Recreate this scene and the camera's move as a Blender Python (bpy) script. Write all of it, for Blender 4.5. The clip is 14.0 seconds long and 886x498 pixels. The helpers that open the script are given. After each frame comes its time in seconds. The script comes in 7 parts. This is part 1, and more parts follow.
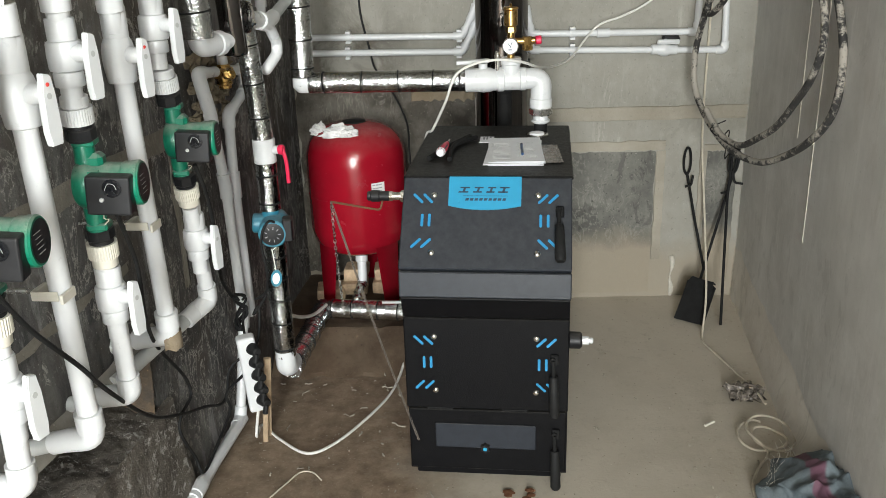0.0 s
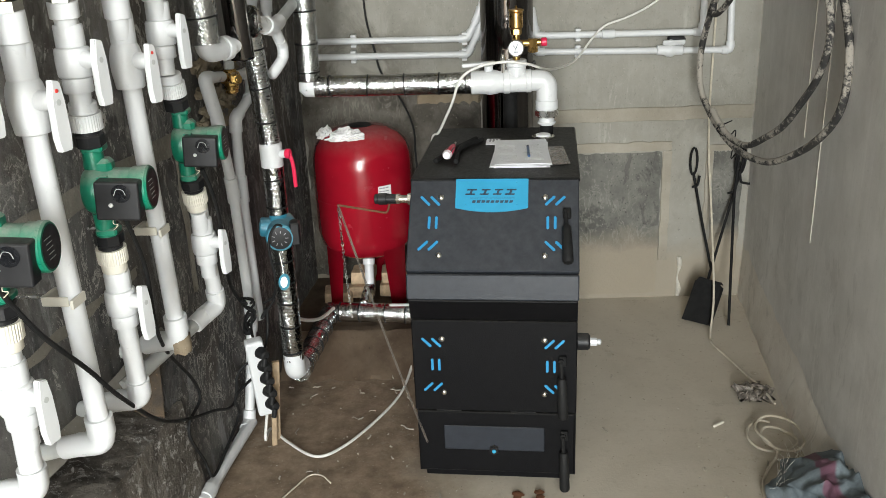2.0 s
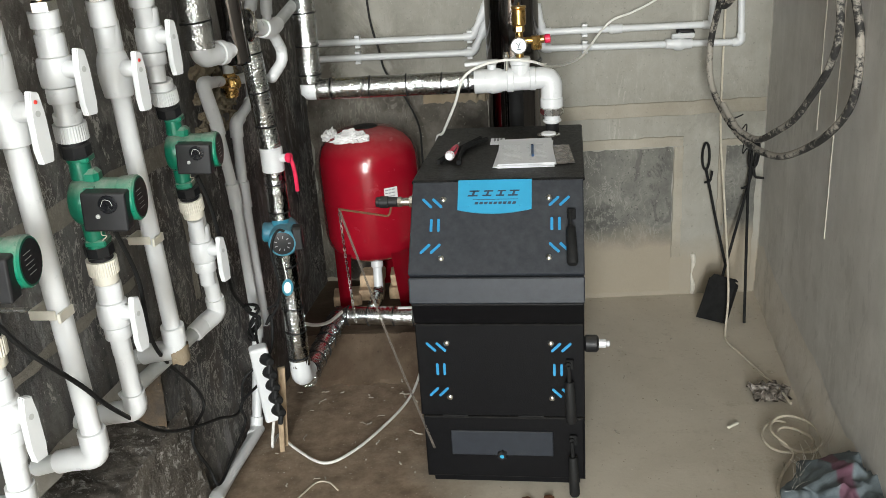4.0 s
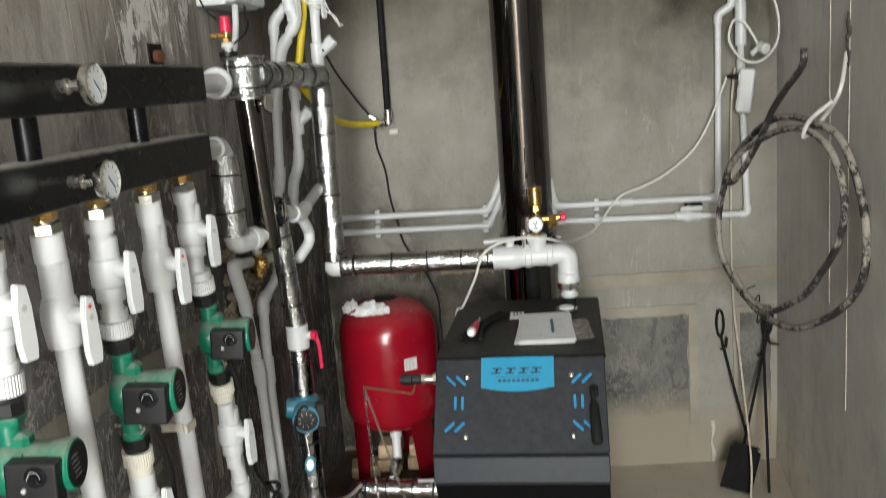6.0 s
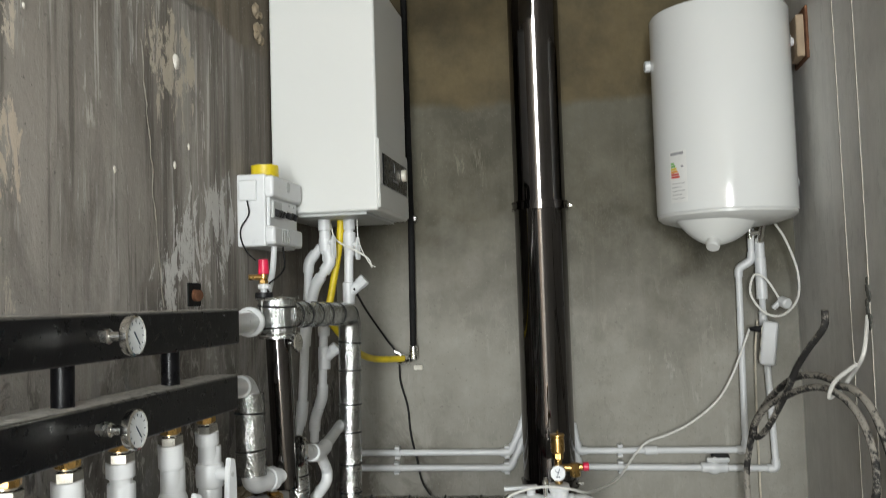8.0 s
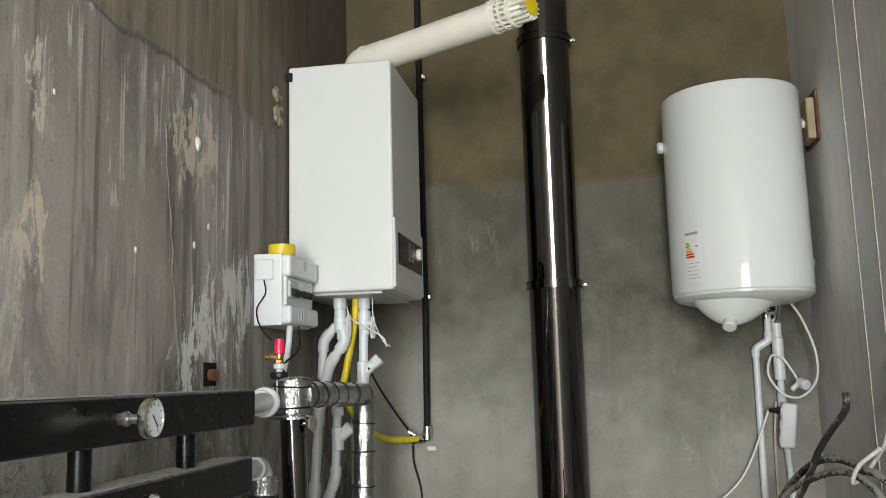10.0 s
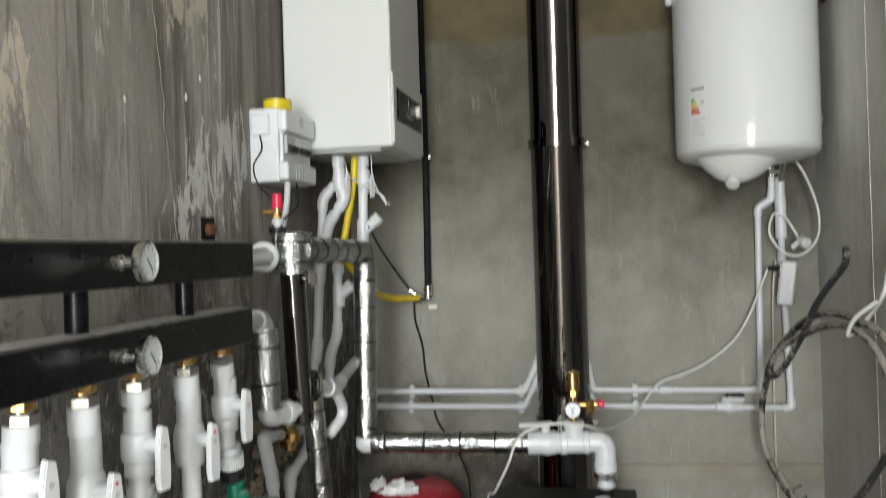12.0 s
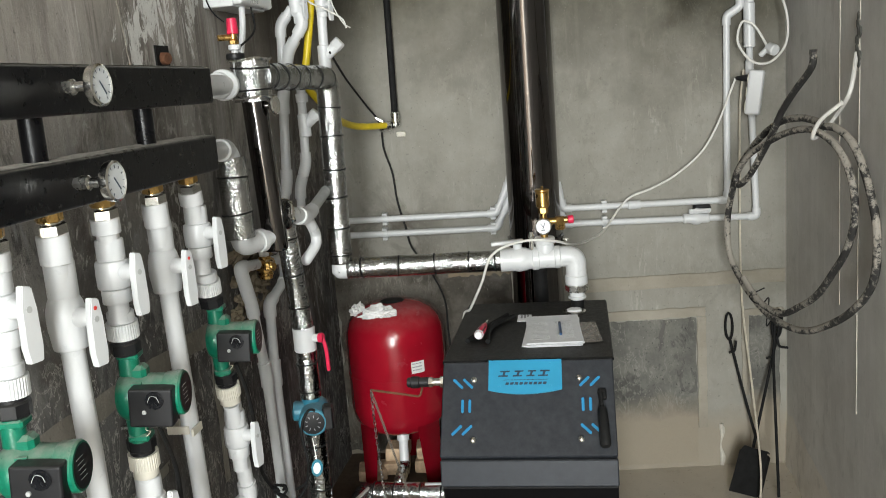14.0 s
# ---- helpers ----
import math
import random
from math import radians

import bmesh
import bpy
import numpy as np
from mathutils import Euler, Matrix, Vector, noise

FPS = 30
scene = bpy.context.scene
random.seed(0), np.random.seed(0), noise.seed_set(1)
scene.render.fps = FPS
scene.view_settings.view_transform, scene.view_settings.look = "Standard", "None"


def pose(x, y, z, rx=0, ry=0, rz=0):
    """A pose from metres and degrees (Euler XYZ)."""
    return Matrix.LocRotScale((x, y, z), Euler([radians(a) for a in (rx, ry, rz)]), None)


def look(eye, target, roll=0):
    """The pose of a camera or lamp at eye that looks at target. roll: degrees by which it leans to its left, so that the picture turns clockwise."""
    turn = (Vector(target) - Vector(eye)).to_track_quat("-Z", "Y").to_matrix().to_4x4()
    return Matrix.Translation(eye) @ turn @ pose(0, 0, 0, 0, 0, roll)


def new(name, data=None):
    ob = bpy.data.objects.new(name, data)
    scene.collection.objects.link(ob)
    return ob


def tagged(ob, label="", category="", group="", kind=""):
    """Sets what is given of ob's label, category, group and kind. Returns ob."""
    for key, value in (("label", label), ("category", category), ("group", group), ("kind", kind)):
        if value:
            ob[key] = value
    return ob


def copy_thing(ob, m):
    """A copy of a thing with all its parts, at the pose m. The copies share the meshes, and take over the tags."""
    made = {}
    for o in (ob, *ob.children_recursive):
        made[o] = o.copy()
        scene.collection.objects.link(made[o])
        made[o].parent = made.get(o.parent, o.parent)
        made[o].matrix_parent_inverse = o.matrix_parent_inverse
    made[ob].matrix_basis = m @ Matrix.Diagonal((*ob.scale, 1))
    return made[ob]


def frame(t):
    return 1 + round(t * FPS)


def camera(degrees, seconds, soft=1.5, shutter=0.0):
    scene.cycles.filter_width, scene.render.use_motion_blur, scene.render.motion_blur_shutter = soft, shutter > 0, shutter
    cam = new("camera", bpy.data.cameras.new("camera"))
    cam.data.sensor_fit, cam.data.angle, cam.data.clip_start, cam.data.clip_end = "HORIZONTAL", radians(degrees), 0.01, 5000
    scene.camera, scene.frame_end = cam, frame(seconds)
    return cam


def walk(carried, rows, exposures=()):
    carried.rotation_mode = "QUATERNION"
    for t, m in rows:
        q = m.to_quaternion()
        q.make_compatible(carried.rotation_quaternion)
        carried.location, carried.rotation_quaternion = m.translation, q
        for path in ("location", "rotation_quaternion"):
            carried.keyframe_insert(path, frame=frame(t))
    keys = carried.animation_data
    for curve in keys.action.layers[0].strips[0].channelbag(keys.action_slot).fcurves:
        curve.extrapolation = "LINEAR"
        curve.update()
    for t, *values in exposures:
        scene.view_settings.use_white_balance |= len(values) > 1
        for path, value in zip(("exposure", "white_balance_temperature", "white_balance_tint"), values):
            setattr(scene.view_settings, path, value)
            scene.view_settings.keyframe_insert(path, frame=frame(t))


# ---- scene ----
cam = camera(53.4, 14.0, soft=0.6, shutter=0.4)
PATH = [
    (0, (0.0790, -0.1540, 1.5500), (0.0102, 1.7160, 0.8431), -1.80),
    (0.5, (0.0700, -0.1550, 1.5520), (0.0007, 1.7150, 0.8462), -1.80),
    (1, (0.0720, -0.1590, 1.5530), (-0.0018, 1.7111, 0.8486), -1.90),
    (1.5, (0.0750, -0.1600, 1.5540), (-0.0029, 1.7122, 0.8548), -2.30),
    (2, (0.0760, -0.1570, 1.5510), (-0.0066, 1.7140, 0.8501), -2.40),
    (2.5, (0.0830, -0.1500, 1.5470), (-0.0019, 1.7203, 0.8438), -2.40),
    (3, (0.1140, -0.1370, 1.5410), (-0.0125, 1.7310, 0.8371), -2.90),
    (3.2, (0.1350, -0.1110, 1.5430), (-0.0056, 1.7539, 0.8339), -3.50),
    (5.5, (0.0920, -0.1350, 1.5770), (-0.0307, 1.7679, 0.9758), -4.10),
    (6, (0.0880, -0.1460, 1.6400), (-0.0413, 1.8145, 1.2620), -4.30),
    (6.5, (0.0810, -0.1510, 1.6530), (-0.0530, 1.8288, 1.4067), -3.30),
    (7, (0.0870, -0.1650, 1.6850), (-0.0456, 1.8300, 1.6334), -2.20),
    (7.5, (0.0850, -0.1590, 1.6920), (-0.0466, 1.8372, 1.7045), -2.00),
    (8, (0.0890, -0.1670, 1.7130), (-0.0681, 1.8243, 1.8297), -1.80),
    (8.5, (0.0890, -0.1750, 1.7240), (-0.0851, 1.8063, 1.9417), -1.70),
    (8.7, (0.1010, -0.1860, 1.7250), (-0.0833, 1.7922, 1.9602), -1.70),
    (10.8, (0.0620, -0.1520, 1.7250), (-0.1085, 1.8198, 2.0192), -1.50),
    (11, (0.0870, -0.1450, 1.7180), (-0.0995, 1.8264, 1.9947), -1.40),
    (11.5, (0.0810, -0.1390, 1.7050), (-0.1050, 1.8442, 1.8774), -1.40),
    (12, (0.0820, -0.1390, 1.6790), (-0.1104, 1.8523, 1.6790), -1.70),
    (12.5, (0.0750, -0.1240, 1.6250), (-0.0996, 1.8405, 1.2934), -2.80),
    (13, (0.0760, -0.1180, 1.6100), (-0.0795, 1.8319, 1.1953), -3.90),
    (13.5, (0.0790, -0.1290, 1.6270), (-0.0667, 1.8228, 1.2160), -4.10),
    (14, (0.0880, -0.1370, 1.6350), (-0.0577, 1.8236, 1.2658), -4.40),
]
EXPOSURES = [(0, 0.53, 6500, 10), (3.2, 0.53, 6500, 10), (5.5, 0.42, 6550, 10), (6.0, 0.25, 6600, 10), (6.5, 0.12, 6600, 10), (7.0, 0.08, 6450, 10), (7.5, 0.05, 6400, 10), (8.0, 0.06, 6400, 10), (11.5, 0.08, 6400, 10), (12.0, 0.09, 6400, 10), (12.5, 0.27, 6450, 10), (13.0, 0.38, 6500, 10), (14.0, 0.33, 6500, 10)]
walk(cam, [(t, look(eye, target, roll)) for t, eye, target, roll in PATH], EXPOSURES)

# ---- world and light ----
world = bpy.data.worlds.new("world")
scene.world = world
world.use_nodes = True
wn = world.node_tree
sky = wn.nodes.new("ShaderNodeTexSky")
sky.sky_type, sky.sun_disc = "NISHITA", False
sky.sun_elevation, sky.sun_rotation = radians(40), radians(200)
wn.nodes["Background"].inputs["Strength"].default_value = 0.12
wn.links.new(sky.outputs[0], wn.nodes["Background"].inputs["Color"])

sun = new("sun", bpy.data.lights.new("sun", "SUN"))
sun.data.energy, sun.data.angle, sun.data.color = 2.0, radians(0.5), (1.0, 0.95, 0.88)
sun.matrix_basis = look((2, 8, 8), (0, 0, 0))

# daylight that comes in through the tall gate behind the camera
gate_light = new("gate_daylight", bpy.data.lights.new("gate_daylight", "AREA"))
gate_light.data.shape, gate_light.data.size, gate_light.data.size_y = "RECTANGLE", 1.3, 3.2
gate_light.data.energy, gate_light.data.color = 465.0, (0.965, 1.0, 0.985)
gate_light.matrix_basis = look((-0.30, -5.52, 1.8), (0.2, 3.3, 1.2))
# added fill lamp in an unseen side opening, to brighten the left wall
side_fill_light = new("side_fill", bpy.data.lights.new("side_fill", "AREA"))
side_fill_light.data.shape, side_fill_light.data.size, side_fill_light.data.size_y = "RECTANGLE", 1.5, 1.9
side_fill_light.data.energy, side_fill_light.data.color = 185.0, (0.965, 1.0, 0.985)
side_fill_light.matrix_basis = pose(0, 3.33, 0, 0, 0, -5) @ pose(1.20, -6.2, 2.7, 90, 0, 90)

# ---- helpers for building ----
SKEW = pose(0, 3.33, 0, 0, 0, -5)      # side walls and the boiler stand five degrees off the back wall
WL = -0.618                            # left wall, in the skewed plan
WR = 1.172                             # right wall, in the skewed plan


def S(x, y, z):
    return SKEW @ Vector((x, y, z))


def V(x, y, z):
    return Vector((x, y, z))


WORLD_OF = {}


def thing(name, at, label, category, group="", kind="", m=None):
    ob = new(name)
    ob.empty_display_size = 0.05
    ob.matrix_basis = m if m is not None else Matrix.Translation(at)
    WORLD_OF[ob] = ob.matrix_basis.copy()
    return tagged(ob, label, category, group, kind)


def mesh_of(name, bm, material, angle=35):
    me = bpy.data.meshes.new(name)
    bmesh.ops.recalc_face_normals(bm, faces=bm.faces)
    bm.to_mesh(me)
    bm.free()
    me.polygons.foreach_set("use_smooth", [True] * len(me.polygons))
    me.set_sharp_from_angle(angle=radians(angle))
    me.materials.append(material)
    return me


def part(name, bm, material, parent=None, label="", angle=35):
    soft = id(bm) in SOFT
    SOFT.discard(id(bm))
    ob = new(name, mesh_of(name, bm, material, angle))
    WORLD_OF[ob] = Matrix()
    if soft:
        ob.modifiers.new("weighted_normal", "WEIGHTED_NORMAL").keep_sharp = True
    if parent is not None:
        ob.parent = parent
        ob.matrix_parent_inverse = WORLD_OF[parent].inverted()
    if label:
        ob["label"] = label
    return ob


def single(name, bm, material, label, category, group="", kind="", angle=35):
    return tagged(part(name, bm, material, None, "", angle), label, category, group, kind)


SOFT = set()


def box(bm, m, size, bevel=0.0, seg=1):
    if seg > 1:
        SOFT.add(id(bm))
    r = bmesh.ops.create_cube(bm, size=1.0, matrix=m @ Matrix.Diagonal((*size, 1)))
    if bevel > 0:
        edges = {e for v in r["verts"] for e in v.link_edges}
        bmesh.ops.bevel(bm, geom=list(edges), offset=bevel, segments=seg, affect="EDGES", profile=0.5)


def frame_of(p0, p1):
    p0, p1 = Vector(p0), Vector(p1)
    q = (p1 - p0).to_track_quat("Z", "Y").to_matrix().to_4x4()
    return Matrix.Translation(p0) @ q, (p1 - p0).length


def revolve(bm, m, profile, seg=24):
    """profile: (radius, height) from bottom to top round m's z axis."""
    rings = []
    for r, h in profile:
        if r < 1e-5:
            rings.append([bm.verts.new(m @ Vector((0, 0, h)))])
        else:
            rings.append([bm.verts.new(m @ Vector((r * math.cos(2 * math.pi * i / seg), r * math.sin(2 * math.pi * i / seg), h))) for i in range(seg)])
    for a, b in zip(rings, rings[1:]):
        for i in range(seg):
            j = (i + 1) % seg
            if len(a) == 1 and len(b) == 1:
                continue
            if len(a) == 1:
                bm.faces.new((a[0], b[j], b[i]))
            elif len(b) == 1:
                bm.faces.new((a[i], a[j], b[0]))
            else:
                bm.faces.new((a[i], a[j], b[j], b[i]))
    if len(rings[0]) > 1:
        bm.faces.new(rings[0][::-1])
    if len(rings[-1]) > 1:
        bm.faces.new(rings[-1])


def rod(bm, p0, p1, r, seg=20, bevel=0.0, r1=None):
    m, h = frame_of(p0, p1)
    r1 = r if r1 is None else r1
    b = min(bevel, h * 0.4)
    prof = [(r - b, 0), (r, b), (r1, h - b), (r1 - b, h)] if b > 0 else [(r, 0), (r1, h)]
    revolve(bm, m, prof, seg)


def ribbed(bm, p0, p1, r, n=36, depth=0.04):
    """A sleeve with lengthwise ribs."""
    m, h = frame_of(p0, p1)
    ends = [[bm.verts.new(m @ Vector((r * (1 + (depth if k % 2 else 0)) * math.cos(math.pi * k / n), r * (1 + (depth if k % 2 else 0)) * math.sin(math.pi * k / n), z))) for k in range(2 * n)] for z in (0, h)]
    for k in range(2 * n):
        j = (k + 1) % (2 * n)
        bm.faces.new((ends[0][k], ends[0][j], ends[1][j], ends[1][k]))
    bm.faces.new(ends[0][::-1])
    bm.faces.new(ends[1])


def curve_points(pts, step=8):
    """Catmull-Rom through the points."""
    pts = [Vector(p) for p in pts]
    ext = [2 * pts[0] - pts[1], *pts, 2 * pts[-1] - pts[-2]]
    out = []
    for i in range(1, len(ext) - 2):
        a, b, c, d = ext[i - 1:i + 3]
        for k in range(step):
            t = k / step
            out.append(0.5 * (2 * b + (c - a) * t + (2 * a - 5 * b + 4 * c - d) * t * t + (3 * b - a - 3 * c + d) * t ** 3))
    out.append(pts[-1])
    return out


def rounded(pts, radius, step=6):
    """A polyline with its corners rounded off."""
    pts = [Vector(p) for p in pts]
    out = [pts[0]]
    for a, b, c in zip(pts, pts[1:], pts[2:]):
        r = min(radius, (a - b).length * 0.45, (c - b).length * 0.45)
        p, q = b + (a - b).normalized() * r, b + (c - b).normalized() * r
        for k in range(step + 1):
            t = k / step
            out.append((1 - t) ** 2 * p + 2 * t * (1 - t) * b + t * t * q)
    out.append(pts[-1])
    return out


def tube(bm, pts, r, seg=12, rough=0.0, scale=30.0, cap=True):
    """Sweeps a circle along pts; rough: uneven radius; r may be a function of the share of the way."""
    pts = [Vector(p) for p in pts]
    tangents = [(pts[min(i + 1, len(pts) - 1)] - pts[max(i - 1, 0)]).normalized() for i in range(len(pts))]
    up = Vector((0, 0, 1)) if abs(tangents[0].z) < 0.9 else Vector((1, 0, 0))
    side = tangents[0].cross(up).normalized()
    rings = []
    for i, (p, t) in enumerate(zip(pts, tangents)):
        side = (side - t * side.dot(t)).normalized()
        up = t.cross(side)
        rr = r(i / (len(pts) - 1)) if callable(r) else r
        ring = []
        for k in range(seg):
            a = 2 * math.pi * k / seg
            d = side * math.cos(a) + up * math.sin(a)
            f = 1.0 + (rough * noise.noise((p + d * rr) * scale) if rough else 0.0)
            ring.append(bm.verts.new(p + d * rr * f))
        rings.append(ring)
    for a, b in zip(rings, rings[1:]):
        for k in range(seg):
            j = (k + 1) % seg
            bm.faces.new((a[k], a[j], b[j], b[k]))
    if cap:
        bm.faces.new(rings[0][::-1])
        bm.faces.new(rings[-1])


def along(p0, p1, n):
    return [Vector(p0).lerp(Vector(p1), i / n) for i in range(n + 1)]


def ring(bm, p, axis, r, w, seg=24, thick=0.003):
    """A flat band round an axis."""
    m, _ = frame_of(Vector(p) - Vector(axis).normalized() * w / 2, Vector(p) + Vector(axis).normalized() * w / 2)
    revolve(bm, m, [(r - thick, 0), (r, 0), (r, w), (r - thick, w)], seg)


def plate(bm, m, outline, depth):
    """An outline in m's xy plane, extruded by depth along z."""
    a = [bm.verts.new(m @ Vector((x, y, 0))) for x, y in outline]
    b = [bm.verts.new(m @ Vector((x, y, depth))) for x, y in outline]
    bm.faces.new(a[::-1])
    bm.faces.new(b)
    for i in range(len(a)):
        j = (i + 1) % len(a)
        bm.faces.new((a[i], a[j], b[j], b[i]))


def grid(bm, f, nu, nv):
    vs = [[bm.verts.new(f(i / nu, j / nv)) for j in range(nv + 1)] for i in range(nu + 1)]
    for i in range(nu):
        for j in range(nv):
            bm.faces.new((vs[i][j], vs[i + 1][j], vs[i + 1][j + 1], vs[i][j + 1]))
    return vs


B = bmesh.new

# ---- materials ----


class Nodes:
    def __init__(self, name):
        self.m = bpy.data.materials.new(name)
        self.m.use_nodes = True
        self.t = self.m.node_tree
        self.p = self.t.nodes["Principled BSDF"]
        self.co = self.t.nodes.new("ShaderNodeTexCoord").outputs["Object"]

    def add(self, kind, **inputs):
        n = self.t.nodes.new(kind)
        for k, v in inputs.items():
            self.put(n.inputs[k.replace("_", " ")], v)
        return n

    def put(self, socket, v):
        if isinstance(v, bpy.types.NodeSocket):
            self.t.links.new(v, socket)
        elif isinstance(v, tuple) and len(v) == 3 and socket.type == "RGBA":
            socket.default_value = (*v, 1)
        else:
            socket.default_value = v

    def scaled(self, sx, sy, sz, turn=0.0):
        return self.add("ShaderNodeMapping", Vector=self.co, Scale=(sx, sy, sz), Rotation=(0, 0, radians(turn))).outputs[0]

    def noise(self, scale, detail=4.0, rough=0.6, co=None, distort=0.0):
        return self.add("ShaderNodeTexNoise", Vector=co or self.co, Scale=scale, Detail=detail, Roughness=rough, Distortion=distort).outputs[0]

    def step(self, fac, lo, hi, a=0.0, b=1.0):
        return self.add("ShaderNodeMapRange", Value=fac, From_Min=lo, From_Max=hi, To_Min=a, To_Max=b).outputs[0]

    def mix(self, fac, a, b):
        n = self.t.nodes.new("ShaderNodeMix")
        n.data_type = "RGBA"
        self.put(n.inputs[0], fac)
        self.put(n.inputs[6], a)
        self.put(n.inputs[7], b)
        return n.outputs[2]

    def math(self, op, a, b=0.0):
        n = self.t.nodes.new("ShaderNodeMath")
        n.operation = op
        self.put(n.inputs[0], a)
        self.put(n.inputs[1], b)
        return n.outputs[0]

    def xyz(self):
        return self.add("ShaderNodeSeparateXYZ", Vector=self.co).outputs

    def bump(self, height, strength, distance=0.01, below=None):
        n = self.add("ShaderNodeBump", Height=height, Strength=strength, Distance=distance)
        if below is not None:
            self.put(n.inputs["Normal"], below)
        return n.outputs[0]

    def done(self, color, rough=0.5, metal=0.0, normal=None, **more):
        self.put(self.p.inputs["Base Color"], color)
        self.put(self.p.inputs["Roughness"], rough)
        self.put(self.p.inputs["Metallic"], metal)
        if normal is not None:
            self.put(self.p.inputs["Normal"], normal)
        for k, v in more.items():
            self.put(self.p.inputs[k.replace("_", " ")], v)
        return self.m


def plain(name, color, rough=0.4, metal=0.0, vary=0.12, scale=25.0, bump=0.05, dust=0.0, even=False, **more):
    """A painted, moulded or metal surface with faint mottling, uneven gloss and, if asked, dust on what faces up."""
    n = Nodes(name)
    dark = tuple(c * (1 - vary) for c in color)
    light = tuple(min(1.0, c * (1 + vary)) for c in color)
    f = n.noise(scale, 5)
    col = n.mix(n.step(f, 0.35, 0.65), dark, light)
    if dust:
        up = n.add("ShaderNodeSeparateXYZ", Vector=n.add("ShaderNodeNewGeometry").outputs["Normal"]).outputs[2]
        d = n.math("MULTIPLY", n.step(up, 0.35, 0.95), n.step(n.noise(40, 6, 0.7), 0.3, 0.7, 0.25, 1.0))
        col = n.mix(n.math("MULTIPLY", d, dust), col, (0.36, 0.34, 0.3))
    g = n.noise(scale * 2.3, 4)
    r = n.step(g, 0.3, 0.7, max(0.02, rough - 0.06), min(1.0, rough + 0.08)) if not even else rough
    nor = n.bump(n.noise(scale * 6, 3), bump, 0.003)
    return n.done(col, r, metal, nor, **more)


def concrete(name, base, stain, pale, streak=0.5, speck=0.4, brown=None, low=None, veins=0.0, high=None, runs=0.0, relief=0.5, damp=None):
    n = Nodes(name)
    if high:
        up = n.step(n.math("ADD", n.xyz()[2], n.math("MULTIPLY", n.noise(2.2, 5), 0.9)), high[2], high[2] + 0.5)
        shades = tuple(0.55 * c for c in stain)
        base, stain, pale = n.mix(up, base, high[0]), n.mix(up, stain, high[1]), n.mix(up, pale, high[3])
    else:
        shades = tuple(0.5 * c for c in stain)
    big = n.noise(1.3, 5, 0.6, distort=0.4)
    mid = n.noise(6.5, 6, 0.65)
    fine = n.noise(55, 5, 0.7)
    col = n.mix(n.step(big, 0.35, 0.65), base, stain)
    col = n.mix(n.step(mid, 0.42, 0.75, 0.0, 0.55), col, pale)
    if streak:
        s = n.noise(7, 5, 0.6, n.scaled(3.2, 3.2, 0.32))
        col = n.mix(n.step(s, 0.50, 0.72, 0.0, streak), col, stain)
        w = n.noise(9, 7, 0.72, n.scaled(3.0, 3.0, 0.55), 0.8)
        patch = n.step(n.noise(2.1, 3), 0.5, 0.66)
        col = n.mix(n.math("MULTIPLY", n.step(w, 0.57, 0.63, 0.0, speck * 1.6), patch), col, pale)
    if runs:
        r1 = n.noise(5, 3, 0.5, n.scaled(2.6, 2.6, 0.10))
        r2 = n.noise(13, 4, 0.6, n.scaled(2.2, 2.2, 0.09))
        col = n.mix(n.step(r1, 0.52, 0.7, 0.0, runs * 0.6), col, pale)
        col = n.mix(n.math("MULTIPLY", n.step(r2, 0.58, 0.66, 0.0, runs), n.step(n.noise(3.2, 3), 0.42, 0.6)), col, pale)
        tan = n.math("MULTIPLY", n.step(n.noise(9, 6, 0.72, n.scaled(1, 1, 0.6), 0.7), 0.56, 0.61), n.step(n.noise(1.7, 3), 0.53, 0.6))
        col = n.mix(n.math("MULTIPLY", tan, runs * 0.4), col, (0.4, 0.35, 0.28))
    if veins:
        v = n.noise(11, 6, 0.68, n.scaled(1.6, 1.6, 0.7), 1.1)
        line = n.step(n.math("ABSOLUTE", n.math("SUBTRACT", v, 0.5)), 0.004, 0.022, veins, 0.0)
        col = n.mix(n.math("MULTIPLY", line, n.step(n.noise(2.6, 4, 0.6), 0.45, 0.6)), col, pale)
        flake = n.math("MULTIPLY", n.step(n.noise(26, 6, 0.7, n.scaled(1, 1, 0.6), 0.5), 0.56, 0.6, 0.0, veins), n.step(n.noise(3.1, 4, 0.6), 0.52, 0.62))
        col = n.mix(flake, col, tuple(0.8 * c for c in pale) if isinstance(pale, tuple) else pale)
        dark = n.math("MULTIPLY", n.step(n.noise(15, 6, 0.7, n.scaled(1, 1, 0.5), 0.6), 0.55, 0.6, 0.0, veins * 0.8), n.step(n.noise(2.3, 4), 0.45, 0.55))
        col = n.mix(dark, col, shades)
    if damp:
        # dark damp patches with a ragged edge, beside a corner of the wall
        wx, wy, wz = n.xyz()
        blot = n.noise(5.5, 7, 0.7, None, 0.6)
        m1 = n.step(n.math("ADD", wx, n.math("MULTIPLY", blot, 0.5)), damp[0] + 0.1, damp[0] + 0.3, 1.0, 0.0)
        m2 = n.math("MULTIPLY", n.step(wz, damp[1], damp[1] + 0.06), n.step(wz, damp[2] - 0.25, damp[2], 1.0, 0.0))
        col = n.mix(n.math("MULTIPLY", n.math("MULTIPLY", m1, m2), n.step(blot, 0.42, 0.58, 0.1, 0.85)), col, damp[3])
    p = n.noise(120, 3, 0.6)
    col = n.mix(n.step(p, 0.66, 0.72, 0.0, speck), col, pale)
    col = n.mix(n.step(n.noise(90, 3, 0.6), 0.64, 0.72, 0.0, speck * 0.8), col, shades)
    z = n.xyz()[2]
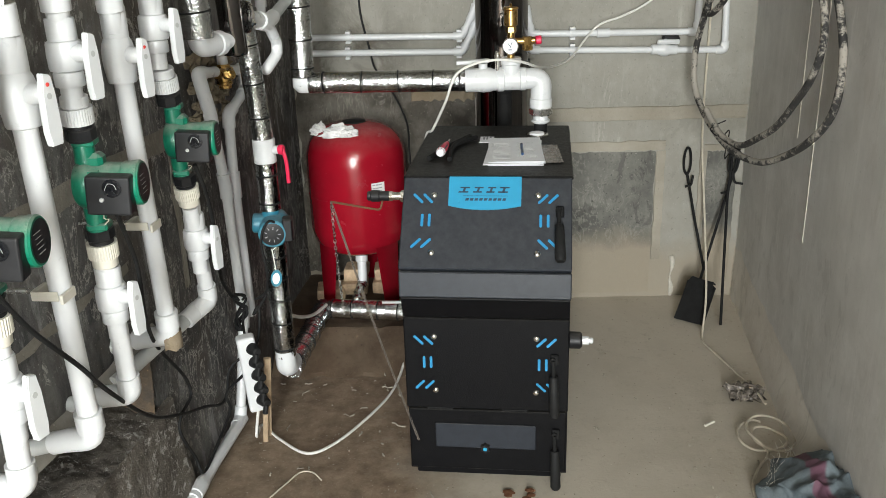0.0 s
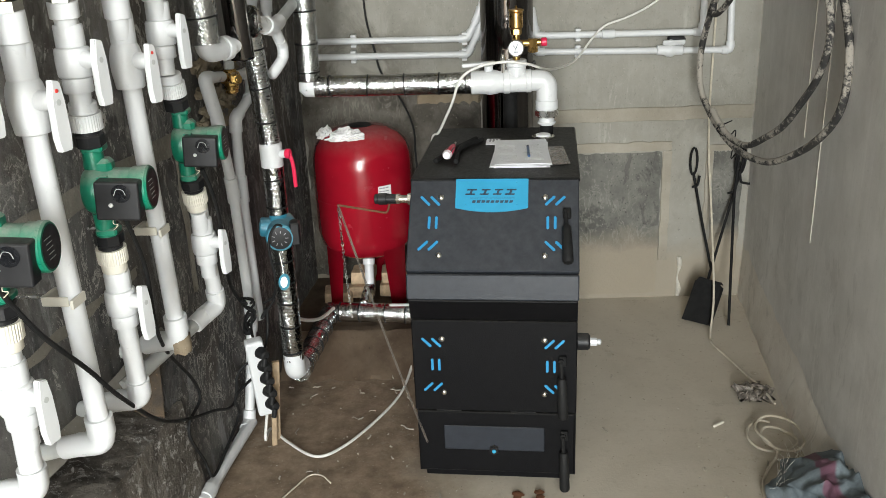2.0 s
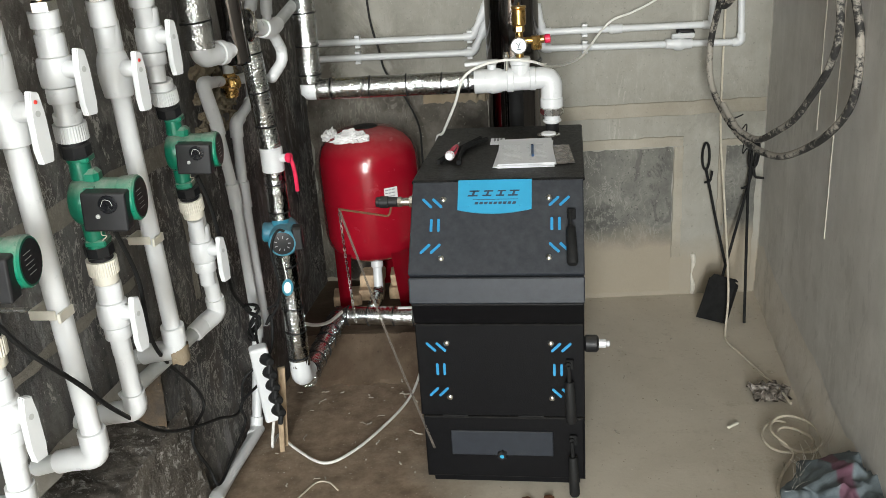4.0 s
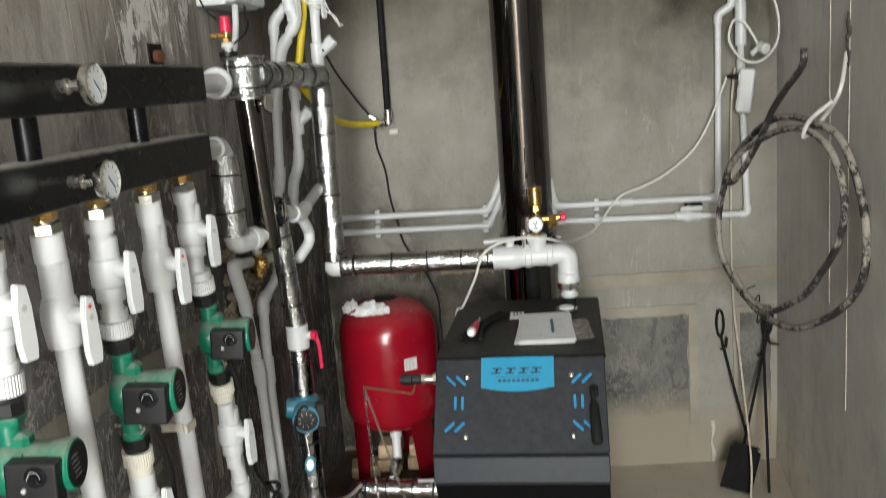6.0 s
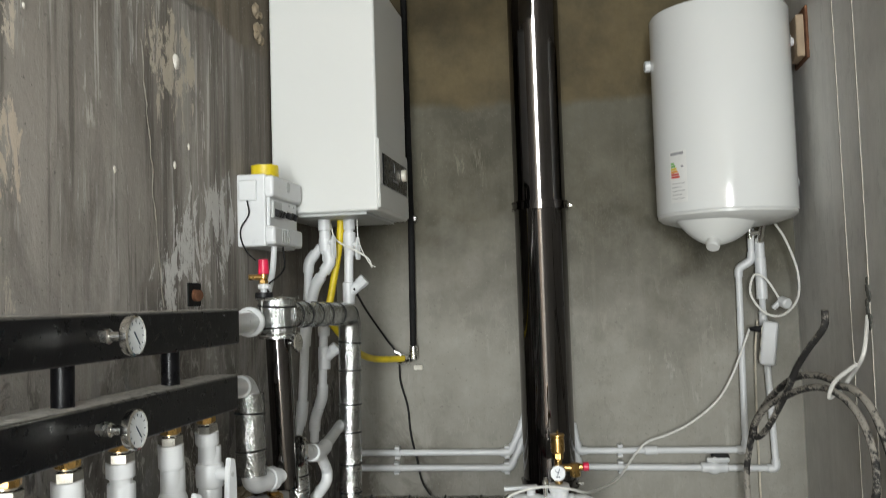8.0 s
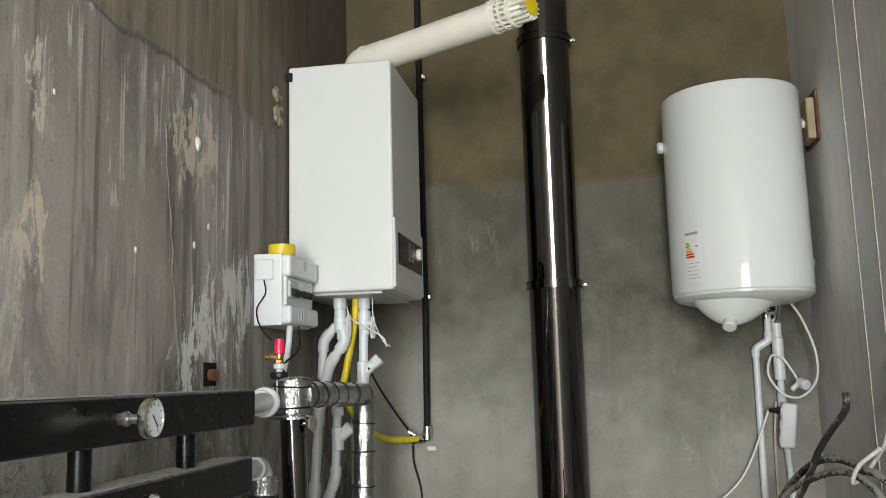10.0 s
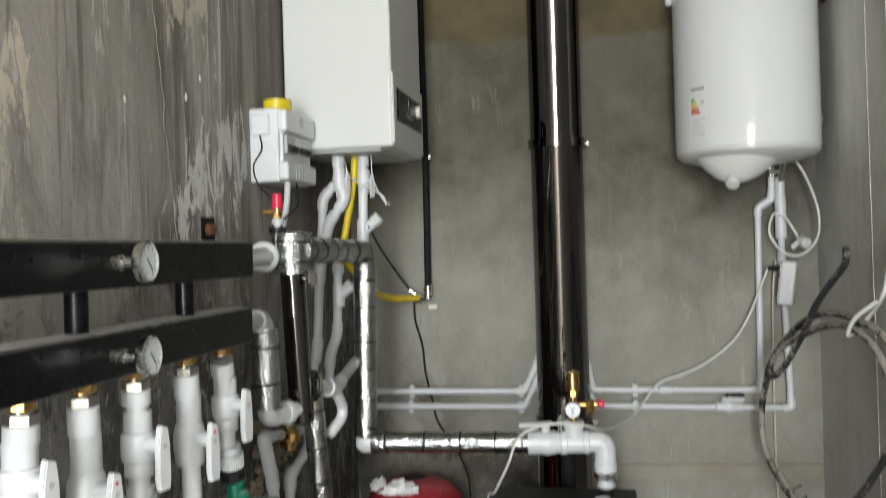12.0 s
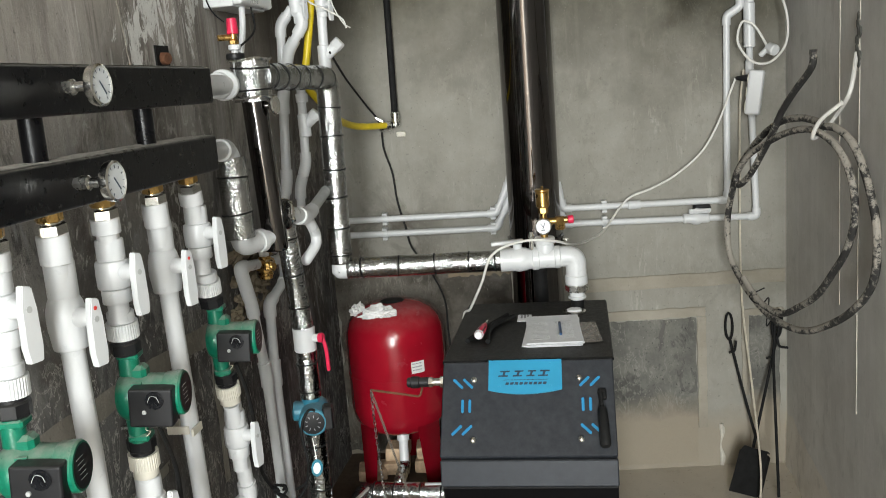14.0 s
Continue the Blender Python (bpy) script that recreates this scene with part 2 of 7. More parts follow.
    if brown:
        edge = n.math("ADD", z, n.math("MULTIPLY", n.noise(4, 6, 0.6), 0.12))
        tone = n.mix(n.step(n.noise(4, 6, 0.65), 0.35, 0.65), tuple(0.7 * c for c in brown[0]), tuple(1.45 * c for c in brown[0]))
        col = n.mix(n.step(edge, brown[1], brown[1] + 0.035, 0.0, brown[2]), col, tone)
    if low:
        edge = n.math("ADD", z, n.math("MULTIPLY", n.noise(5, 5), 0.16))
        col = n.mix(n.step(edge, low[1], low[1] + 0.1, low[2], 0.0), col, low[0])
    h = n.math("ADD", n.math("MULTIPLY", mid, 0.6), n.math("MULTIPLY", fine, 0.35))
    nor = n.bump(h, relief, 0.012)
    nor = n.bump(n.noise(200, 3), relief * 0.5, 0.002, nor)
    return n.done(col, n.step(fine, 0.3, 0.7, 0.78, 0.95), 0.0, nor, Specular_IOR_Level=0.3)


# high: real browner plaster, darkened further for daylight that fades towards the top
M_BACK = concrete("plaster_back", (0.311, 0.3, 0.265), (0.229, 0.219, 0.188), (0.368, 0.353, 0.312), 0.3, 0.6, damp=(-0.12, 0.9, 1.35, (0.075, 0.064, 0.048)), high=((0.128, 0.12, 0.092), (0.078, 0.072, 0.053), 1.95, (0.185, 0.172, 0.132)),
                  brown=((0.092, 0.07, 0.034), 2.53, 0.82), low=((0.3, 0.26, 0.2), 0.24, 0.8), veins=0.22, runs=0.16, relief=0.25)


def left_wall_material():
    n = Nodes("plaster_left")
    x, y, z = n.xyz()
    # smooth plaster above, rough and dark below
    rise = n.math("ADD", z, n.math("MULTIPLY", n.noise(2.6, 5), 0.5))
    up, tone = n.step(rise, 1.7, 2.1), n.step(rise, 1.35, 2.05)
    cloud = n.step(n.noise(1.7, 6, 0.62, n.scaled(1.6, 1.6, 0.5), 0.5), 0.34, 0.66)
    # lighter at mid height, darker above: the fall of daylight put into the colour
    high = n.mix(cloud, n.mix(n.step(rise, 1.9, 2.6), (0.5, 0.464, 0.42), (0.3, 0.272, 0.24)), n.mix(n.step(rise, 1.9, 2.6), (0.31, 0.285, 0.255), (0.175, 0.156, 0.135)))
    rough = n.step(n.noise(5, 7, 0.68, n.scaled(1.2, 1.2, 0.8), 0.9), 0.36, 0.64)
    low = n.mix(rough, (0.036, 0.036, 0.037), (0.165, 0.16, 0.152))
    col = n.mix(tone, low, high)
    blot = n.math("MULTIPLY", n.step(n.noise(3.6, 7, 0.68, n.scaled(1.2, 1.2, 0.6), 0.8), 0.47, 0.6, 0.0, 0.75), n.step(rise, 1.9, 2.15, 1.0, 0.0))
    col = n.mix(blot, col, (0.065, 0.054, 0.044))
    # lime veins and flakes on the rough part
    v = n.noise(11, 7, 0.7, n.scaled(1.6, 1.6, 0.7), 1.1)
    line = n.step(n.math("ABSOLUTE", n.math("SUBTRACT", v, 0.5)), 0.003, 0.018, 0.85, 0.0)
    col = n.mix(n.math("MULTIPLY", n.math("MULTIPLY", line, n.step(n.noise(2.6, 4, 0.6), 0.44, 0.58)), n.step(up, 0.0, 1.0, 1.0, 0.12)), col, (0.46, 0.44, 0.4))
    flake = n.math("MULTIPLY", n.step(n.noise(30, 7, 0.72, n.scaled(1, 1, 0.55), 0.6), 0.56, 0.595), n.step(n.noise(3.1, 4, 0.6), 0.5, 0.6))
    col = n.mix(n.math("MULTIPLY", flake, n.step(up, 0.0, 1.0, 0.85, 0.2)), col, (0.5, 0.48, 0.44))
    dark = n.math("MULTIPLY", n.step(n.noise(17, 7, 0.7, n.scaled(1, 1, 0.6), 0.8), 0.54, 0.6), n.step(n.noise(2.3, 4), 0.42, 0.55))
    col = n.mix(n.math("MULTIPLY", dark, n.step(up, 0.0, 0.8, 0.7, 0.0)), col, (0.045, 0.043, 0.041))
    smear = n.math("MULTIPLY", n.step(n.noise(10, 6, 0.65, n.scaled(1.5, 1.5, 0.42), 0.5), 0.55, 0.61, 0.0, 0.6), n.step(n.noise(2.9, 4, 0.6), 0.45, 0.58))
    col = n.mix(n.math("MULTIPLY", smear, n.step(up, 0.0, 0.8, 1.0, 0.0)), col, (0.3, 0.3, 0.3))
    # pale runs and thin scratches down the smooth part
    r1 = n.step(n.noise(4, 3, 0.5, n.scaled(2.6, 2.6, 0.10)), 0.53, 0.66, 0.0, 0.5)
    r2 = n.math("MULTIPLY", n.step(n.noise(15, 5, 0.6, n.scaled(2.2, 2.2, 0.08)), 0.58, 0.62, 0.0, 0.8), n.step(n.noise(3.2, 3), 0.43, 0.55))
    r3 = n.math("MULTIPLY", n.step(n.noise(26, 6, 0.65, n.scaled(1.6, 1.6, 0.16), 0.3), 0.58, 0.605, 0.0, 0.9), n.step(n.noise(4.5, 3), 0.48, 0.54))
    for r in (r1, r2, r3):
        col = n.mix(n.math("MULTIPLY", r, up), col, (0.56, 0.54, 0.5))
    d3 = n.math("MULTIPLY", n.step(n.noise(9, 6, 0.65, n.scaled(2.0, 2.0, 0.09)), 0.52, 0.62, 0.0, 0.7), up)
    col = n.mix(d3, col, (0.12, 0.107, 0.094))
    d4 = n.math("MULTIPLY", n.step(n.noise(7, 7, 0.7, n.scaled(1.2, 1.2, 0.35), 0.5), 0.52, 0.66, 0.0, 0.6), up)
    col = n.mix(d4, col, (0.15, 0.135, 0.12))

    def spot(yc, zc, ry, rz, ragged):
        a = n.math("POWER", n.math("MULTIPLY", n.math("SUBTRACT", y, yc), 1 / ry), 2.0)
        b = n.math("POWER", n.math("MULTIPLY", n.math("SUBTRACT", z, zc), 1 / rz), 2.0)
        return n.math("ADD", n.math("SUBTRACT", 1.0, n.math("ADD", a, b)), n.math("MULTIPLY", n.math("SUBTRACT", ragged, 0.5), 9.0))

    torn = n.noise(17, 7, 0.75, n.scaled(1.2, 1.2, 0.45), 0.6)
    for yc, zc, ry, rz, c in ((1.29, 2.0, 0.07, 0.11, (0.66, 0.57, 0.46)), (1.31, 2.29, 0.045, 0.1, (0.66, 0.59, 0.49)), (1.27, 1.78, 0.06, 0.12, (0.58, 0.53, 0.45)),
                              (1.95, 2.33, 0.14, 0.18, (0.58, 0.52, 0.42)), (2.05, 1.86, 0.2, 0.14, (0.72, 0.715, 0.69)), (2.22, 1.98, 0.14, 0.11, (0.62, 0.61, 0.58)), (1.92, 1.79, 0.09, 0.1, (0.75, 0.74, 0.71))):
        col = n.mix(n.step(spot(yc, zc, ry, rz, torn), 0.6, 0.95, 0.0, 0.9), col, c)
    # brown strip above the joint of the upper lift of plaster
    edge = n.math("ADD", z, n.math("MULTIPLY", n.noise(4, 6, 0.6), 0.14))
    brown = n.mix(n.step(n.noise(5, 6, 0.65, n.scaled(2.2, 2.2, 0.2)), 0.4, 0.64), (0.14, 0.112, 0.076), (0.31, 0.26, 0.195))
    col = n.mix(n.step(edge, 2.575, 2.60, 0.0, 0.85), col, brown)
    col = n.mix(n.math("MULTIPLY", n.step(n.math("ABSOLUTE", n.math("SUBTRACT", edge, 2.578)), 0.003, 0.013, 0.7, 0.0), n.step(y, 2.05, 2.25, 1.0, 0.0)), col, (0.09, 0.082, 0.072))
    # towards the back corner: dark brown with the corner's shade mixed into the colour
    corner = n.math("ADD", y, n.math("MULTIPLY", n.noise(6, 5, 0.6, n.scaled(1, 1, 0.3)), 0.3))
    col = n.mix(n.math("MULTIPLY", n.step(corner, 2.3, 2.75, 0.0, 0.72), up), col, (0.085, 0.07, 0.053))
    col = n.mix(n.step(n.noise(140, 3, 0.6), 0.66, 0.71, 0.0, 0.55), col, (0.5, 0.48, 0.44))
    col = n.mix(n.step(n.noise(100, 3, 0.6), 0.65, 0.71, 0.0, 0.5), col, (0.06, 0.057, 0.053))
    fine = n.noise(60, 5, 0.7)
    h = n.math("ADD", n.math("MULTIPLY", n.noise(8, 6, 0.65), 0.6), n.math("MULTIPLY", fine, 0.4))
    nor = n.bump(h, n.step(up, 0.0, 1.0, 0.6, 0.16), 0.012)
    nor = n.bump(torn, 0.35, 0.006, nor)
    nor = n.bump(n.noise(210, 3), n.step(up, 0.0, 1.0, 0.3, 0.1), 0.002, nor)
    return n.done(col, n.step(fine, 0.3, 0.7, 0.75, 0.95), 0.0, nor, Specular_IOR_Level=0.3)


M_LEFT = left_wall_material()
M_RIGHT = concrete("plaster_right", (0.67, 0.66, 0.63), (0.52, 0.51, 0.485), (0.76, 0.75, 0.72), 0.4, 0.3, veins=0.25, runs=0.3, relief=0.15)
M_CEIL = concrete("concrete_ceiling", (0.3, 0.29, 0.27), (0.22, 0.21, 0.19), (0.38, 0.36, 0.33), 0, 0.2)
M_PATCH = concrete("rough_patch", (0.135, 0.132, 0.118), (0.08, 0.08, 0.072), (0.31, 0.3, 0.265), 0, 1.0, low=((0.3, 0.26, 0.2), 0.30, 0.95), veins=0.55, relief=0.8)
M_BAND = concrete("mortar_band", (0.34, 0.31, 0.255), (0.25, 0.225, 0.18), (0.42, 0.39, 0.33), 0, 0.4)
M_JOINT = concrete("wall_joint", (0.24, 0.22, 0.185), (0.15, 0.135, 0.11), (0.34, 0.32, 0.28), 0, 0.5, veins=0.4)
M_CHASE = concrete("chase_rubble", (0.17, 0.135, 0.09), (0.09, 0.068, 0.045), (0.34, 0.3, 0.22), 0, 0.8)
M_SOOT = concrete("sooty_masonry", (0.10, 0.088, 0.07), (0.035, 0.031, 0.026), (0.27, 0.25, 0.215), 0, 0.9, veins=0.5, relief=0.9)
M_TORN = concrete("torn_plaster", (0.11, 0.085, 0.06), (0.045, 0.037, 0.03), (0.27, 0.17, 0.085), 0, 0.8, relief=0.9)
M_LEDGE = concrete("broken_ledge", (0.3, 0.285, 0.255), (0.19, 0.178, 0.155), (0.46, 0.44, 0.4), 0, 0.6, veins=0.4)
M_FILLET = concrete("mortar_fillet", (0.68, 0.645, 0.58), (0.58, 0.54, 0.475), (0.8, 0.775, 0.72), 0, 0.5, veins=0.3, relief=0.12)


def rubble_material():
    n = Nodes("rubble")
    col = n.mix(n.step(n.noise(9, 7, 0.7), 0.35, 0.65), (0.055, 0.048, 0.041), (0.165, 0.146, 0.124))
    col = n.mix(n.math("MULTIPLY", n.step(n.noise(42, 7, 0.75, None, 0.7), 0.54, 0.58, 0.0, 0.9), n.step(n.noise(5, 4), 0.47, 0.58)), col, (0.4, 0.385, 0.36))
    col = n.mix(n.step(n.noise(150, 3), 0.63, 0.69, 0.0, 0.7), col, (0.36, 0.34, 0.3))
    col = n.mix(n.math("MULTIPLY", n.step(n.noise(3.4, 5, 0.6), 0.6, 0.64), 0.8), col, (0.22, 0.12, 0.055))
    h = n.math("ADD", n.noise(40, 7, 0.75), n.math("MULTIPLY", n.noise(160, 4), 0.5))
    return n.done(col, 0.9, 0.0, n.bump(h, 0.6, 0.008), Specular_IOR_Level=0.2)


M_RUBBLE = rubble_material()
M_SOIL = concrete("trodden_soil", (0.085, 0.056, 0.035), (0.045, 0.029, 0.018), (0.15, 0.115, 0.08), 0, 0.6)
M_STONE = concrete("broken_stone", (0.27, 0.215, 0.145), (0.16, 0.12, 0.075), (0.4, 0.35, 0.27), 0, 0.6)


def floor_material():
    n = Nodes("concrete_floor")
    big = n.noise(1.6, 6, 0.6, distort=0.5)
    mid = n.noise(9, 6, 0.65)
    col = n.mix(n.step(big, 0.35, 0.68), (0.53, 0.48, 0.395), (0.43, 0.385, 0.31))
    col = n.mix(n.step(mid, 0.45, 0.75, 0, 0.5), col, (0.58, 0.53, 0.445))
    x, y, z = n.xyz()
    # trodden brown soil on the side of the pipes
    side = n.math("ADD", n.math("ADD", x, n.math("MULTIPLY", y, -0.05)), n.math("MULTIPLY", n.noise(3.2, 6, 0.65), 0.5))
    soil = n.mix(n.step(n.noise(14, 6, 0.7), 0.35, 0.7), (0.135, 0.09, 0.057), (0.31, 0.235, 0.165))
    col = n.mix(n.step(side, 0.02, 0.3, 0.95, 0.0), col, soil)
    col = n.mix(n.step(n.noise(130, 3), 0.66, 0.72, 0, 0.55), col, (0.62, 0.57, 0.49))
    col = n.mix(n.step(n.noise(36, 6, 0.7), 0.55, 0.72, 0, 0.35), col, (0.3, 0.25, 0.18))
    col = n.mix(n.step(n.noise(70, 4), 0.66, 0.7, 0, 0.7), col, (0.12, 0.09, 0.06))
    col = n.mix(n.step(n.noise(38, 2), 0.735, 0.75, 0, 0.85), col, (0.72, 0.69, 0.62))
    col = n.mix(n.math("MULTIPLY", n.step(n.noise(19, 7, 0.75), 0.55, 0.62, 0, 0.45), n.step(n.noise(3, 3), 0.45, 0.6)), col, (0.3, 0.26, 0.2))
    h = n.math("ADD", mid, n.math("MULTIPLY", n.noise(80, 4), 0.4))
    return n.done(col, n.step(mid, 0.3, 0.7, 0.6, 0.9), 0.0, n.bump(h, 0.24, 0.006), Specular_IOR_Level=0.35)


def foil_material():
    n = Nodes("foil_insulation")
    v = n.add("ShaderNodeTexVoronoi", Vector=n.co, Scale=150.0)
    v.feature = "F1"
    crinkle = n.math("ADD", v.outputs["Distance"], n.math("MULTIPLY", n.noise(170, 5, 0.65), 0.8))
    col = n.mix(n.step(n.noise(8, 4), 0.35, 0.7), (0.36, 0.37, 0.365), (0.66, 0.67, 0.665))
    # folds come in patches, with smooth stretches between
    where = n.step(n.noise(14, 4, 0.6), 0.4, 0.62, 0.3, 0.85)
    nor = n.add("ShaderNodeBump", Height=crinkle, Strength=where, Distance=0.0024).outputs[0]
    nor = n.bump(n.noise(24, 4), 0.32, 0.016, nor)
    return n.done(col, n.step(n.noise(30, 3), 0.3, 0.7, 0.10, 0.22), 1.0, nor)


def dirty_hose():
    n = Nodes("dusty_rubber")
    up = n.add("ShaderNodeSeparateXYZ", Vector=n.add("ShaderNodeNewGeometry").outputs["Normal"]).outputs[2]
    f = n.math("ADD", n.math("ADD", n.math("ADD", n.math("MULTIPLY", n.noise(7, 3, 0.5), 0.5), n.math("MULTIPLY", n.noise(30, 4, 0.6), 0.5)), n.math("MULTIPLY", n.noise(95, 6, 0.75), 0.6)), n.math("MULTIPLY", up, 0.1))
    col = n.mix(n.step(f, 0.74, 0.84), (0.02, 0.019, 0.018), (0.31, 0.285, 0.245))
    return n.done(col, 0.75, 0.0, n.bump(n.noise(120, 4), 0.3, 0.003))


def sack_cloth():
    n = Nodes("woven_sack")
    w1 = n.add("ShaderNodeTexWave", Vector=n.co, Scale=130.0, Distortion=1.0).outputs[1]
    col = n.mix(n.step(n.noise(9, 6, 0.7), 0.35, 0.7), (0.075, 0.097, 0.112), (0.2, 0.24, 0.26))
    x, y, z = n.xyz()
    band = n.math("ABSOLUTE", n.math("SUBTRACT", n.math("ADD", x, n.math("MULTIPLY", n.noise(4, 3), 0.1)), 1.03))
    col = n.mix(n.step(band, 0.016, 0.022, 0.8, 0.0), col, (0.15, 0.045, 0.08))
    return n.done(col, 0.6, 0.0, n.bump(w1, 0.12, 0.0015))


M_FLOOR = floor_material()
M_FOIL = foil_material()
M_HOSE = dirty_hose()
M_SACK = sack_cloth()
M_WHITE = plain("white_plastic", (0.61, 0.62, 0.625), 0.32, vary=0.03, scale=12, dust=0.15)
M_CREAM = plain("cream_plastic", (0.62, 0.59, 0.51), 0.45, vary=0.05, dust=0.2)
M_GREYPIPE = plain("grey_plastic", (0.4, 0.41, 0.4), 0.45, vary=0.06)
M_ENAMEL = plain("white_enamel", (0.7, 0.71, 0.7), 0.08, vary=0.0, scale=3, bump=0.0, even=True)
M_CASE = plain("white_case", (0.6, 0.605, 0.585), 0.3, vary=0.0, scale=4, bump=0.01, even=True)
M_COAX = plain("white_flue_paint", (0.74, 0.71, 0.62), 0.4, vary=0.04, scale=5)
M_BOILER = plain("grey_powder_coat", (0.024, 0.0275, 0.0345), 0.42, Specular_IOR_Level=0.25, vary=0.1, scale=40, bump=0.07, dust=0.1)
M_BOILER_D = plain("black_powder_coat", (0.0035, 0.0035, 0.0042), 0.45, Specular_IOR_Level=0.14, vary=0.2, scale=45, bump=0.2, dust=0.08)
M_BLUE = plain("blue_badge", (0.028, 0.28, 0.47), 0.35, vary=0.04)
M_SLOT = plain("blue_slot", (0.02, 0.24, 0.48), 0.4, vary=0.05)
M_INK = plain("dark_print", (0.03, 0.05, 0.08), 0.5)
M_RED = plain("red_enamel", (0.285, 0.005, 0.015), 0.2, vary=0.06, scale=6, bump=0.02, dust=0.16)
M_REDP = plain("red_plastic", (0.62, 0.02, 0.07), 0.35)
M_GREEN = plain("green_cast_paint", (0.004, 0.155, 0.088), 0.32, vary=0.15, bump=0.15, dust=0.75)
M_TEAL = plain("teal_cast_paint", (0.03, 0.19, 0.27), 0.4, vary=0.15, bump=0.15, dust=0.3)
M_BLACK = plain("black_plastic", (0.011, 0.011, 0.012), 0.42, Specular_IOR_Level=0.3, vary=0.2, dust=0.12)
M_RUBBER = plain("black_rubber", (0.01, 0.01, 0.01), 0.65, Specular_IOR_Level=0.25, vary=0.2)
M_BRASS = plain("brass", (0.52, 0.33, 0.115), 0.28, 1.0, 0.12)
M_STEEL = plain("steel", (0.62, 0.61, 0.58), 0.25, 1.0, 0.1)
M_NICKEL = plain("bright_nickel", (0.8, 0.79, 0.75), 0.2, 1.0, 0.05)
M_FLUE = plain("black_chrome_flue", (0.135, 0.127, 0.124), 0.06, 1.0, 0.1, 5, 0.004, even=True)
M_MANI = plain("black_gloss_paint", (0.004, 0.004, 0.005), 0.3, Specular_IOR_Level=0.22, vary=0.2, scale=18, bump=0.12, dust=0.8)
M_YELLOW = plain("yellow_plastic", (0.66, 0.5, 0.015), 0.4, vary=0.08)
M_PAPER = plain("paper", (0.8, 0.81, 0.83), 0.75, vary=0.03)
M_PRINT = plain("grey_print", (0.3, 0.3, 0.31), 0.7)
M_STICK = plain("white_sticker", (0.7, 0.7, 0.68), 0.5, vary=0.04)
M_ORANGE = plain("orange_print", (0.7, 0.3, 0.03), 0.5)
M_LIME = plain("green_print", (0.12, 0.4, 0.06), 0.5)
M_CRIM = plain("red_print", (0.55, 0.04, 0.03), 0.5)
M_WOOD = plain("raw_wood", (0.34, 0.25, 0.16), 0.75, vary=0.25, scale=18, bump=0.3)
M_PINK = plain("timber_cut", (0.36, 0.27, 0.18), 0.7, vary=0.12, scale=14, bump=0.2)
M_BRICK = plain("fired_brick", (0.47, 0.34, 0.22), 0.85, vary=0.3, scale=30, bump=0.5)
M_CABLE = plain("white_cable", (0.7, 0.69, 0.65), 0.45, vary=0.06, dust=0.2)
M_TWINE = plain("dusty_cable", (0.5, 0.45, 0.36), 0.7, vary=0.15)
M_RAG = plain("white_rag", (0.78, 0.77, 0.76), 0.85, vary=0.06, scale=40, bump=0.3)
M_IRON = plain("black_iron", (0.01, 0.01, 0.01), 0.75, 0.0, 0.3, bump=0.2, Specular_IOR_Level=0.2)
M_RUST = plain("rusty_iron", (0.15, 0.065, 0.032), 0.8, 0.2, 0.3, bump=0.4)
M_GLASS = plain("dial_glass", (0.75, 0.78, 0.8), 0.08, vary=0.02, bump=0.0)
M_SCREEN = plain("dark_screen", (0.006, 0.0065, 0.008), 0.25, vary=0.05, bump=0.0, Specular_IOR_Level=0.25)
M_SHRED = plain("crumpled_film", (0.2, 0.175, 0.15), 0.18, vary=0.5, scale=60, bump=0.4)
M_DRIP = plain("plaster_drip", (0.5, 0.47, 0.41), 0.85, vary=0.15)
M_BIRO = plain("dark_blue_biro", (0.02, 0.07, 0.18), 0.3)
M_CHAIN = plain("dull_chain", (0.14, 0.12, 0.1), 0.5, 0.6, 0.2)
M_DUST = plain("grey_dust", (0.46, 0.44, 0.4), 0.95, vary=0.25, scale=60, bump=0.5)

# ---- the room ----
H_CEIL = 4.4
bm = B()
grid(bm, lambda u, v: S(-1.3 + 3.0 * u, 0.6 - 9.8 * v, 0.004 * noise.noise(S(-1.3 + 3 * u, 0.6 - 9.8 * v, 0) * 2.5)), 40, 110)
tagged(single("floor", bm, M_FLOOR, "tan concrete floor, brown with trodden soil beside the pipes", "floor", kind="structure"))
bm = B()
box(bm, pose(0, -40, -0.35), (160, 160, 0.6))
single("ground", bm, M_RIGHT, "bare grey ground outside the gate", "ground", kind="structure")

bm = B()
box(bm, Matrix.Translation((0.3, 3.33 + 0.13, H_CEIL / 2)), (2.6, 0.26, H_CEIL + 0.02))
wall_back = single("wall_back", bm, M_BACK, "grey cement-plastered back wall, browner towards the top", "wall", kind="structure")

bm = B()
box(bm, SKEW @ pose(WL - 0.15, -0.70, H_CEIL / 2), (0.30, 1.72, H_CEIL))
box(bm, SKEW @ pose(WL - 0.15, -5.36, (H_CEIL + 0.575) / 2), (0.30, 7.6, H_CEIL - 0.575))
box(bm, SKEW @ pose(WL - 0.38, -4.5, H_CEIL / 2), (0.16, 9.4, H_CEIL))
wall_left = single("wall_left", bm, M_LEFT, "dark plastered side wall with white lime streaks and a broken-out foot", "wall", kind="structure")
bm = B()
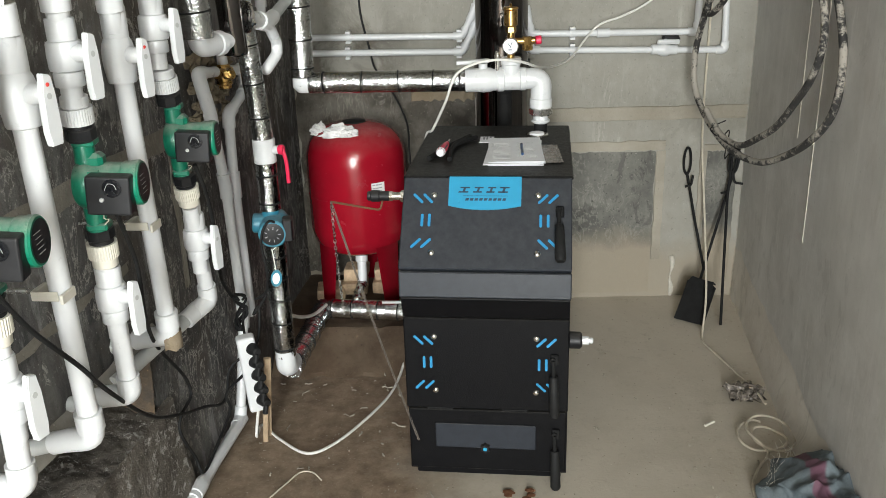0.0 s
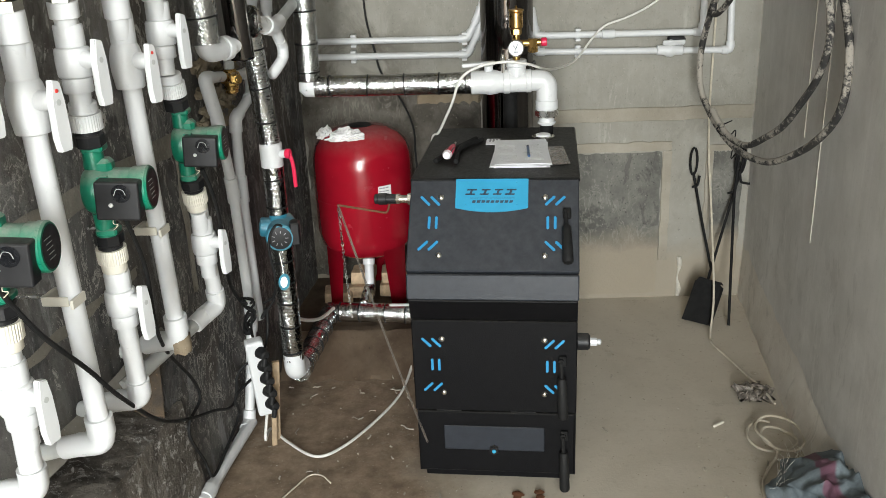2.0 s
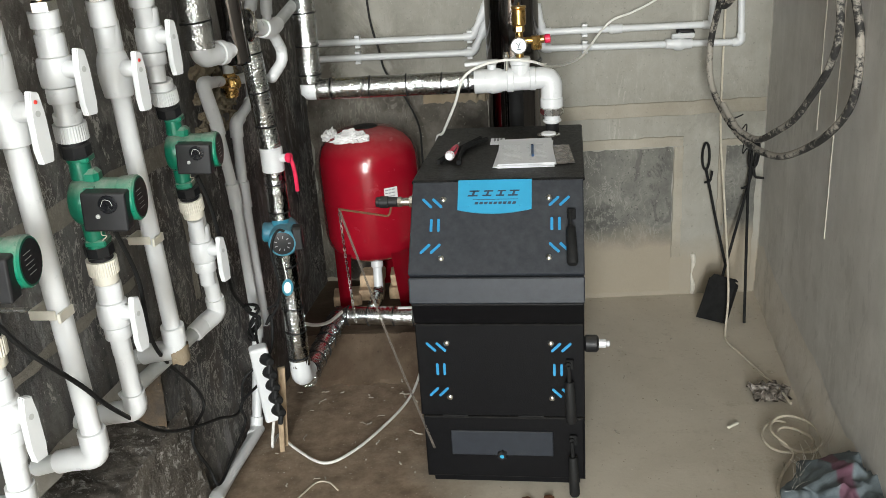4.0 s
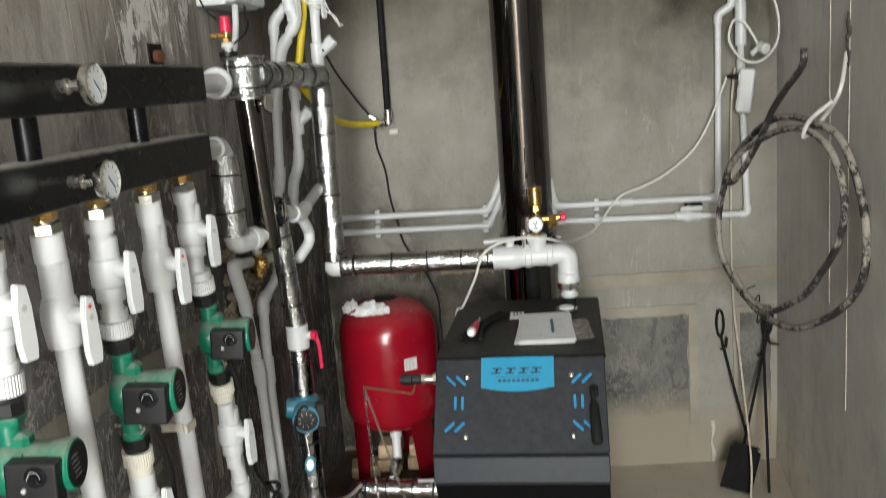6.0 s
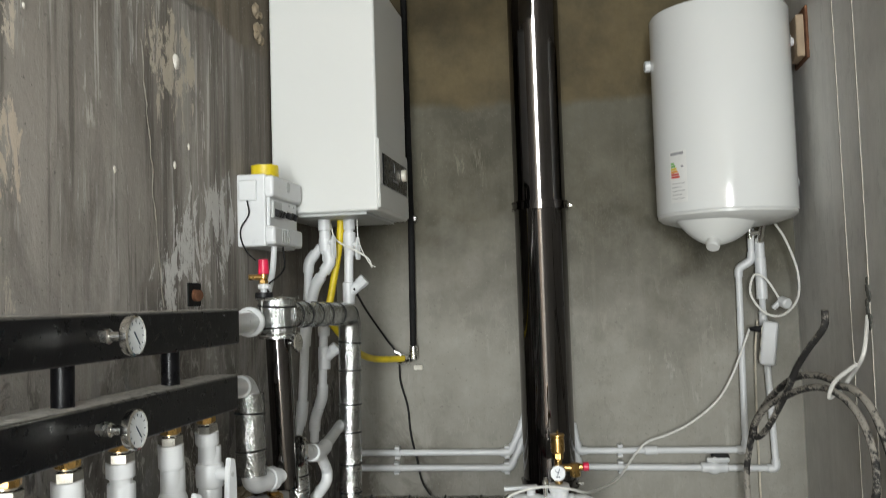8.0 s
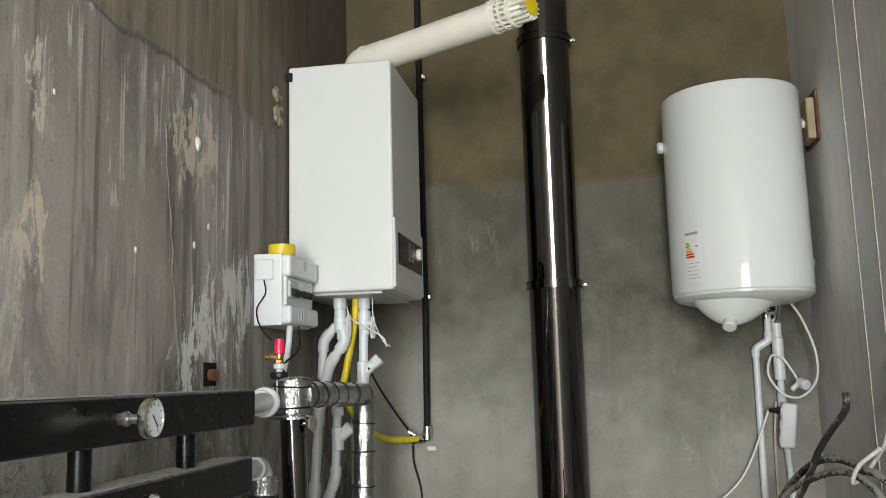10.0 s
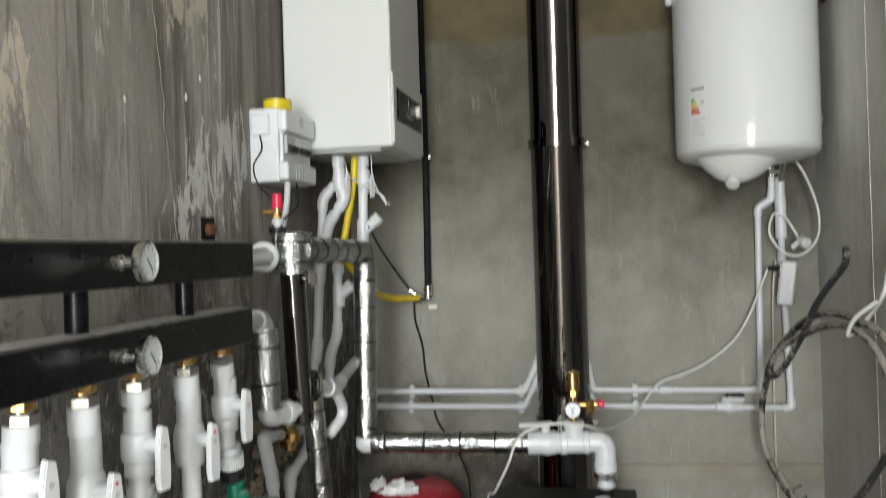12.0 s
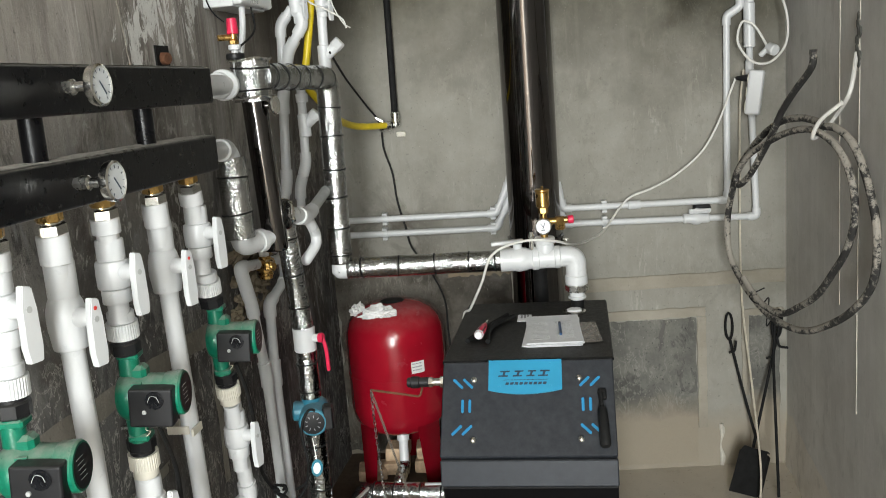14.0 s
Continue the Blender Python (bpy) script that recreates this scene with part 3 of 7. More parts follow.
# the opening behind the camera is made up, to hold the side fill lamp
for y0, y1, z0, z1 in ((0.4, -5.4, 0, H_CEIL), (-7.0, -9.2, 0, H_CEIL), (-5.4, -7.0, 3.7, H_CEIL), (-5.4, -7.0, 0, 1.7)):
    box(bm, SKEW @ pose(WR + 0.15, (y0 + y1) / 2, (z0 + z1) / 2), (0.30, y0 - y1, z1 - z0))
wall_right = single("wall_right", bm, M_RIGHT, "smooth grey plastered side wall", "wall", kind="structure")
bm = B()
for x0, x1, z0, z1 in ((-1.0, -0.22, 0, H_CEIL), (1.08, 1.5, 0, H_CEIL), (-0.22, 1.08, 3.9, H_CEIL)):
    box(bm, SKEW @ pose((x0 + x1) / 2, -9.05, (z0 + z1) / 2), (x1 - x0, 0.25, z1 - z0))
single("wall_gate", bm, M_RIGHT, "grey plastered wall with a tall open gateway", "wall", kind="structure")
# out of view, added so that daylight enters only from behind
bm = B()
box(bm, SKEW @ pose(0.3, -4.4, H_CEIL + 0.1), (3.2, 10.0, 0.2))
single("ceiling", bm, M_CEIL, "unseen concrete ceiling, added to close the room", "ceiling", kind="structure")

# broken foot of the side wall: soil and rubble in the recess
def rubble_at(u, v):
    y = -1.50 - 4.4 * u - 0.10 * (1 - min(1, v * 2))
    if v < 0.6:
        x, z = WL - 0.30 + v / 0.6 * 0.315, 0.42 - 0.05 * v / 0.6
    else:
        x, z = WL + 0.015 + 0.03 * (v - 0.6) / 0.4, 0.37 - 0.39 * (v - 0.6) / 0.4
    p = S(x, y + 0.05 * (0.4 - z), z)
    k = noise.noise(p * 14) * 0.005 + noise.noise(p * 40) * 0.0045 + noise.noise(p * 95) * 0.004 + noise.noise(p * 5) * 0.012
    return p + S(0.7 * k, 0, k) - S(0, 0, 0)


bm = B()
grid(bm, rubble_at, 420, 60)
single("rubble", bm, M_RUBBLE, "dark soil and broken concrete at the wall foot", "rubble", kind="stuff", angle=60)
bm = B()
grid(bm, lambda u, v: S(WL - 0.10 + 0.122 * v, -1.52 - 4.4 * u, 0.558 - 0.004 * v + 0.012 * noise.noise(V(u * 60, v, 0))), 90, 3)
grid(bm, lambda u, v: S(WL + 0.022 - 0.02 * v * v + 0.004 * noise.noise(V(u * 40, v * 3, 4)), -1.52 - 4.4 * u, 0.554 + 0.045 * v + 0.012 * noise.noise(V(u * 60, 1, 0))), 90, 3)
single("ledge", bm, M_LEDGE, "pale broken cement edge along the wall foot", "ledge", kind="structure")

bm = B()
grid(bm, lambda u, v: S(WL - 0.30 + 0.307 * u, -1.565 - 0.05 * (1 - v) * (0.6 + 0.4 * u) + 0.014 * noise.noise(V(u * 9, v * 14, 3)), 0.20 + 0.37 * v), 24, 40)
part("torn_edge", bm, M_TORN, wall_left, "torn brown plaster edge")

# raised brick-and-earth step under the expansion tank
bm = B()
grid(bm, lambda u, v: V(-0.66 + 0.62 * u, 3.34 - 0.53 * v, 0.125 + 0.010 * noise.noise(V(u * 9, v * 9, 2))), 30, 24)
grid(bm, lambda u, v: V(-0.66 + 0.62 * u, 2.81 - 0.16 * v + 0.03 * noise.noise(V(u * 12, v * 4, 7)), 0.125 * (1 - v) + 0.010 * noise.noise(V(u * 9, 9, 2)) * (1 - v)), 30, 8)
single("step", bm, M_SOIL, "low brown earth and mortar step", "step", kind="structure")

# mortar bands and rough patches on the back wall
def wall_patch(name, x0, x1, z0, z1, material, label, proud=0.004, wob=0.006):
    bm = B()
    grid(bm, lambda u, v: V(x0 + (x1 - x0) * u + wob * noise.noise(V(v * 9, x0, 1)), 3.33 - proud * (0 if u in (0, 1) or v in (0, 1) else 1) - 0.0005,
                            z0 + (z1 - z0) * v + wob * noise.noise(V(u * 14, z0, 5))), 24, 24)
    return part(name, bm, material, wall_back, label)


wall_patch("mortar_strip", 0.33, 1.172, 0.766, 0.822, M_BAND, "tan mortar strip", 0.006)
wall_patch("mortar_strip", 0.33, 0.86, 0.642, 0.682, M_BAND, "tan mortar strip", 0.006)
wall_patch("mortar_strip", 0.824, 0.862, 0.17, 0.640, M_BAND, "tan mortar strip", 0.006)
wall_patch("mortar_strip", 1.0, 1.166, 0.636, 0.662, M_BAND, "tan mortar strip", 0.006)
wall_patch("mortar_strip", 1.0, 1.028, 0.30, 0.634, M_BAND, "tan mortar strip", 0.006)
wall_patch("rough_panel", 0.33, 0.822, 0.02, 0.638, M_PATCH, "dark pitted cement panel fading into pale dust", 0.003, 0.008)
wall_patch("rough_panel", 1.03, 1.15, 0.06, 0.633, M_PATCH, "dark pitted cement panel fading into pale dust", 0.003, 0.008)
wall_patch("rough_panel", -0.62, 0.1, 0.14, 0.93, M_SOOT, "sooty broken masonry with dark stains", 0.008, 0.03)
wall_patch("mortar_strip", -0.16, 0.10, 0.865, 0.93, M_STONE, "crumbling brown mortar strip", 0.014, 0.02)
bm = B()
tube(bm, [V(0.914 + 0.004 * math.sin(i), 3.327, 0.005 + 0.18 * i / 10) for i in range(11)], lambda s: 0.007 + 0.004 * math.sin(s * 9), 8)
part("plaster_drip", bm, M_DRIP, wall_back, "pale plaster drip")

# rough mortar along the foot of the right wall
def base_skim(u, v):
    y = 0.1 - 5.8 * u
    top = max(0.07, 0.19 + 0.075 * (y + 0.4)) + 0.03 * noise.noise(V(u * 22, 0, 3)) + 0.016 * noise.noise(V(u * 80, 0, 9))
    foot = 0.006 + 0.032 * min(1.0, max(0.0, -y))
    return S(WR - 0.0008 - (foot + 0.006 * noise.noise(V(u * 60, v * 3, 0))) * (1 - v) ** 1.4, y, top * v)


bm = B()
grid(bm, base_skim, 220, 14)
single("baseboard", bm, M_FILLET, "rough pale mortar along the wall foot", "wall base", kind="structure")
# thin pale cracks running down the right wall
for y0, y1, z0, z1 in ((-0.62, -0.50, 0.86, 3.2), (-0.80, -0.78, 0.57, 3.2)):
    bm = B()
    tube(bm, [S(WR - 0.001, y0 + (y1 - y0) * (i / 60) * 0.35 + 0.004 * noise.noise(V(i * 0.5, y0, 0)), z0 + (z1 - z0) * i / 60) for i in range(61)], 0.0019, 6)
    part("plaster_run", bm, M_DRIP, wall_right, "thin pale plaster run")
rs = random.Random(4)
for y0, y1, z0, z1 in ((-2.6, -1.28, 1.0, 1.055), (-2.6, -1.60, 0.775, 0.80), (-1.30, -1.265, 0.60, 1.0)):
    bm = B()
    grid(bm, lambda u, v: S(WL + 0.004 + 0.002 * noise.noise(V(u * 50, v * 5, z0)), y0 + (y1 - y0) * u + 0.01 * noise.noise(V(v * 8, y0, 1)), z0 + (z1 - z0) * v + 0.012 * noise.noise(V(u * 14, v, z0))), 60, 6)
    part("mortar_joint", bm, M_JOINT, wall_left, "pale mortar joint")
# broken stones and mortar in the chase behind the valves
bm = B()
for k in range(70):
    p = S(WL + 0.01 + 0.02 * rs.random(), -1.12 + 0.3 * rs.random(), 0.98 + 0.22 * rs.random())
    r, q = 0.006 + 0.013 * rs.random(), rs.random() * 50
    for v in bmesh.ops.create_icosphere(bm, subdivisions=2, radius=1.0)["verts"]:
        d = v.co.copy()
        v.co = p + d * r * (1 + 1.2 * noise.noise(d * 1.6 + V(q, 0, 0)) + 0.3 * noise.noise(d * 4 + V(0, q, 0)))
single("broken_masonry", bm, M_CHASE, "crumbled tan masonry round the pipe chase", "masonry", kind="stuff", angle=20)

# ---- solid-fuel boiler ----
MB = SKEW @ pose(0.223, -1.295, 0)
BW = 0.452


def L(m, x, y, z):
    return m @ Vector((x, y, z))


boiler = thing("boiler", L(MB, 0, 0.3, 0), "dark grey steel solid-fuel boiler with sloping loading door and blue badge", "boiler")
bm = B()
prof = [(0.012, 0.03), (0.012, 0.53), (-0.015, 0.604), (-0.012, 0.672), (0.150, 0.868), (0.150, 0.872), (0.755, 0.872), (0.755, 0.03)]
a = [bm.verts.new(L(MB, -BW / 2, y, z)) for y, z in prof]
b = [bm.verts.new(L(MB, BW / 2, y, z)) for y, z in prof]
bm.faces.new(a)
bm.faces.new(b[::-1])
for i in range(len(a)):
    j = (i + 1) % len(a)
    bm.faces.new((a[i], b[i], b[j], a[j]))
part("body", bm, M_BOILER_D, boiler)
bm = B()
box(bm, MB @ pose(0, 0.447, 0.8785), (BW + 0.012, 0.615, 0.013), 0.004)
part("top_plate", bm, M_BOILER_D, boiler, "dusty black top plate")
bm = B()
box(bm, MB @ pose(0, 0.38, 0.017), (BW - 0.03, 0.70, 0.032), 0.003)
part("base", bm, M_BOILER_D, boiler)


def face_matrix(y0, z0, y1, z1, x0=-BW / 2):
    d = Vector((0, y1 - y0, z1 - z0))
    h = d.length
    d.normalize()
    m = Matrix(((1, 0, 0, x0), (0, d.y, -d.z, y0), (0, d.z, d.y, z0), (0, 0, 0, 1)))
    return MB @ m, h


def slot_marks(parent, m, w, h, z, low=0.79):
    for side in (0, 1):
        for v, turn, us in ((0.24, 45, (0.09, 0.15)), (0.48, 0, (0.12, 0.163)), (0.73, -45, (0.09, 0.15))):
            for u in us:
                x, t = (u * w, turn) if not side else ((1.0 - u - 0.015) * w, -turn)
                bm = B()
                pts = []
                for k in range(12):
                    ang = 2 * math.pi * k / 12 + math.pi / 12
                    pts.append((0.0037 * math.cos(ang), 0.0037 * math.sin(ang) + (0.0145 if math.sin(ang) > 0 else -0.0145)))
                plate(bm, m @ pose(x, (1 - v) * h, z, 0, 0, t), pts, 0.0016)
                part("slot", bm, M_SLOT, parent, "blue painted slot")
    for u in (0.185, 0.805):
        for v in (0.2, low):
            bm = B()
            revolve(bm, m @ pose(u * w, (1 - v) * h, z - 0.002), [(0.0098, 0), (0.0098, 0.002), (0.0087, 0.005), (0.0048, 0.0077), (0, 0.0087)], 14)
            part("bolt", bm, M_NICKEL, parent, "domed bright bolt")


def lever(parent, m, x, y, drop, off):
    """A bent steel lever with a black grip hanging down from (x, y)."""
    bm = B()
    rod(bm, L(m, x, y, 0), L(m, x, y, off), 0.008, 12, 0.001)
    box(bm, m @ pose(x + 0.004, y - 0.002, off * 0.6), (0.022, 0.03, 0.012), 0.003)
    tube(bm, rounded([L(m, x, y, off), L(m, x + 0.002, y - 0.05, off + 0.006), L(m, x + 0.004, y - drop * 0.6, off + 0.012)], 0.02), 0.0055, 10)
    hd = part("handle", bm, M_IRON, parent, "black iron lever")
    bm = B()
    mm, h = frame_of(L(m, x + 0.002, y - 0.045, off + 0.006), L(m, x + 0.006, y - drop, off + 0.016))
    revolve(bm, mm, [(0.010, 0), (0.0125, 0.004), (0.0135, h * 0.5), (0.0145, h - 0.006), (0.011, h)], 18)
    part("grip", bm, M_RUBBER, hd, "matt black grip")


md, hd = face_matrix(-0.03, 0.676, 0.142, 0.876)
bm = B()
box(bm, md @ pose(BW / 2, hd / 2, 0.0), (BW + 0.004, hd, 0.022), 0.003)
door = part("loading_door", bm, M_BOILER, boiler, "sloping dark grey door")
slot_marks(door, md, BW, hd, 0.011, 0.83)
lever(door, md, 0.925 * BW, 0.62 * hd, 0.15, 0.028)
bm = B()
bw = 0.196
arc = [(0.272 * BW + bw * t / 16, hd * 0.68 - 0.012 * (1 - ((t - 8) / 8) ** 2)) for t in range(17)]
plate(bm, md @ pose(0, 0, 0.0112), arc + [(0.272 * BW + bw, hd + 0.001), (0.272 * BW, hd + 0.001)], 0.0025)
badge = part("badge", bm, M_BLUE, door, "sky-blue enamel badge")
for x, y, w, h, lean in ((0.045, 0.80, 0.026, 0.017, 0.006), (0.083, 0.80, 0.024, 0.017, 0.006), (0.118, 0.80, 0.022, 0.017, 0.006), (0.152, 0.80, 0.026, 0.017, 0.006)):
    bm = B()
    X = 0.272 * BW + x - 0.006
    Y = hd * y + 0.006
    for yy in (0, h - 0.004):
        plate(bm, md @ pose(0, 0, 0.0138), [(X - w / 2 + lean * yy / h, Y + yy), (X + w / 2 + lean * yy / h, Y + yy), (X + w / 2 + lean * (yy + 0.004) / h, Y + yy + 0.004), (X - w / 2 + lean * (yy + 0.004) / h, Y + yy + 0.004)], 0.0008)
    plate(bm, md @ pose(0, 0, 0.0138), [(X - 0.003, Y), (X + 0.003, Y), (X + 0.003 + lean, Y + h), (X - 0.003 + lean, Y + h)], 0.0008)
    part("badge_mark", bm, M_INK, badge, "dark raised mark")
bm = B()
for k in range(9):
    X = 0.272 * BW + 0.045 + 0.0125 * k
    plate(bm, md @ pose(0, 0, 0.0138), [(X, hd * 0.735), (X + 0.009, hd * 0.735), (X + 0.011, hd * 0.735 + 0.007), (X + 0.002, hd * 0.735 + 0.007)], 0.0006)
plate(bm, md @ pose(0, 0, 0.0138), [(0.272 * BW + 0.04, hd * 0.785), (0.272 * BW + 0.16, hd * 0.785), (0.272 * BW + 0.16, hd * 0.785 + 0.0012), (0.272 * BW + 0.04, hd * 0.785 + 0.0012)], 0.0006)
part("badge_mark", bm, M_INK, badge, "small dark line of marks")
for u in (0.03, 0.166):
    for v in (0.72, 0.965):
        bm = B()
        revolve(bm, md @ pose(0.272 * BW + u, hd * v, 0.0135), [(0.0028, 0), (0.0022, 0.0015), (0, 0.002)], 10)
        part("rivet", bm, M_BLUE, badge)

ms, hs = face_matrix(-0.040, 0.603, -0.030, 0.672)
bm = B()
box(bm, ms @ pose(BW / 2, hs / 2, 0), (BW + 0.004, hs, 0.016), 0.003)
part("hood", bm, M_BOILER, boiler, "grey folded steel strip")
ml, hl = face_matrix(-0.008, 0.533, -0.030, 0.598)
bm = B()
box(bm, ml @ pose(BW / 2, hl / 2, 0), (BW, hl, 0.012), 0.002)
part("apron", bm, M_BOILER_D, boiler, "black folded steel strip")

mf, hf = face_matrix(-0.002, 0.247, -0.002, 0.529)
bm = B()
box(bm, mf @ pose(BW / 2, hf / 2, 0), (BW, hf - 0.002, 0.024), 0.003)
door2 = part("fire_door", bm, M_BOILER_D, boiler, "black lower door")
slot_marks(door2, mf, BW, hf, 0.012)
lever(door2, mf, 0.905 * BW, 0.60 * hf, 0.165, 0.03)
ma, ha = face_matrix(0.0, 0.045, 0.0, 0.243)
bm = B()
box(bm, ma @ pose(BW / 2, ha / 2, 0), (BW - 0.008, ha - 0.002, 0.022), 0.003)
door3 = part("ash_door", bm, M_BOILER_D, boiler, "scuffed black ash door")
bm = B()
box(bm, ma @ pose(0.49 * BW, 0.115, 0.013), (0.285, 0.078, 0.006), 0.002)
flap = part("flap", bm, M_BOILER, door3, "dark grey air flap")
lever(door3, ma, 0.92 * BW, 0.135, 0.165, 0.03)
for k in range(2):
    bm = B()
    rod(bm, L(ma, 0.06 + 0.21 * k, ha + 0.002, 0.006), L(ma, 0.13 + 0.21 * k, ha + 0.002, 0.006), 0.005, 10)
    part("hinge", bm, M_IRON, door3)
bm = B()
star = [((0.0145 if k % 2 else 0.011) * math.cos(math.pi * k / 6), (0.0145 if k % 2 else 0.011) * math.sin(math.pi * k / 6)) for k in range(12)]
plate(bm, ma @ pose(0.49 * BW, 0.082, 0.016), star, 0.014)
knob = part("knob", bm, M_BLACK, door3, "black star knob with blue centre")
bm = B()
revolve(bm, ma @ pose(0.49 * BW, 0.082, 0.030), [(0.006, 0), (0.006, 0.001), (0, 0.0015)], 14)
part("knob_cap", bm, M_BLUE, door3, "blue cap")

# heating-element plug on the side
bm = B()
rod(bm, L(MB, BW / 2, 0.16, 0.385), L(MB, BW / 2 + 0.042, 0.16, 0.385), 0.025, 24, 0.006)
plug = part("heater_plug", bm, M_BLACK, boiler, "round black element cap")
bm = B()
rod(bm, L(MB, BW / 2 + 0.042, 0.16, 0.385), L(MB, BW / 2 + 0.062, 0.16, 0.385), 0.0125, 8)
rod(bm, L(MB, BW / 2 + 0.062, 0.16, 0.385), L(MB, BW / 2 + 0.074, 0.16, 0.385), 0.009, 14, 0.003)
part("gland", bm, M_WHITE, plug, "white cable gland")

# draught regulator with its arm on the boiler's other side
RX = -BW / 2
reg = thing("draught_regulator", L(MB, RX, 0.12, 0.833), "black and nickel chain draught regulator screwed into the boiler", "regulator")
bm = B()
rod(bm, L(MB, RX, 0.12, 0.833), L(MB, RX - 0.012, 0.12, 0.833), 0.016, 6)
rod(bm, L(MB, RX - 0.012, 0.12, 0.833), L(MB, RX - 0.034, 0.12, 0.833), 0.011, 18)
rod(bm, L(MB, RX - 0.034, 0.12, 0.833), L(MB, RX - 0.044, 0.12, 0.833), 0.014, 6)
part("socket", bm, M_NICKEL, reg, "bright nickel socket")
bm = B()
rod(bm, L(MB, RX - 0.044, 0.12, 0.833), L(MB, RX - 0.105, 0.12, 0.833), 0.0135, 20, 0.002)
rod(bm, L(MB, RX - 0.07, 0.12, 0.833), L(MB, RX - 0.095, 0.12, 0.833), 0.0165, 12, 0.002)
part("knob", bm, M_BLACK, reg, "ribbed black knob")
bm = B()
tube(bm, rounded([L(MB, RX - 0.06, 0.12, 0.833), L(MB, RX - 0.07, 0.11, 0.795), L(MB, RX - 0.20, 0.08, 0.828)], 0.01), 0.003, 8)
part("arm", bm, M_RUST, reg, "thin steel arm")
ARM = L(MB, RX - 0.20, 0.08, 0.828)


def chain(name, pts, label, material, n):
    pts = curve_points(pts, 10)
    bm = B()
    lens = [0.0]
    for p, q in zip(pts, pts[1:]):
        lens.append(lens[-1] + (q - p).length)
    for k in range(n):
        s = lens[-1] * (k + 0.5) / n
        i = max(j for j in range(len(lens)) if lens[j] <= s)
        i = min(i, len(pts) - 2)
        p = pts[i].lerp(pts[i + 1], (s - lens[i]) / max(1e-6, lens[i + 1] - lens[i]))
        m = Matrix.Translation(p) @ (pts[i + 1] - pts[i]).to_track_quat("X", "Z").to_matrix().to_4x4() @ pose(0, 0, 0, 90 * (k % 2))
        ln = lens[-1] / n * 0.72
        loop = [m @ Vector((ln * math.cos(a) * 1.0, 0.0034 * math.sin(a), 0)) for a in [2 * math.pi * j / 8 for j in range(9)]]
        tube(bm, loop, 0.0011, 4, cap=False)
    return single(name, bm, material, label, "chain", angle=60)


chain("chain", [ARM, ARM.lerp(L(ma, 0.03, 0.10, 0.02), 0.5) + V(0, 0, -0.02), L(ma, 0.03, 0.10, 0.02)], "thin dull chain running from the regulator arm to the ash door", M_CHAIN, 130)
chain("chain", [ARM, ARM + V(0.004, 0.0, -0.15), ARM + V(0.012, 0.005, -0.34)], "loose bright end of the regulator chain", M_STEEL, 34)

# ---- things on top of the boiler ----
TOP = 0.8855
pl = thing("pliers", V(0.02, 2.45, TOP), "worn pliers with dark red grips lying on the boiler top", "pliers")
bm = B()
tube(bm, curve_points([V(-0.045, 2.33, TOP + 0.008), V(-0.01, 2.41, TOP + 0.01), V(0.025, 2.49, TOP + 0.009), V(0.075, 2.60, TOP + 0.007)]), lambda s: 0.0075 if s < 0.6 else 0.0085 - 0.004 * (s - 0.6), 8)
part("jaw_handle", bm, M_IRON, pl)
bm = B()
tube(bm, curve_points([V(0.015, 2.315, TOP + 0.008), V(0.018, 2.40, TOP + 0.011), V(0.035, 2.48, TOP + 0.012), V(0.095, 2.575, TOP + 0.008)]), lambda s: 0.0075 if s < 0.6 else 0.009 - 0.005 * (s - 0.6), 8)
part("jaw_handle", bm, M_IRON, pl)
sd = thing("screwdriver", V(-0.005, 2.4, TOP + 0.02), "screwdriver with a red and clear fluted handle", "screwdriver")
bm = B()
mm, h = frame_of(V(-0.012, 2.318, TOP + 0.026), V(0.006, 2.43, TOP + 0.026))
revolve(bm, mm, [(0.010, 0), (0.0135, 0.006), (0.0125, h * 0.6), (0.009, h * 0.85), (0.007, h)], 10)
hdl = part("grip", bm, M_REDP, sd, "red fluted grip")
bm = B()
revolve(bm, mm, [(0, -0.004), (0.010, -0.002), (0.014, 0.008), (0.0138, 0.016)], 14)
part("cap", bm, M_PAPER, hdl, "pale end cap")
for k in range(5):
    bm = B()
    ang = 2 * math.pi * k / 5
    rod(bm, mm @ Vector((0.0125 * math.cos(ang), 0.0125 * math.sin(ang), 0.018)), mm @ Vector((0.0112 * math.cos(ang), 0.0112 * math.sin(ang), h * 0.62)), 0.0022, 6)
    part("stripe", bm, M_BLACK, hdl, "dark stripe")
bm = B()
rod(bm, mm @ Vector((0, 0, h)), mm @ Vector((0, 0, h + 0.05)), 0.003, 8)
part("blade", bm, M_STEEL, sd, "steel blade")

pp = thing("paper_stack", V(0.21, 2.4, TOP), "stack of white sheets and a manual lying on the boiler top", "papers")
for k in range(6):
    bm = B()
    box(bm, pose(0.206 + 0.004 * rs.uniform(-1, 1), 2.40 + 0.006 * rs.uniform(-1, 1), TOP + 0.001 + 0.0018 * k, 0, 0, -3 + 3 * rs.uniform(-1, 1)), (0.158, 0.285, 0.0012))
    part("sheet", bm, M_PAPER, pp)
bm = B()
for k in range(14):
    ln = rs.uniform(0.035, 0.06)
    for c in (-0.045, 0.04):
        box(bm, pose(0.206 + 0.85 * c, 2.30 + 0.0135 * k, TOP + 0.0110, 0, 0, -3), (ln, 0.0012, 0.0006))
part("print_lines", bm, M_GREYPIPE, pp, "faint lines of print")
bm = B()
rod(bm, V(0.226, 2.33, TOP + 0.014), V(0.230, 2.45, TOP + 0.014), 0.0042, 10, 0.001)
single("pen", bm, M_BIRO, "blue ballpoint pen lying on the papers", "pen")
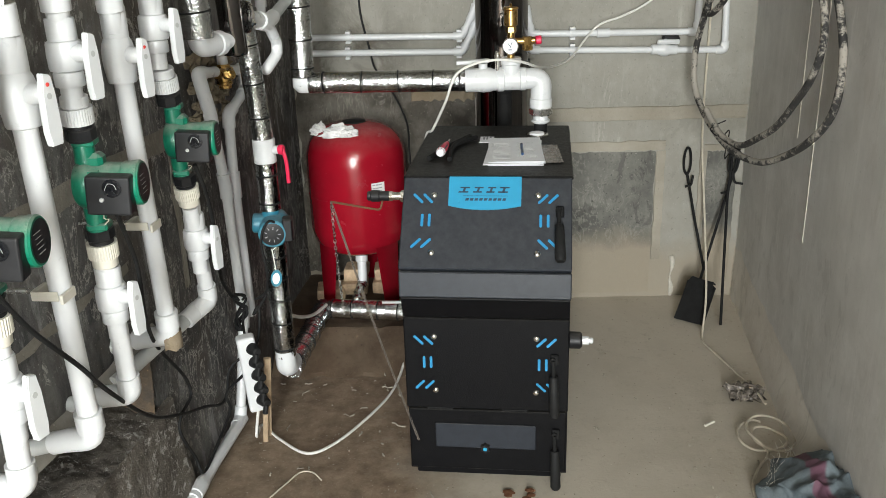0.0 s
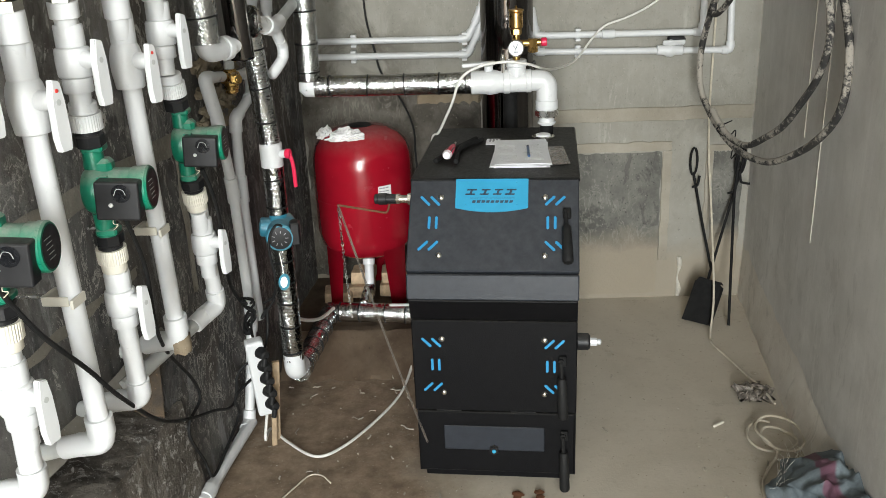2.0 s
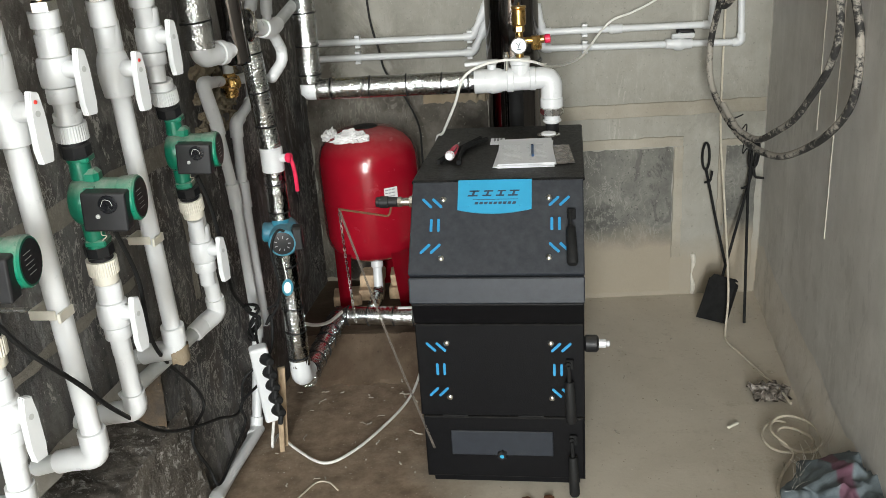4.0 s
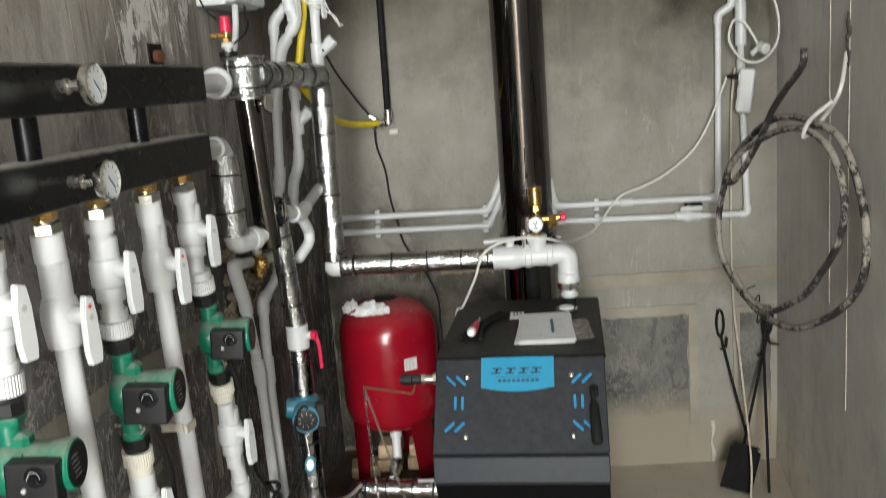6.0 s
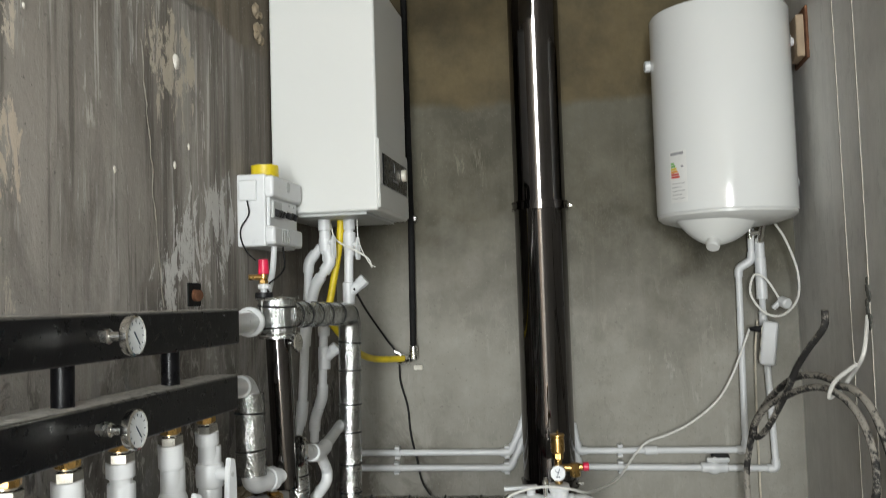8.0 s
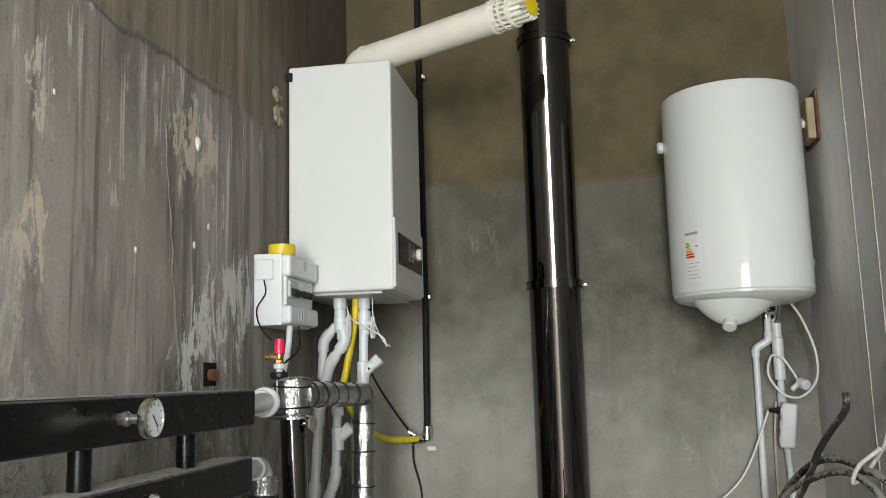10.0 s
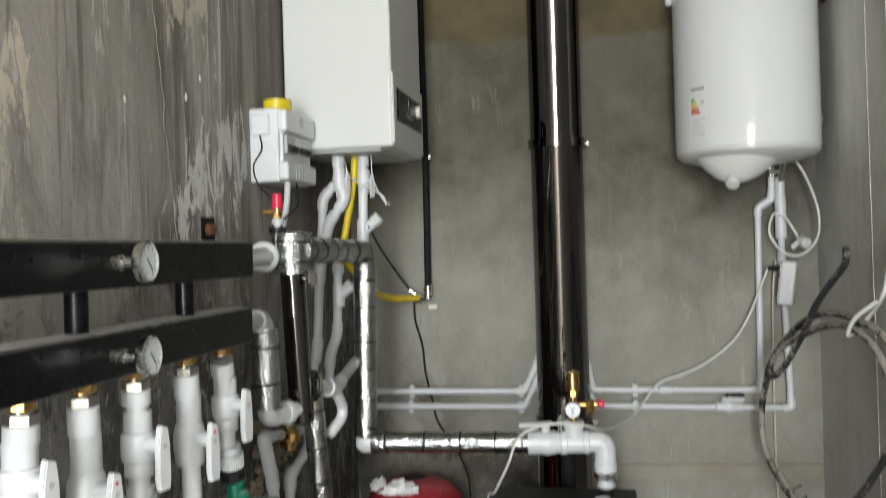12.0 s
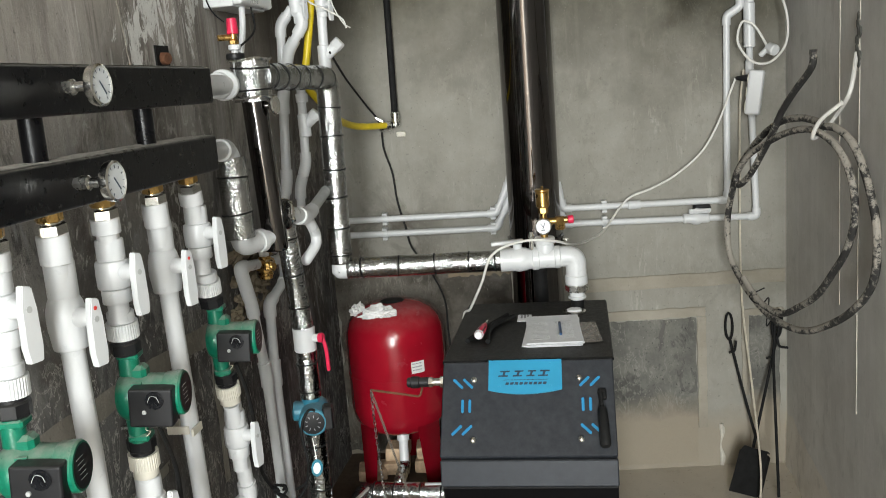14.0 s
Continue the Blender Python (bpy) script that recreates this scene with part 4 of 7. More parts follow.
bm = B()
grid(bm, lambda u, v: V(0.285 + 0.055 * u, 2.27 + 0.21 * v, TOP + 0.002 + 0.006 * abs(noise.noise(V(u * 5, v * 7, 3)))), 14, 22)
single("plastic_sleeve", bm, M_SHRED, "crumpled clear plastic sleeve beside the papers", "sleeve", angle=20)
card = thing("card", V(0.125, 2.565, TOP), "small white label card", "card")
bm = B()
box(bm, pose(0.128, 2.57, TOP + 0.001, 0, 0, -4), (0.043, 0.075, 0.0015))
part("sheet", bm, M_PAPER, card)
bm = B()
for k in range(3):
    box(bm, pose(0.120 + 0.010 * k, 2.585, TOP + 0.0022, 0, 0, -4), (0.006, 0.035, 0.0006))
part("mark", bm, M_PRINT, card, "dark printed blocks")
lid = thing("steel_lid", V(0.293, 2.62, TOP), "round bright steel cap lying on the boiler top", "cap")
bm = B()
revolve(bm, pose(0.288, 2.60, TOP), [(0.036, 0), (0.036, 0.008), (0.030, 0.010), (0.029, 0.006), (0, 0.005)], 24)
part("dish", bm, M_NICKEL, lid)
bm = B()
revolve(bm, pose(0.288, 2.60, TOP + 0.006), [(0.024, 0), (0.022, 0.008), (0, 0.010)], 20)
part("pad", bm, M_PAPER, lid, "white pad")

# a crack and a few chips in the plaster of the side wall
bm = B()
tube(bm, [S(WL + 0.0005, -1.60 + 0.09 * i / 60 + 0.012 * noise.noise(V(i * 0.16, 3, 0)) + 0.004 * noise.noise(V(i * 0.6, 7, 0)), 2.34 - 0.62 * i / 60) for i in range(61)], lambda q: 0.0016 + 0.0008 * math.sin(q * 40), 5)
part("crack", bm, M_JOINT, wall_left, "thin pale crack")
bm = B()
for y0, z0, r in ((-1.426, 2.335, 0.016), (-1.44, 2.07, 0.008), (-1.72, 2.02, 0.006), (-1.36, 2.13, 0.007), (-2.03, 2.28, 0.005)):
    for v in bmesh.ops.create_icosphere(bm, subdivisions=2, radius=1.0)["verts"]:
        d = v.co.copy()
        v.co = S(WL, y0, z0) + V(d.x * r * 0.5, d.y * r * (1 + 0.6 * noise.noise(d * 2 + V(z0 * 9, 0, 0))), d.z * r * 1.3)
part("plaster_chip", bm, M_FILLET, wall_left, "proud chip of plaster")

# ---- pipework ----


def foil_pipe(pts, r, label, every=0.085, corner=0.06, rough=0.045):
    path = rounded(pts, corner) if len(pts) > 2 else [Vector(p) for p in pts]
    fine = []
    for a, b in zip(path, path[1:]):
        n = max(1, int((b - a).length / 0.007))
        fine += [a.lerp(b, i / n) for i in range(n)]
    fine.append(path[-1])
    ob = thing("insulated_pipe", fine[0], label, "pipe", "foil pipes")
    bm = B()
    tube(bm, fine, r, 28, rough, 34.0)
    part("foil_sleeve", bm, M_FOIL, ob, "crinkled silver foil sleeve", angle=60)
    run, nxt = 0.0, every * 0.5
    for a, b in zip(fine, fine[1:]):
        run += (b - a).length
        if run >= nxt:
            nxt += every * rs.uniform(0.8, 1.25)
            bm = B()
            tilt = Vector((rs.uniform(-1, 1), rs.uniform(-1, 1), rs.uniform(-1, 1))) * 0.08
            ring(bm, b, (b - a).normalized() + tilt, r * 1.05, 0.0042, 24, 0.005)
            part("tie_band", bm, M_RUBBER, ob, "thin black tie")
    return ob


def white_pipe(pts, r, label="white plastic water pipe", corner=0.02, name="water_pipe", material=None, collars=True, smooth=False):
    ob = thing(name, pts[0], label, "pipe", "white pipes")
    path = curve_points(pts) if smooth else (rounded(pts, corner) if len(pts) > 2 else pts)
    bm = B()
    tube(bm, path, r, 18)
    part("tube", bm, material or M_WHITE, ob)
    if collars and not smooth:
        pts = [Vector(p) for p in pts]
        for a, b, c in zip(pts, pts[1:], pts[2:]):
            bm = B()
            d0, d1 = (a - b).normalized(), (c - b).normalized()
            tube(bm, rounded([b + d0 * r * 2.6, b, b + d1 * r * 2.6], r * 1.3), r * 1.28, 18)
            part("elbow", bm, M_WHITE, ob, "white welded elbow")
    return ob


def collar(parent, p, axis, r, w, name="coupling", material=None, label=""):
    bm = B()
    ax = Vector(axis).normalized()
    rod(bm, Vector(p) - ax * w / 2, Vector(p) + ax * w / 2, r, 22, 0.0025)
    return part(name, bm, material or M_WHITE, parent, label)


# two black box-section manifolds on the side wall
for x0, x1, y0, z0, z1 in ((-0.478, -0.398, -1.575, 1.630, 1.708), (-0.478, -0.398, -1.588, 1.484, 1.561)):
    man = thing("manifold", S((x0 + x1) / 2, y0, z0), "black painted square steel manifold with dust on top", "manifold", "manifolds")
    bm = B()
    box(bm, SKEW @ pose((x0 + x1) / 2, y0 - 1.1, (z0 + z1) / 2), (x1 - x0, 2.2, z1 - z0), 0.006, 3)
    part("body", bm, M_MANI, man)
    bm = B()
    box(bm, SKEW @ pose((x0 + x1) / 2, y0 + 0.002, (z0 + z1) / 2), (x1 - x0 - 0.008, 0.004, z1 - z0 - 0.008), 0.001)
    part("end_plate", bm, M_MANI, man)
    bm = B()
    grid(bm, lambda u, v: S(x0 + 0.003 + (x1 - x0 - 0.006) * v, y0 - 0.004 - 2.19 * u, z1 + 0.0006 + 0.0022 * max(0.0, 0.35 + noise.noise(V(u * 60, v * 4, z0))) * (0.4 + math.sin(math.pi * v))), 220, 8)
    part("dust_layer", bm, M_DUST, man, "thick pale dust on the top face")
    if z0 < 1.6:
        for y in (-1.828, -2.19):
            bm = B()
            rod(bm, S(-0.44, y, z1), S(-0.44, y, 1.632), 0.0185, 20)
            part("post", bm, M_MANI, man, "black round stub")
    # dial thermometer
    gx, gy, gz = (-0.398, -2.162, 1.672) if z0 > 1.6 else (-0.398, -2.160, 1.523)
    g = thing("dial_thermometer", S(gx, gy, gz), "round dial thermometer with bright rim and brass stem", "thermometer", "dials")
    bm = B()
    rod(bm, S(gx, gy, gz), S(gx + 0.022, gy, gz), 0.011, 6)
    rod(bm, S(gx + 0.022, gy, gz), S(gx + 0.055, gy, gz), 0.008, 14)
    rod(bm, S(gx + 0.008, gy, gz), S(gx + 0.026, gy, gz), 0.0125, 8, 0.003)
    part("stem", bm, M_STEEL, g, "steel stem")
    mg = SKEW @ pose(gx + 0.053, gy, gz, 0, 90, 0)
    bm = B()
    revolve(bm, mg, [(0.020, 0), (0.031, 0.003), (0.0325, 0.008), (0.0325, 0.016), (0.029, 0.018), (0.029, 0.0145)], 32)
    part("case", bm, M_NICKEL, g, "bright metal rim")
    bm = B()
    revolve(bm, mg @ pose(0, 0, 0.0146), [(0.0288, 0), (0.0288, 0.0008), (0, 0.0009)], 28)
    face = part("dial", bm, M_GLASS, g, "pale blue-white dial")
    bm = B()
    box(bm, mg @ pose(0.004, 0.003, 0.0162, 0, 0, 40), (0.026, 0.0022, 0.0008))
    for k in range(11):
        box(bm, mg @ pose(0.023 * math.cos(radians(30 + 30 * k)), 0.023 * math.sin(radians(30 + 30 * k)), 0.0160, 0, 0, 30 + 30 * k), (0.005, 0.0012, 0.0006))
    part("needle", bm, M_INK, face, "dark needle and scale")


def valve_lever(v, k, x, material, label):
    """The flat hanging lever of a valve, x out from the pipe's axis, with its screw."""
    bm = B()
    pts = [(-0.006, 0.036), (0.011, 0.031), (0.0135, 0.0), (0.0145, -0.055), (0.0135, -0.078), (-0.0105, -0.078), (-0.0125, -0.055), (-0.0125, 0.0)]
    m = Matrix(((0, 0, 1, x), (1, 0, 0, 0), (0, 1, 0, 0.004), (0, 0, 0, 1)))
    plate(bm, m, [(a * k, b * k) for a, b in pts], 0.013 * k)
    bmesh.ops.bevel(bm, geom=bm.edges[:], offset=0.0018, segments=2, affect="EDGES")
    lv = part("lever", bm, material, v, label)
    bm = B()
    rod(bm, V(x + 0.012 * k, 0, 0.004), V(x + 0.0138 * k, 0, 0.004), 0.005 * k, 12)
    part("screw", bm, M_GREYPIPE, lv)
    return lv


def build_stepped_valve(k=1.0):
    """A stepped plastic ball valve on a vertical pipe at the origin; the lever stands off along +x and hangs down."""
    v = thing("ball_valve", V(0, 0, 0), "white plastic ball valve with stepped body and hanging lever", "valve", "ball valves")
    bm = B()
    revolve(bm, Matrix(), [(r * k, z * k) for r, z in ((0.0185, -0.088), (0.0188, -0.054), (0.0245, -0.053), (0.0255, -0.051), (0.0255, -0.030), (0.0245, -0.028), (0.0225, -0.027), (0.0285, -0.025), (0.030, -0.021),
                           (0.0308, 0.0), (0.030, 0.020), (0.0285, 0.024), (0.0242, 0.026), (0.0248, 0.029), (0.0248, 0.060), (0.0238, 0.063), (0.0195, 0.064), (0.0195, 0.095))], 28)
    part("body", bm, M_WHITE, v)
    bm = B()
    rod(bm, V(0.022 * k, 0, 0.004), V(0.050 * k, 0, 0.004), 0.0165 * k, 18, 0.002, 0.0125 * k)
    part("stem", bm, M_WHITE, v)
    valve_lever(v, k, 0.047 * k, M_WHITE, "flat white lever")
    return v


def build_union_valve(k=1.0):
    """A plastic ball valve with an egg-shaped body under a straight sleeve."""
    v = thing("union_valve", V(0, 0, 0), "white plastic valve with egg-shaped body and hanging lever", "valve", "union valves")
    bm = B()
    revolve(bm, Matrix(), [(0.91 * r * k, z * k) for r, z in ((0.020, -0.048), (0.0292, -0.047), (0.0305, -0.045), (0.0315, -0.036), (0.0345, -0.014), (0.0352, 0.002), (0.034, 0.018), (0.0305, 0.031), (0.0275, 0.037),
                           (0.0262, 0.039), (0.0268, 0.042), (0.0268, 0.095), (0.0255, 0.098), (0.0205, 0.099), (0.0205, 0.125))], 30)
    part("body", bm, M_WHITE, v)
    bm = B()
    rod(bm, V(0.026 * k, 0, 0.006), V(0.053 * k, 0, 0.006), 0.0175 * k, 18, 0.002, 0.013 * k)
    part("stem", bm, M_WHITE, v)
    lv = valve_lever(v, k, 0.050 * k, M_WHITE, "flat white lever")
    bm = B()
    revolve(bm, pose(0.0632 * k, 0.0, 0.022 * k, 0, 90, 0), [(0.0035, 0), (0.003, 0.0012), (0, 0.0016)], 10)
    part("dot", bm, M_CRIM, lv, "small red dot")
    return v


valve0 = build_stepped_valve()
valve1 = build_union_valve()
# each leg's place along the wall low down and under the manifold; they do not hang quite plumb
COLS = {1: (-2.33, -2.33), 2: (-2.107, -2.18), 3: (-1.944, -2.02), 4: (-1.73, -1.832), 5: (-1.489, -1.667)}


def col_x(z):
    return -0.47 + 0.03 * (z - 0.65) / 0.8


def col_y(c, z):
    a, b = COLS[c]
    return a + (b - a) * (z - 0.65) / 0.8


def col(c, z):
    return S(col_x(z), col_y(c, z), z)


for base, places in ((valve0, ((3, 1.345), (5, 1.350), (1, 1.362), (1, 0.868), (3, 0.872), (5, 0.834))), (valve1, ((2, 1.303), (4, 1.311)))):
    for k, (c, z) in enumerate(places):
        m = SKEW @ pose(col_x(z), col_y(c, z), z, 0, 0, -14)
        if k == 0:
            base.matrix_basis = m
        else:
            copy_thing(base, m)


def hex_union(c, z, r=0.0185, label="brass and nickel union nut under the manifold"):
    u = thing("union_nut", col(c, z), label, "fitting", "union nuts")
    bm = B()
    rod(bm, col(c, z), col(c, z - 0.017), r * 1.18, 8, 0.002)
    part("lock_nut", bm, M_BRASS, u, "brass nut")
    bm = B()
    rod(bm, col(c, z - 0.016), col(c, z - 0.019), r * 1.0, 20)
    rod(bm, col(c, z - 0.019), col(c, z - 0.040), r * 1.34, 6, 0.003)
    part("swivel_nut", bm, M_NICKEL, u, "nickel swivel nut")
    return u


def union_sleeve(c, z, down=1):
    """A ribbed adaptor and black swivel nut that join a pump to its pipe; z is the pump's flange."""
    u = thing("pump_union", col(c, z), "black swivel nut with a ribbed plastic adaptor", "fitting", "pump unions")
    bm = B()
    rod(bm, col(c, z), col(c, z + 0.025 * down), 0.0275, 8, 0.003)
    rod(bm, col(c, z + 0.025 * down), col(c, z + 0.032 * down), 0.023, 24)
    part("swivel_nut", bm, M_BLACK, u, "black nut")
    bm = B()
    ribbed(bm, col(c, z + 0.032 * down), col(c, z + 0.062 * down), 0.0275)
    rod(bm, col(c, z + 0.062 * down), col(c, z + 0.082 * down), 0.0243, 22, 0.002)
    part("adaptor", bm, M_CREAM if down < 0 else M_WHITE, u, "ribbed adaptor")


def build_pump():
    p = thing("circulation_pump", V(0, 0, 0), "green cast-iron circulation pump with black terminal box, dusty on top", "pump", "circulation pumps")
    bm = B()
    mx = Matrix(((0, 0, 1, 0), (0, 1, 0, 0), (-1, 0, 0, 0), (0, 0, 0, 1)))
    revolve(bm, mx @ pose(0, 0, -0.026), [(0.026, 0), (0.040, 0.004), (0.047, 0.013), (0.048, 0.028), (0.045, 0.040), (0.043, 0.046), (0.042, 0.07), (0.041, 0.094), (0.043, 0.097), (0.043, 0.112)], 32)
    for s in (1, -1):
        rod(bm, V(0, 0, 0.045 * s), V(0, 0, 0.094 * s), 0.021, 20, 0.0, 0.019)
        box(bm, pose(0.004, 0, 0.084 * s), (0.042, 0.040, 0.016), 0.004)
    box(bm, pose(0.01, 0.0, 0.048), (0.05, 0.036, 0.03), 0.008)
    for k in range(4):
        a = radians(45 + 90 * k)
        rod(bm, V(0.010, 0.041 * math.cos(a), 0.041 * math.sin(a)), V(0.030, 0.041 * math.cos(a), 0.041 * math.sin(a)), 0.006, 8)
    part("casing", bm, M_GREEN, p)
    bm = B()
    revolve(bm, mx @ pose(0, 0, 0.086), [(0.044, 0), (0.044, 0.013), (0.041, 0.017), (0.0, 0.0172)], 32)
    cap = part("end_cap", bm, M_GREEN, p, "green end ring")
    bm = B()
    revolve(bm, mx @ pose(0, 0, 0.1032), [(0.036, 0), (0.0375, 0.0008), (0.0, 0.001)], 28)
    part("plate", bm, M_BLACK, cap, "round black name plate")
    bm = B()
    for k in range(5):
        box(bm, pose(0.1046, -0.012 + 0.002 * k, 0.018 - 0.009 * k), (0.0008, 0.026 - 0.003 * (k % 2), 0.0009))
    part("print_lines", bm, M_GREYPIPE, cap, "pale unreadable lines")
    bm = B()
    box(bm, pose(0.052, -0.046, -0.008, 0, 4, 0), (0.084, 0.036, 0.076), 0.005, 3)
    tb = part("terminal_box", bm, M_BLACK, p, "black terminal box")
    bm = B()
    revolve(bm, pose(0.062, -0.064, 0.008, 90), [(0.016, 0), (0.018, 0.002), (0, 0.0025)], 20)
    box(bm, pose(0.062, -0.067, 0.008, 0, 50, 0), (0.025, 0.006, 0.006), 0.002)
    part("dial", bm, M_SCREEN, tb, "glossy black speed dial")
    bm = B()
    revolve(bm, pose(0.040, -0.064, -0.014, 90), [(0.0045, 0), (0.004, 0.003), (0, 0.0038)], 10)
    tube(bm, curve_points([V(0.050, -0.0705, 0.006), V(0.057, -0.0705, 0.018), V(0.068, -0.0705, 0.016), V(0.072, -0.0705, 0.006)], 5), 0.0006, 5)
    part("marks", bm, M_GREYPIPE, tb, "white screw and marks")
    bm = B()
    tube(bm, curve_points([V(0.036, -0.05, -0.041), V(0.034, -0.052, -0.054), V(0.042, -0.05, -0.058), V(0.034, -0.054, -0.066)], 5), 0.0009, 5)
    part("wire_tie", bm, M_TWINE, tb, "pale earth wire")
    return p


pump0 = build_pump()
first = True
for c, z in ((3, 1.107), (5, 1.094), (1, 1.118)):
    m = SKEW @ pose(col_x(z), col_y(c, z), z, 0, 0, 9) @ Matrix.Scale(0.95, 4)
    if first:
        pump0.matrix_basis = m
        first = False
    else:
        copy_thing(pump0, m)
    union_sleeve(c, z + 0.085, 1)
    union_sleeve(c, z - 0.085, -1)
for c in COLS:
    hex_union(c, 1.485)

# vertical legs: from manifold to valve, then down to the elbows in the wall foot
def leg(c, spans, low, out=(-0.26, 0.02)):
    y = col_y(c, low)
    x = col_x(low)
    ob = thing("riser_pipe", col(c, low), "white plastic heating pipe ending in an elbow at the wall foot", "pipe", "riser pipes")
    for z0, z1, rr in spans:
        bm = B()
        rod(bm, col(c, z0), col(c, z1), rr * 0.95, 22, 0.001)
        part("tube" if rr < 0.022 else "coupling", bm, M_WHITE, ob)
    o = Vector((out[0], out[1], 0)).normalized()
    bm = B()
    tube(bm, rounded([col(c, low + 0.045), S(x, y, low), S(x + o.x * 0.055, y + o.y * 0.055, low - 0.010)], 0.032), 0.0235, 22)
    part("elbow", bm, M_WHITE, ob, "white elbow")
    bm = B()
    rod(bm, S(x + o.x * 0.05, y + o.y * 0.05, low - 0.009), S(x + o.x * 0.09, y + o.y * 0.09, low - 0.02), 0.0226, 22, 0.002)
    part("collar", bm, M_WHITE, ob)
    # the white pipe goes on in grey: shade of the wall foot as colour
    bm = B()
    rod(bm, S(x + o.x * 0.085, y + o.y * 0.085, low - 0.018), S(x + out[0], y + out[1], low - 0.075), 0.0175, 20)
    part("outlet", bm, M_GREYPIPE, ob, "pipe end in the wall, greyed to stand in for shade")
    return ob


leg(1, [(1.447, 1.385, 0.020), (1.447, 1.42, 0.0265), (0.95, 0.91, 0.02), (0.82, 0.69, 0.02)], 0.69)
leg(2, [(1.447, 1.345, 0.020), (1.447, 1.40, 0.0265), (1.255, 0.69, 0.0205), (0.70, 0.66, 0.0275)], 0.638)
leg(3, [(1.447, 1.38, 0.020), (1.447, 1.42, 0.0265), (0.94, 0.89, 0.02), (0.81, 0.68, 0.02)], 0.640)
leg(4, [(1.447, 1.36, 0.020), (1.447, 1.40, 0.0265), (1.27, 0.72, 0.02), (0.735, 0.695, 0.0275)], 0.672)
leg(5, [(1.447, 1.37, 0.020), (1.447, 1.42, 0.0265), (0.92, 0.85, 0.02), (0.77, 0.67, 0.02)], 0.650, (-0.12, -0.30))
bm = B()
grid(bm, lambda u, v: S(col_x(0.65) + 0.026 * math.cos(radians(-100 + 180 * u)), col_y(4, 0.65) + 0.026 * math.sin(radians(-100 + 180 * u)), 0.642 + 0.04 * v) + V(0, 0, 0.008 * noise.noise(V(u * 5, v * 4, 0))), 10, 6)
single("mortar_lump", bm, M_STONE, "lump of tan mortar stuck to the pipe elbow", "mortar", kind="stuff")
for c, z in ((2, 0.955), (4, 0.955)):
    CX = col_x(z)
    cl = thing("pipe_clamp", S(WL, col_y(c, z), z), "white plastic clamp holding the pipe to the wall", "clamp", "pipe clamps")
    bm = B()
    for d in (-0.022, 0.022):
        box(bm, SKEW @ pose(CX - 0.018, col_y(c, z) + d, z), (0.05, 0.004, 0.018), 0.0015)
    box(bm, SKEW @ pose(CX - 0.04, col_y(c, z), z), (0.008, 0.046, 0.018), 0.0015)
    part("jaw", bm, M_CREAM, cl)
    bm = B()
    box(bm, SKEW @ pose(CX + 0.020, col_y(c, z) - 0.014, z), (0.006, 0.046, 0.018), 0.0015)
    part("strap", bm, M_CREAM, cl)
    bm = B()
    rod(bm, S(WL, col_y(c, z), z), S(CX - 0.04, col_y(c, z), z), 0.005, 10)
    part("wall_screw", bm, M_STEEL, cl, "steel hanger screw")

# ---- hydraulic header with foil tee, vent and lower loop ----
hx, hy = -0.447, -1.20
hdr = thing("header", S(hx, hy, 1.17), "glossy dark chromed steel header pipe", "pipe")
bm = B()
revolve(bm, frame_of(S(-0.430, hy, 1.222), S(hx, hy, 1.64))[0], [(0.02, 0), (0.031, 0.005), (0.033, 0.010), (0.033, 0.418)], 32)
part("tube", bm, M_FLUE, hdr)
foil_pipe([S(hx, hy, 1.625), S(hx, hy, 1.735)], 0.050, "short foil-wrapped tee on the header", 0.05)
for z in (1.635, 1.732):
    bm = B()
    tube(bm, [S(hx + 0.056 * math.cos(2 * math.pi * k / 24), hy + 0.056 * math.sin(2 * math.pi * k / 24), z + 0.003 * math.sin(k)) for k in range(25)], 0.003, 6, cap=False)
    single("wire_tie", bm, M_STEEL, "steel wire tied round the foil", "wire")
foil_pipe([S(hx + 0.02, hy, 1.688), S(-0.385, -0.70, 1.680), S(-0.397, -0.70, 1.082)], 0.036, "foil-wrapped supply pipe dropping from the header", 0.085, 0.05)
ob = white_pipe([S(-0.445, -1.575, 1.669), S(-0.50, -1.25, 1.673)], 0.025, "white fitting between manifold and header")
collar(ob, S(-0.50, -1.262, 1.672), S(-0.50, -1.25, 0) - S(-0.445, -1.575, 0), 0.040, 0.016)
collar(ob, S(-0.506, -1.28, 1.671), S(-0.50, -1.25, 0) - S(-0.445, -1.575, 0), 0.034, 0.02)
av = thing("air_vent", S(-0.478, -1.25, 1.73), "safety valve with red cap on a white stub", "valve")
for nm, z0, z1, r, mt, lb in (("base", 1.735, 1.75, 0.024, M_BLACK, ""), ("stub", 1.69, 1.765, 0.009, M_WHITE, "white stub"), ("collar", 1.758, 1.772, 0.016, M_WHITE, ""), ("nut", 1.772, 1.784, 0.0125, M_BRASS, ""), ("body", 1.784, 1.80, 0.010, M_BRASS, ""), ("cap", 1.798, 1.838, 0.015, M_REDP, "red ribbed cap")):
    bm = B()
    rod(bm, S(-0.470, -1.235, z0), S(-0.470, -1.235, z1), r, 6 if nm == "nut" else 16, 0.002, r * (0.85 if nm == "cap" else 1))
    part(nm, bm, mt, av, lb)
bm = B()
rod(bm, S(-0.470, -1.235, 1.79), S(-0.505, -1.255, 1.79), 0.008, 12, 0.002)
part("outlet", bm, M_BRASS, av)
dr = thing("drain_valve", S(-0.42, -1.19, 1.612), "small nickel drain valve with a round handwheel", "valve")
bm = B()
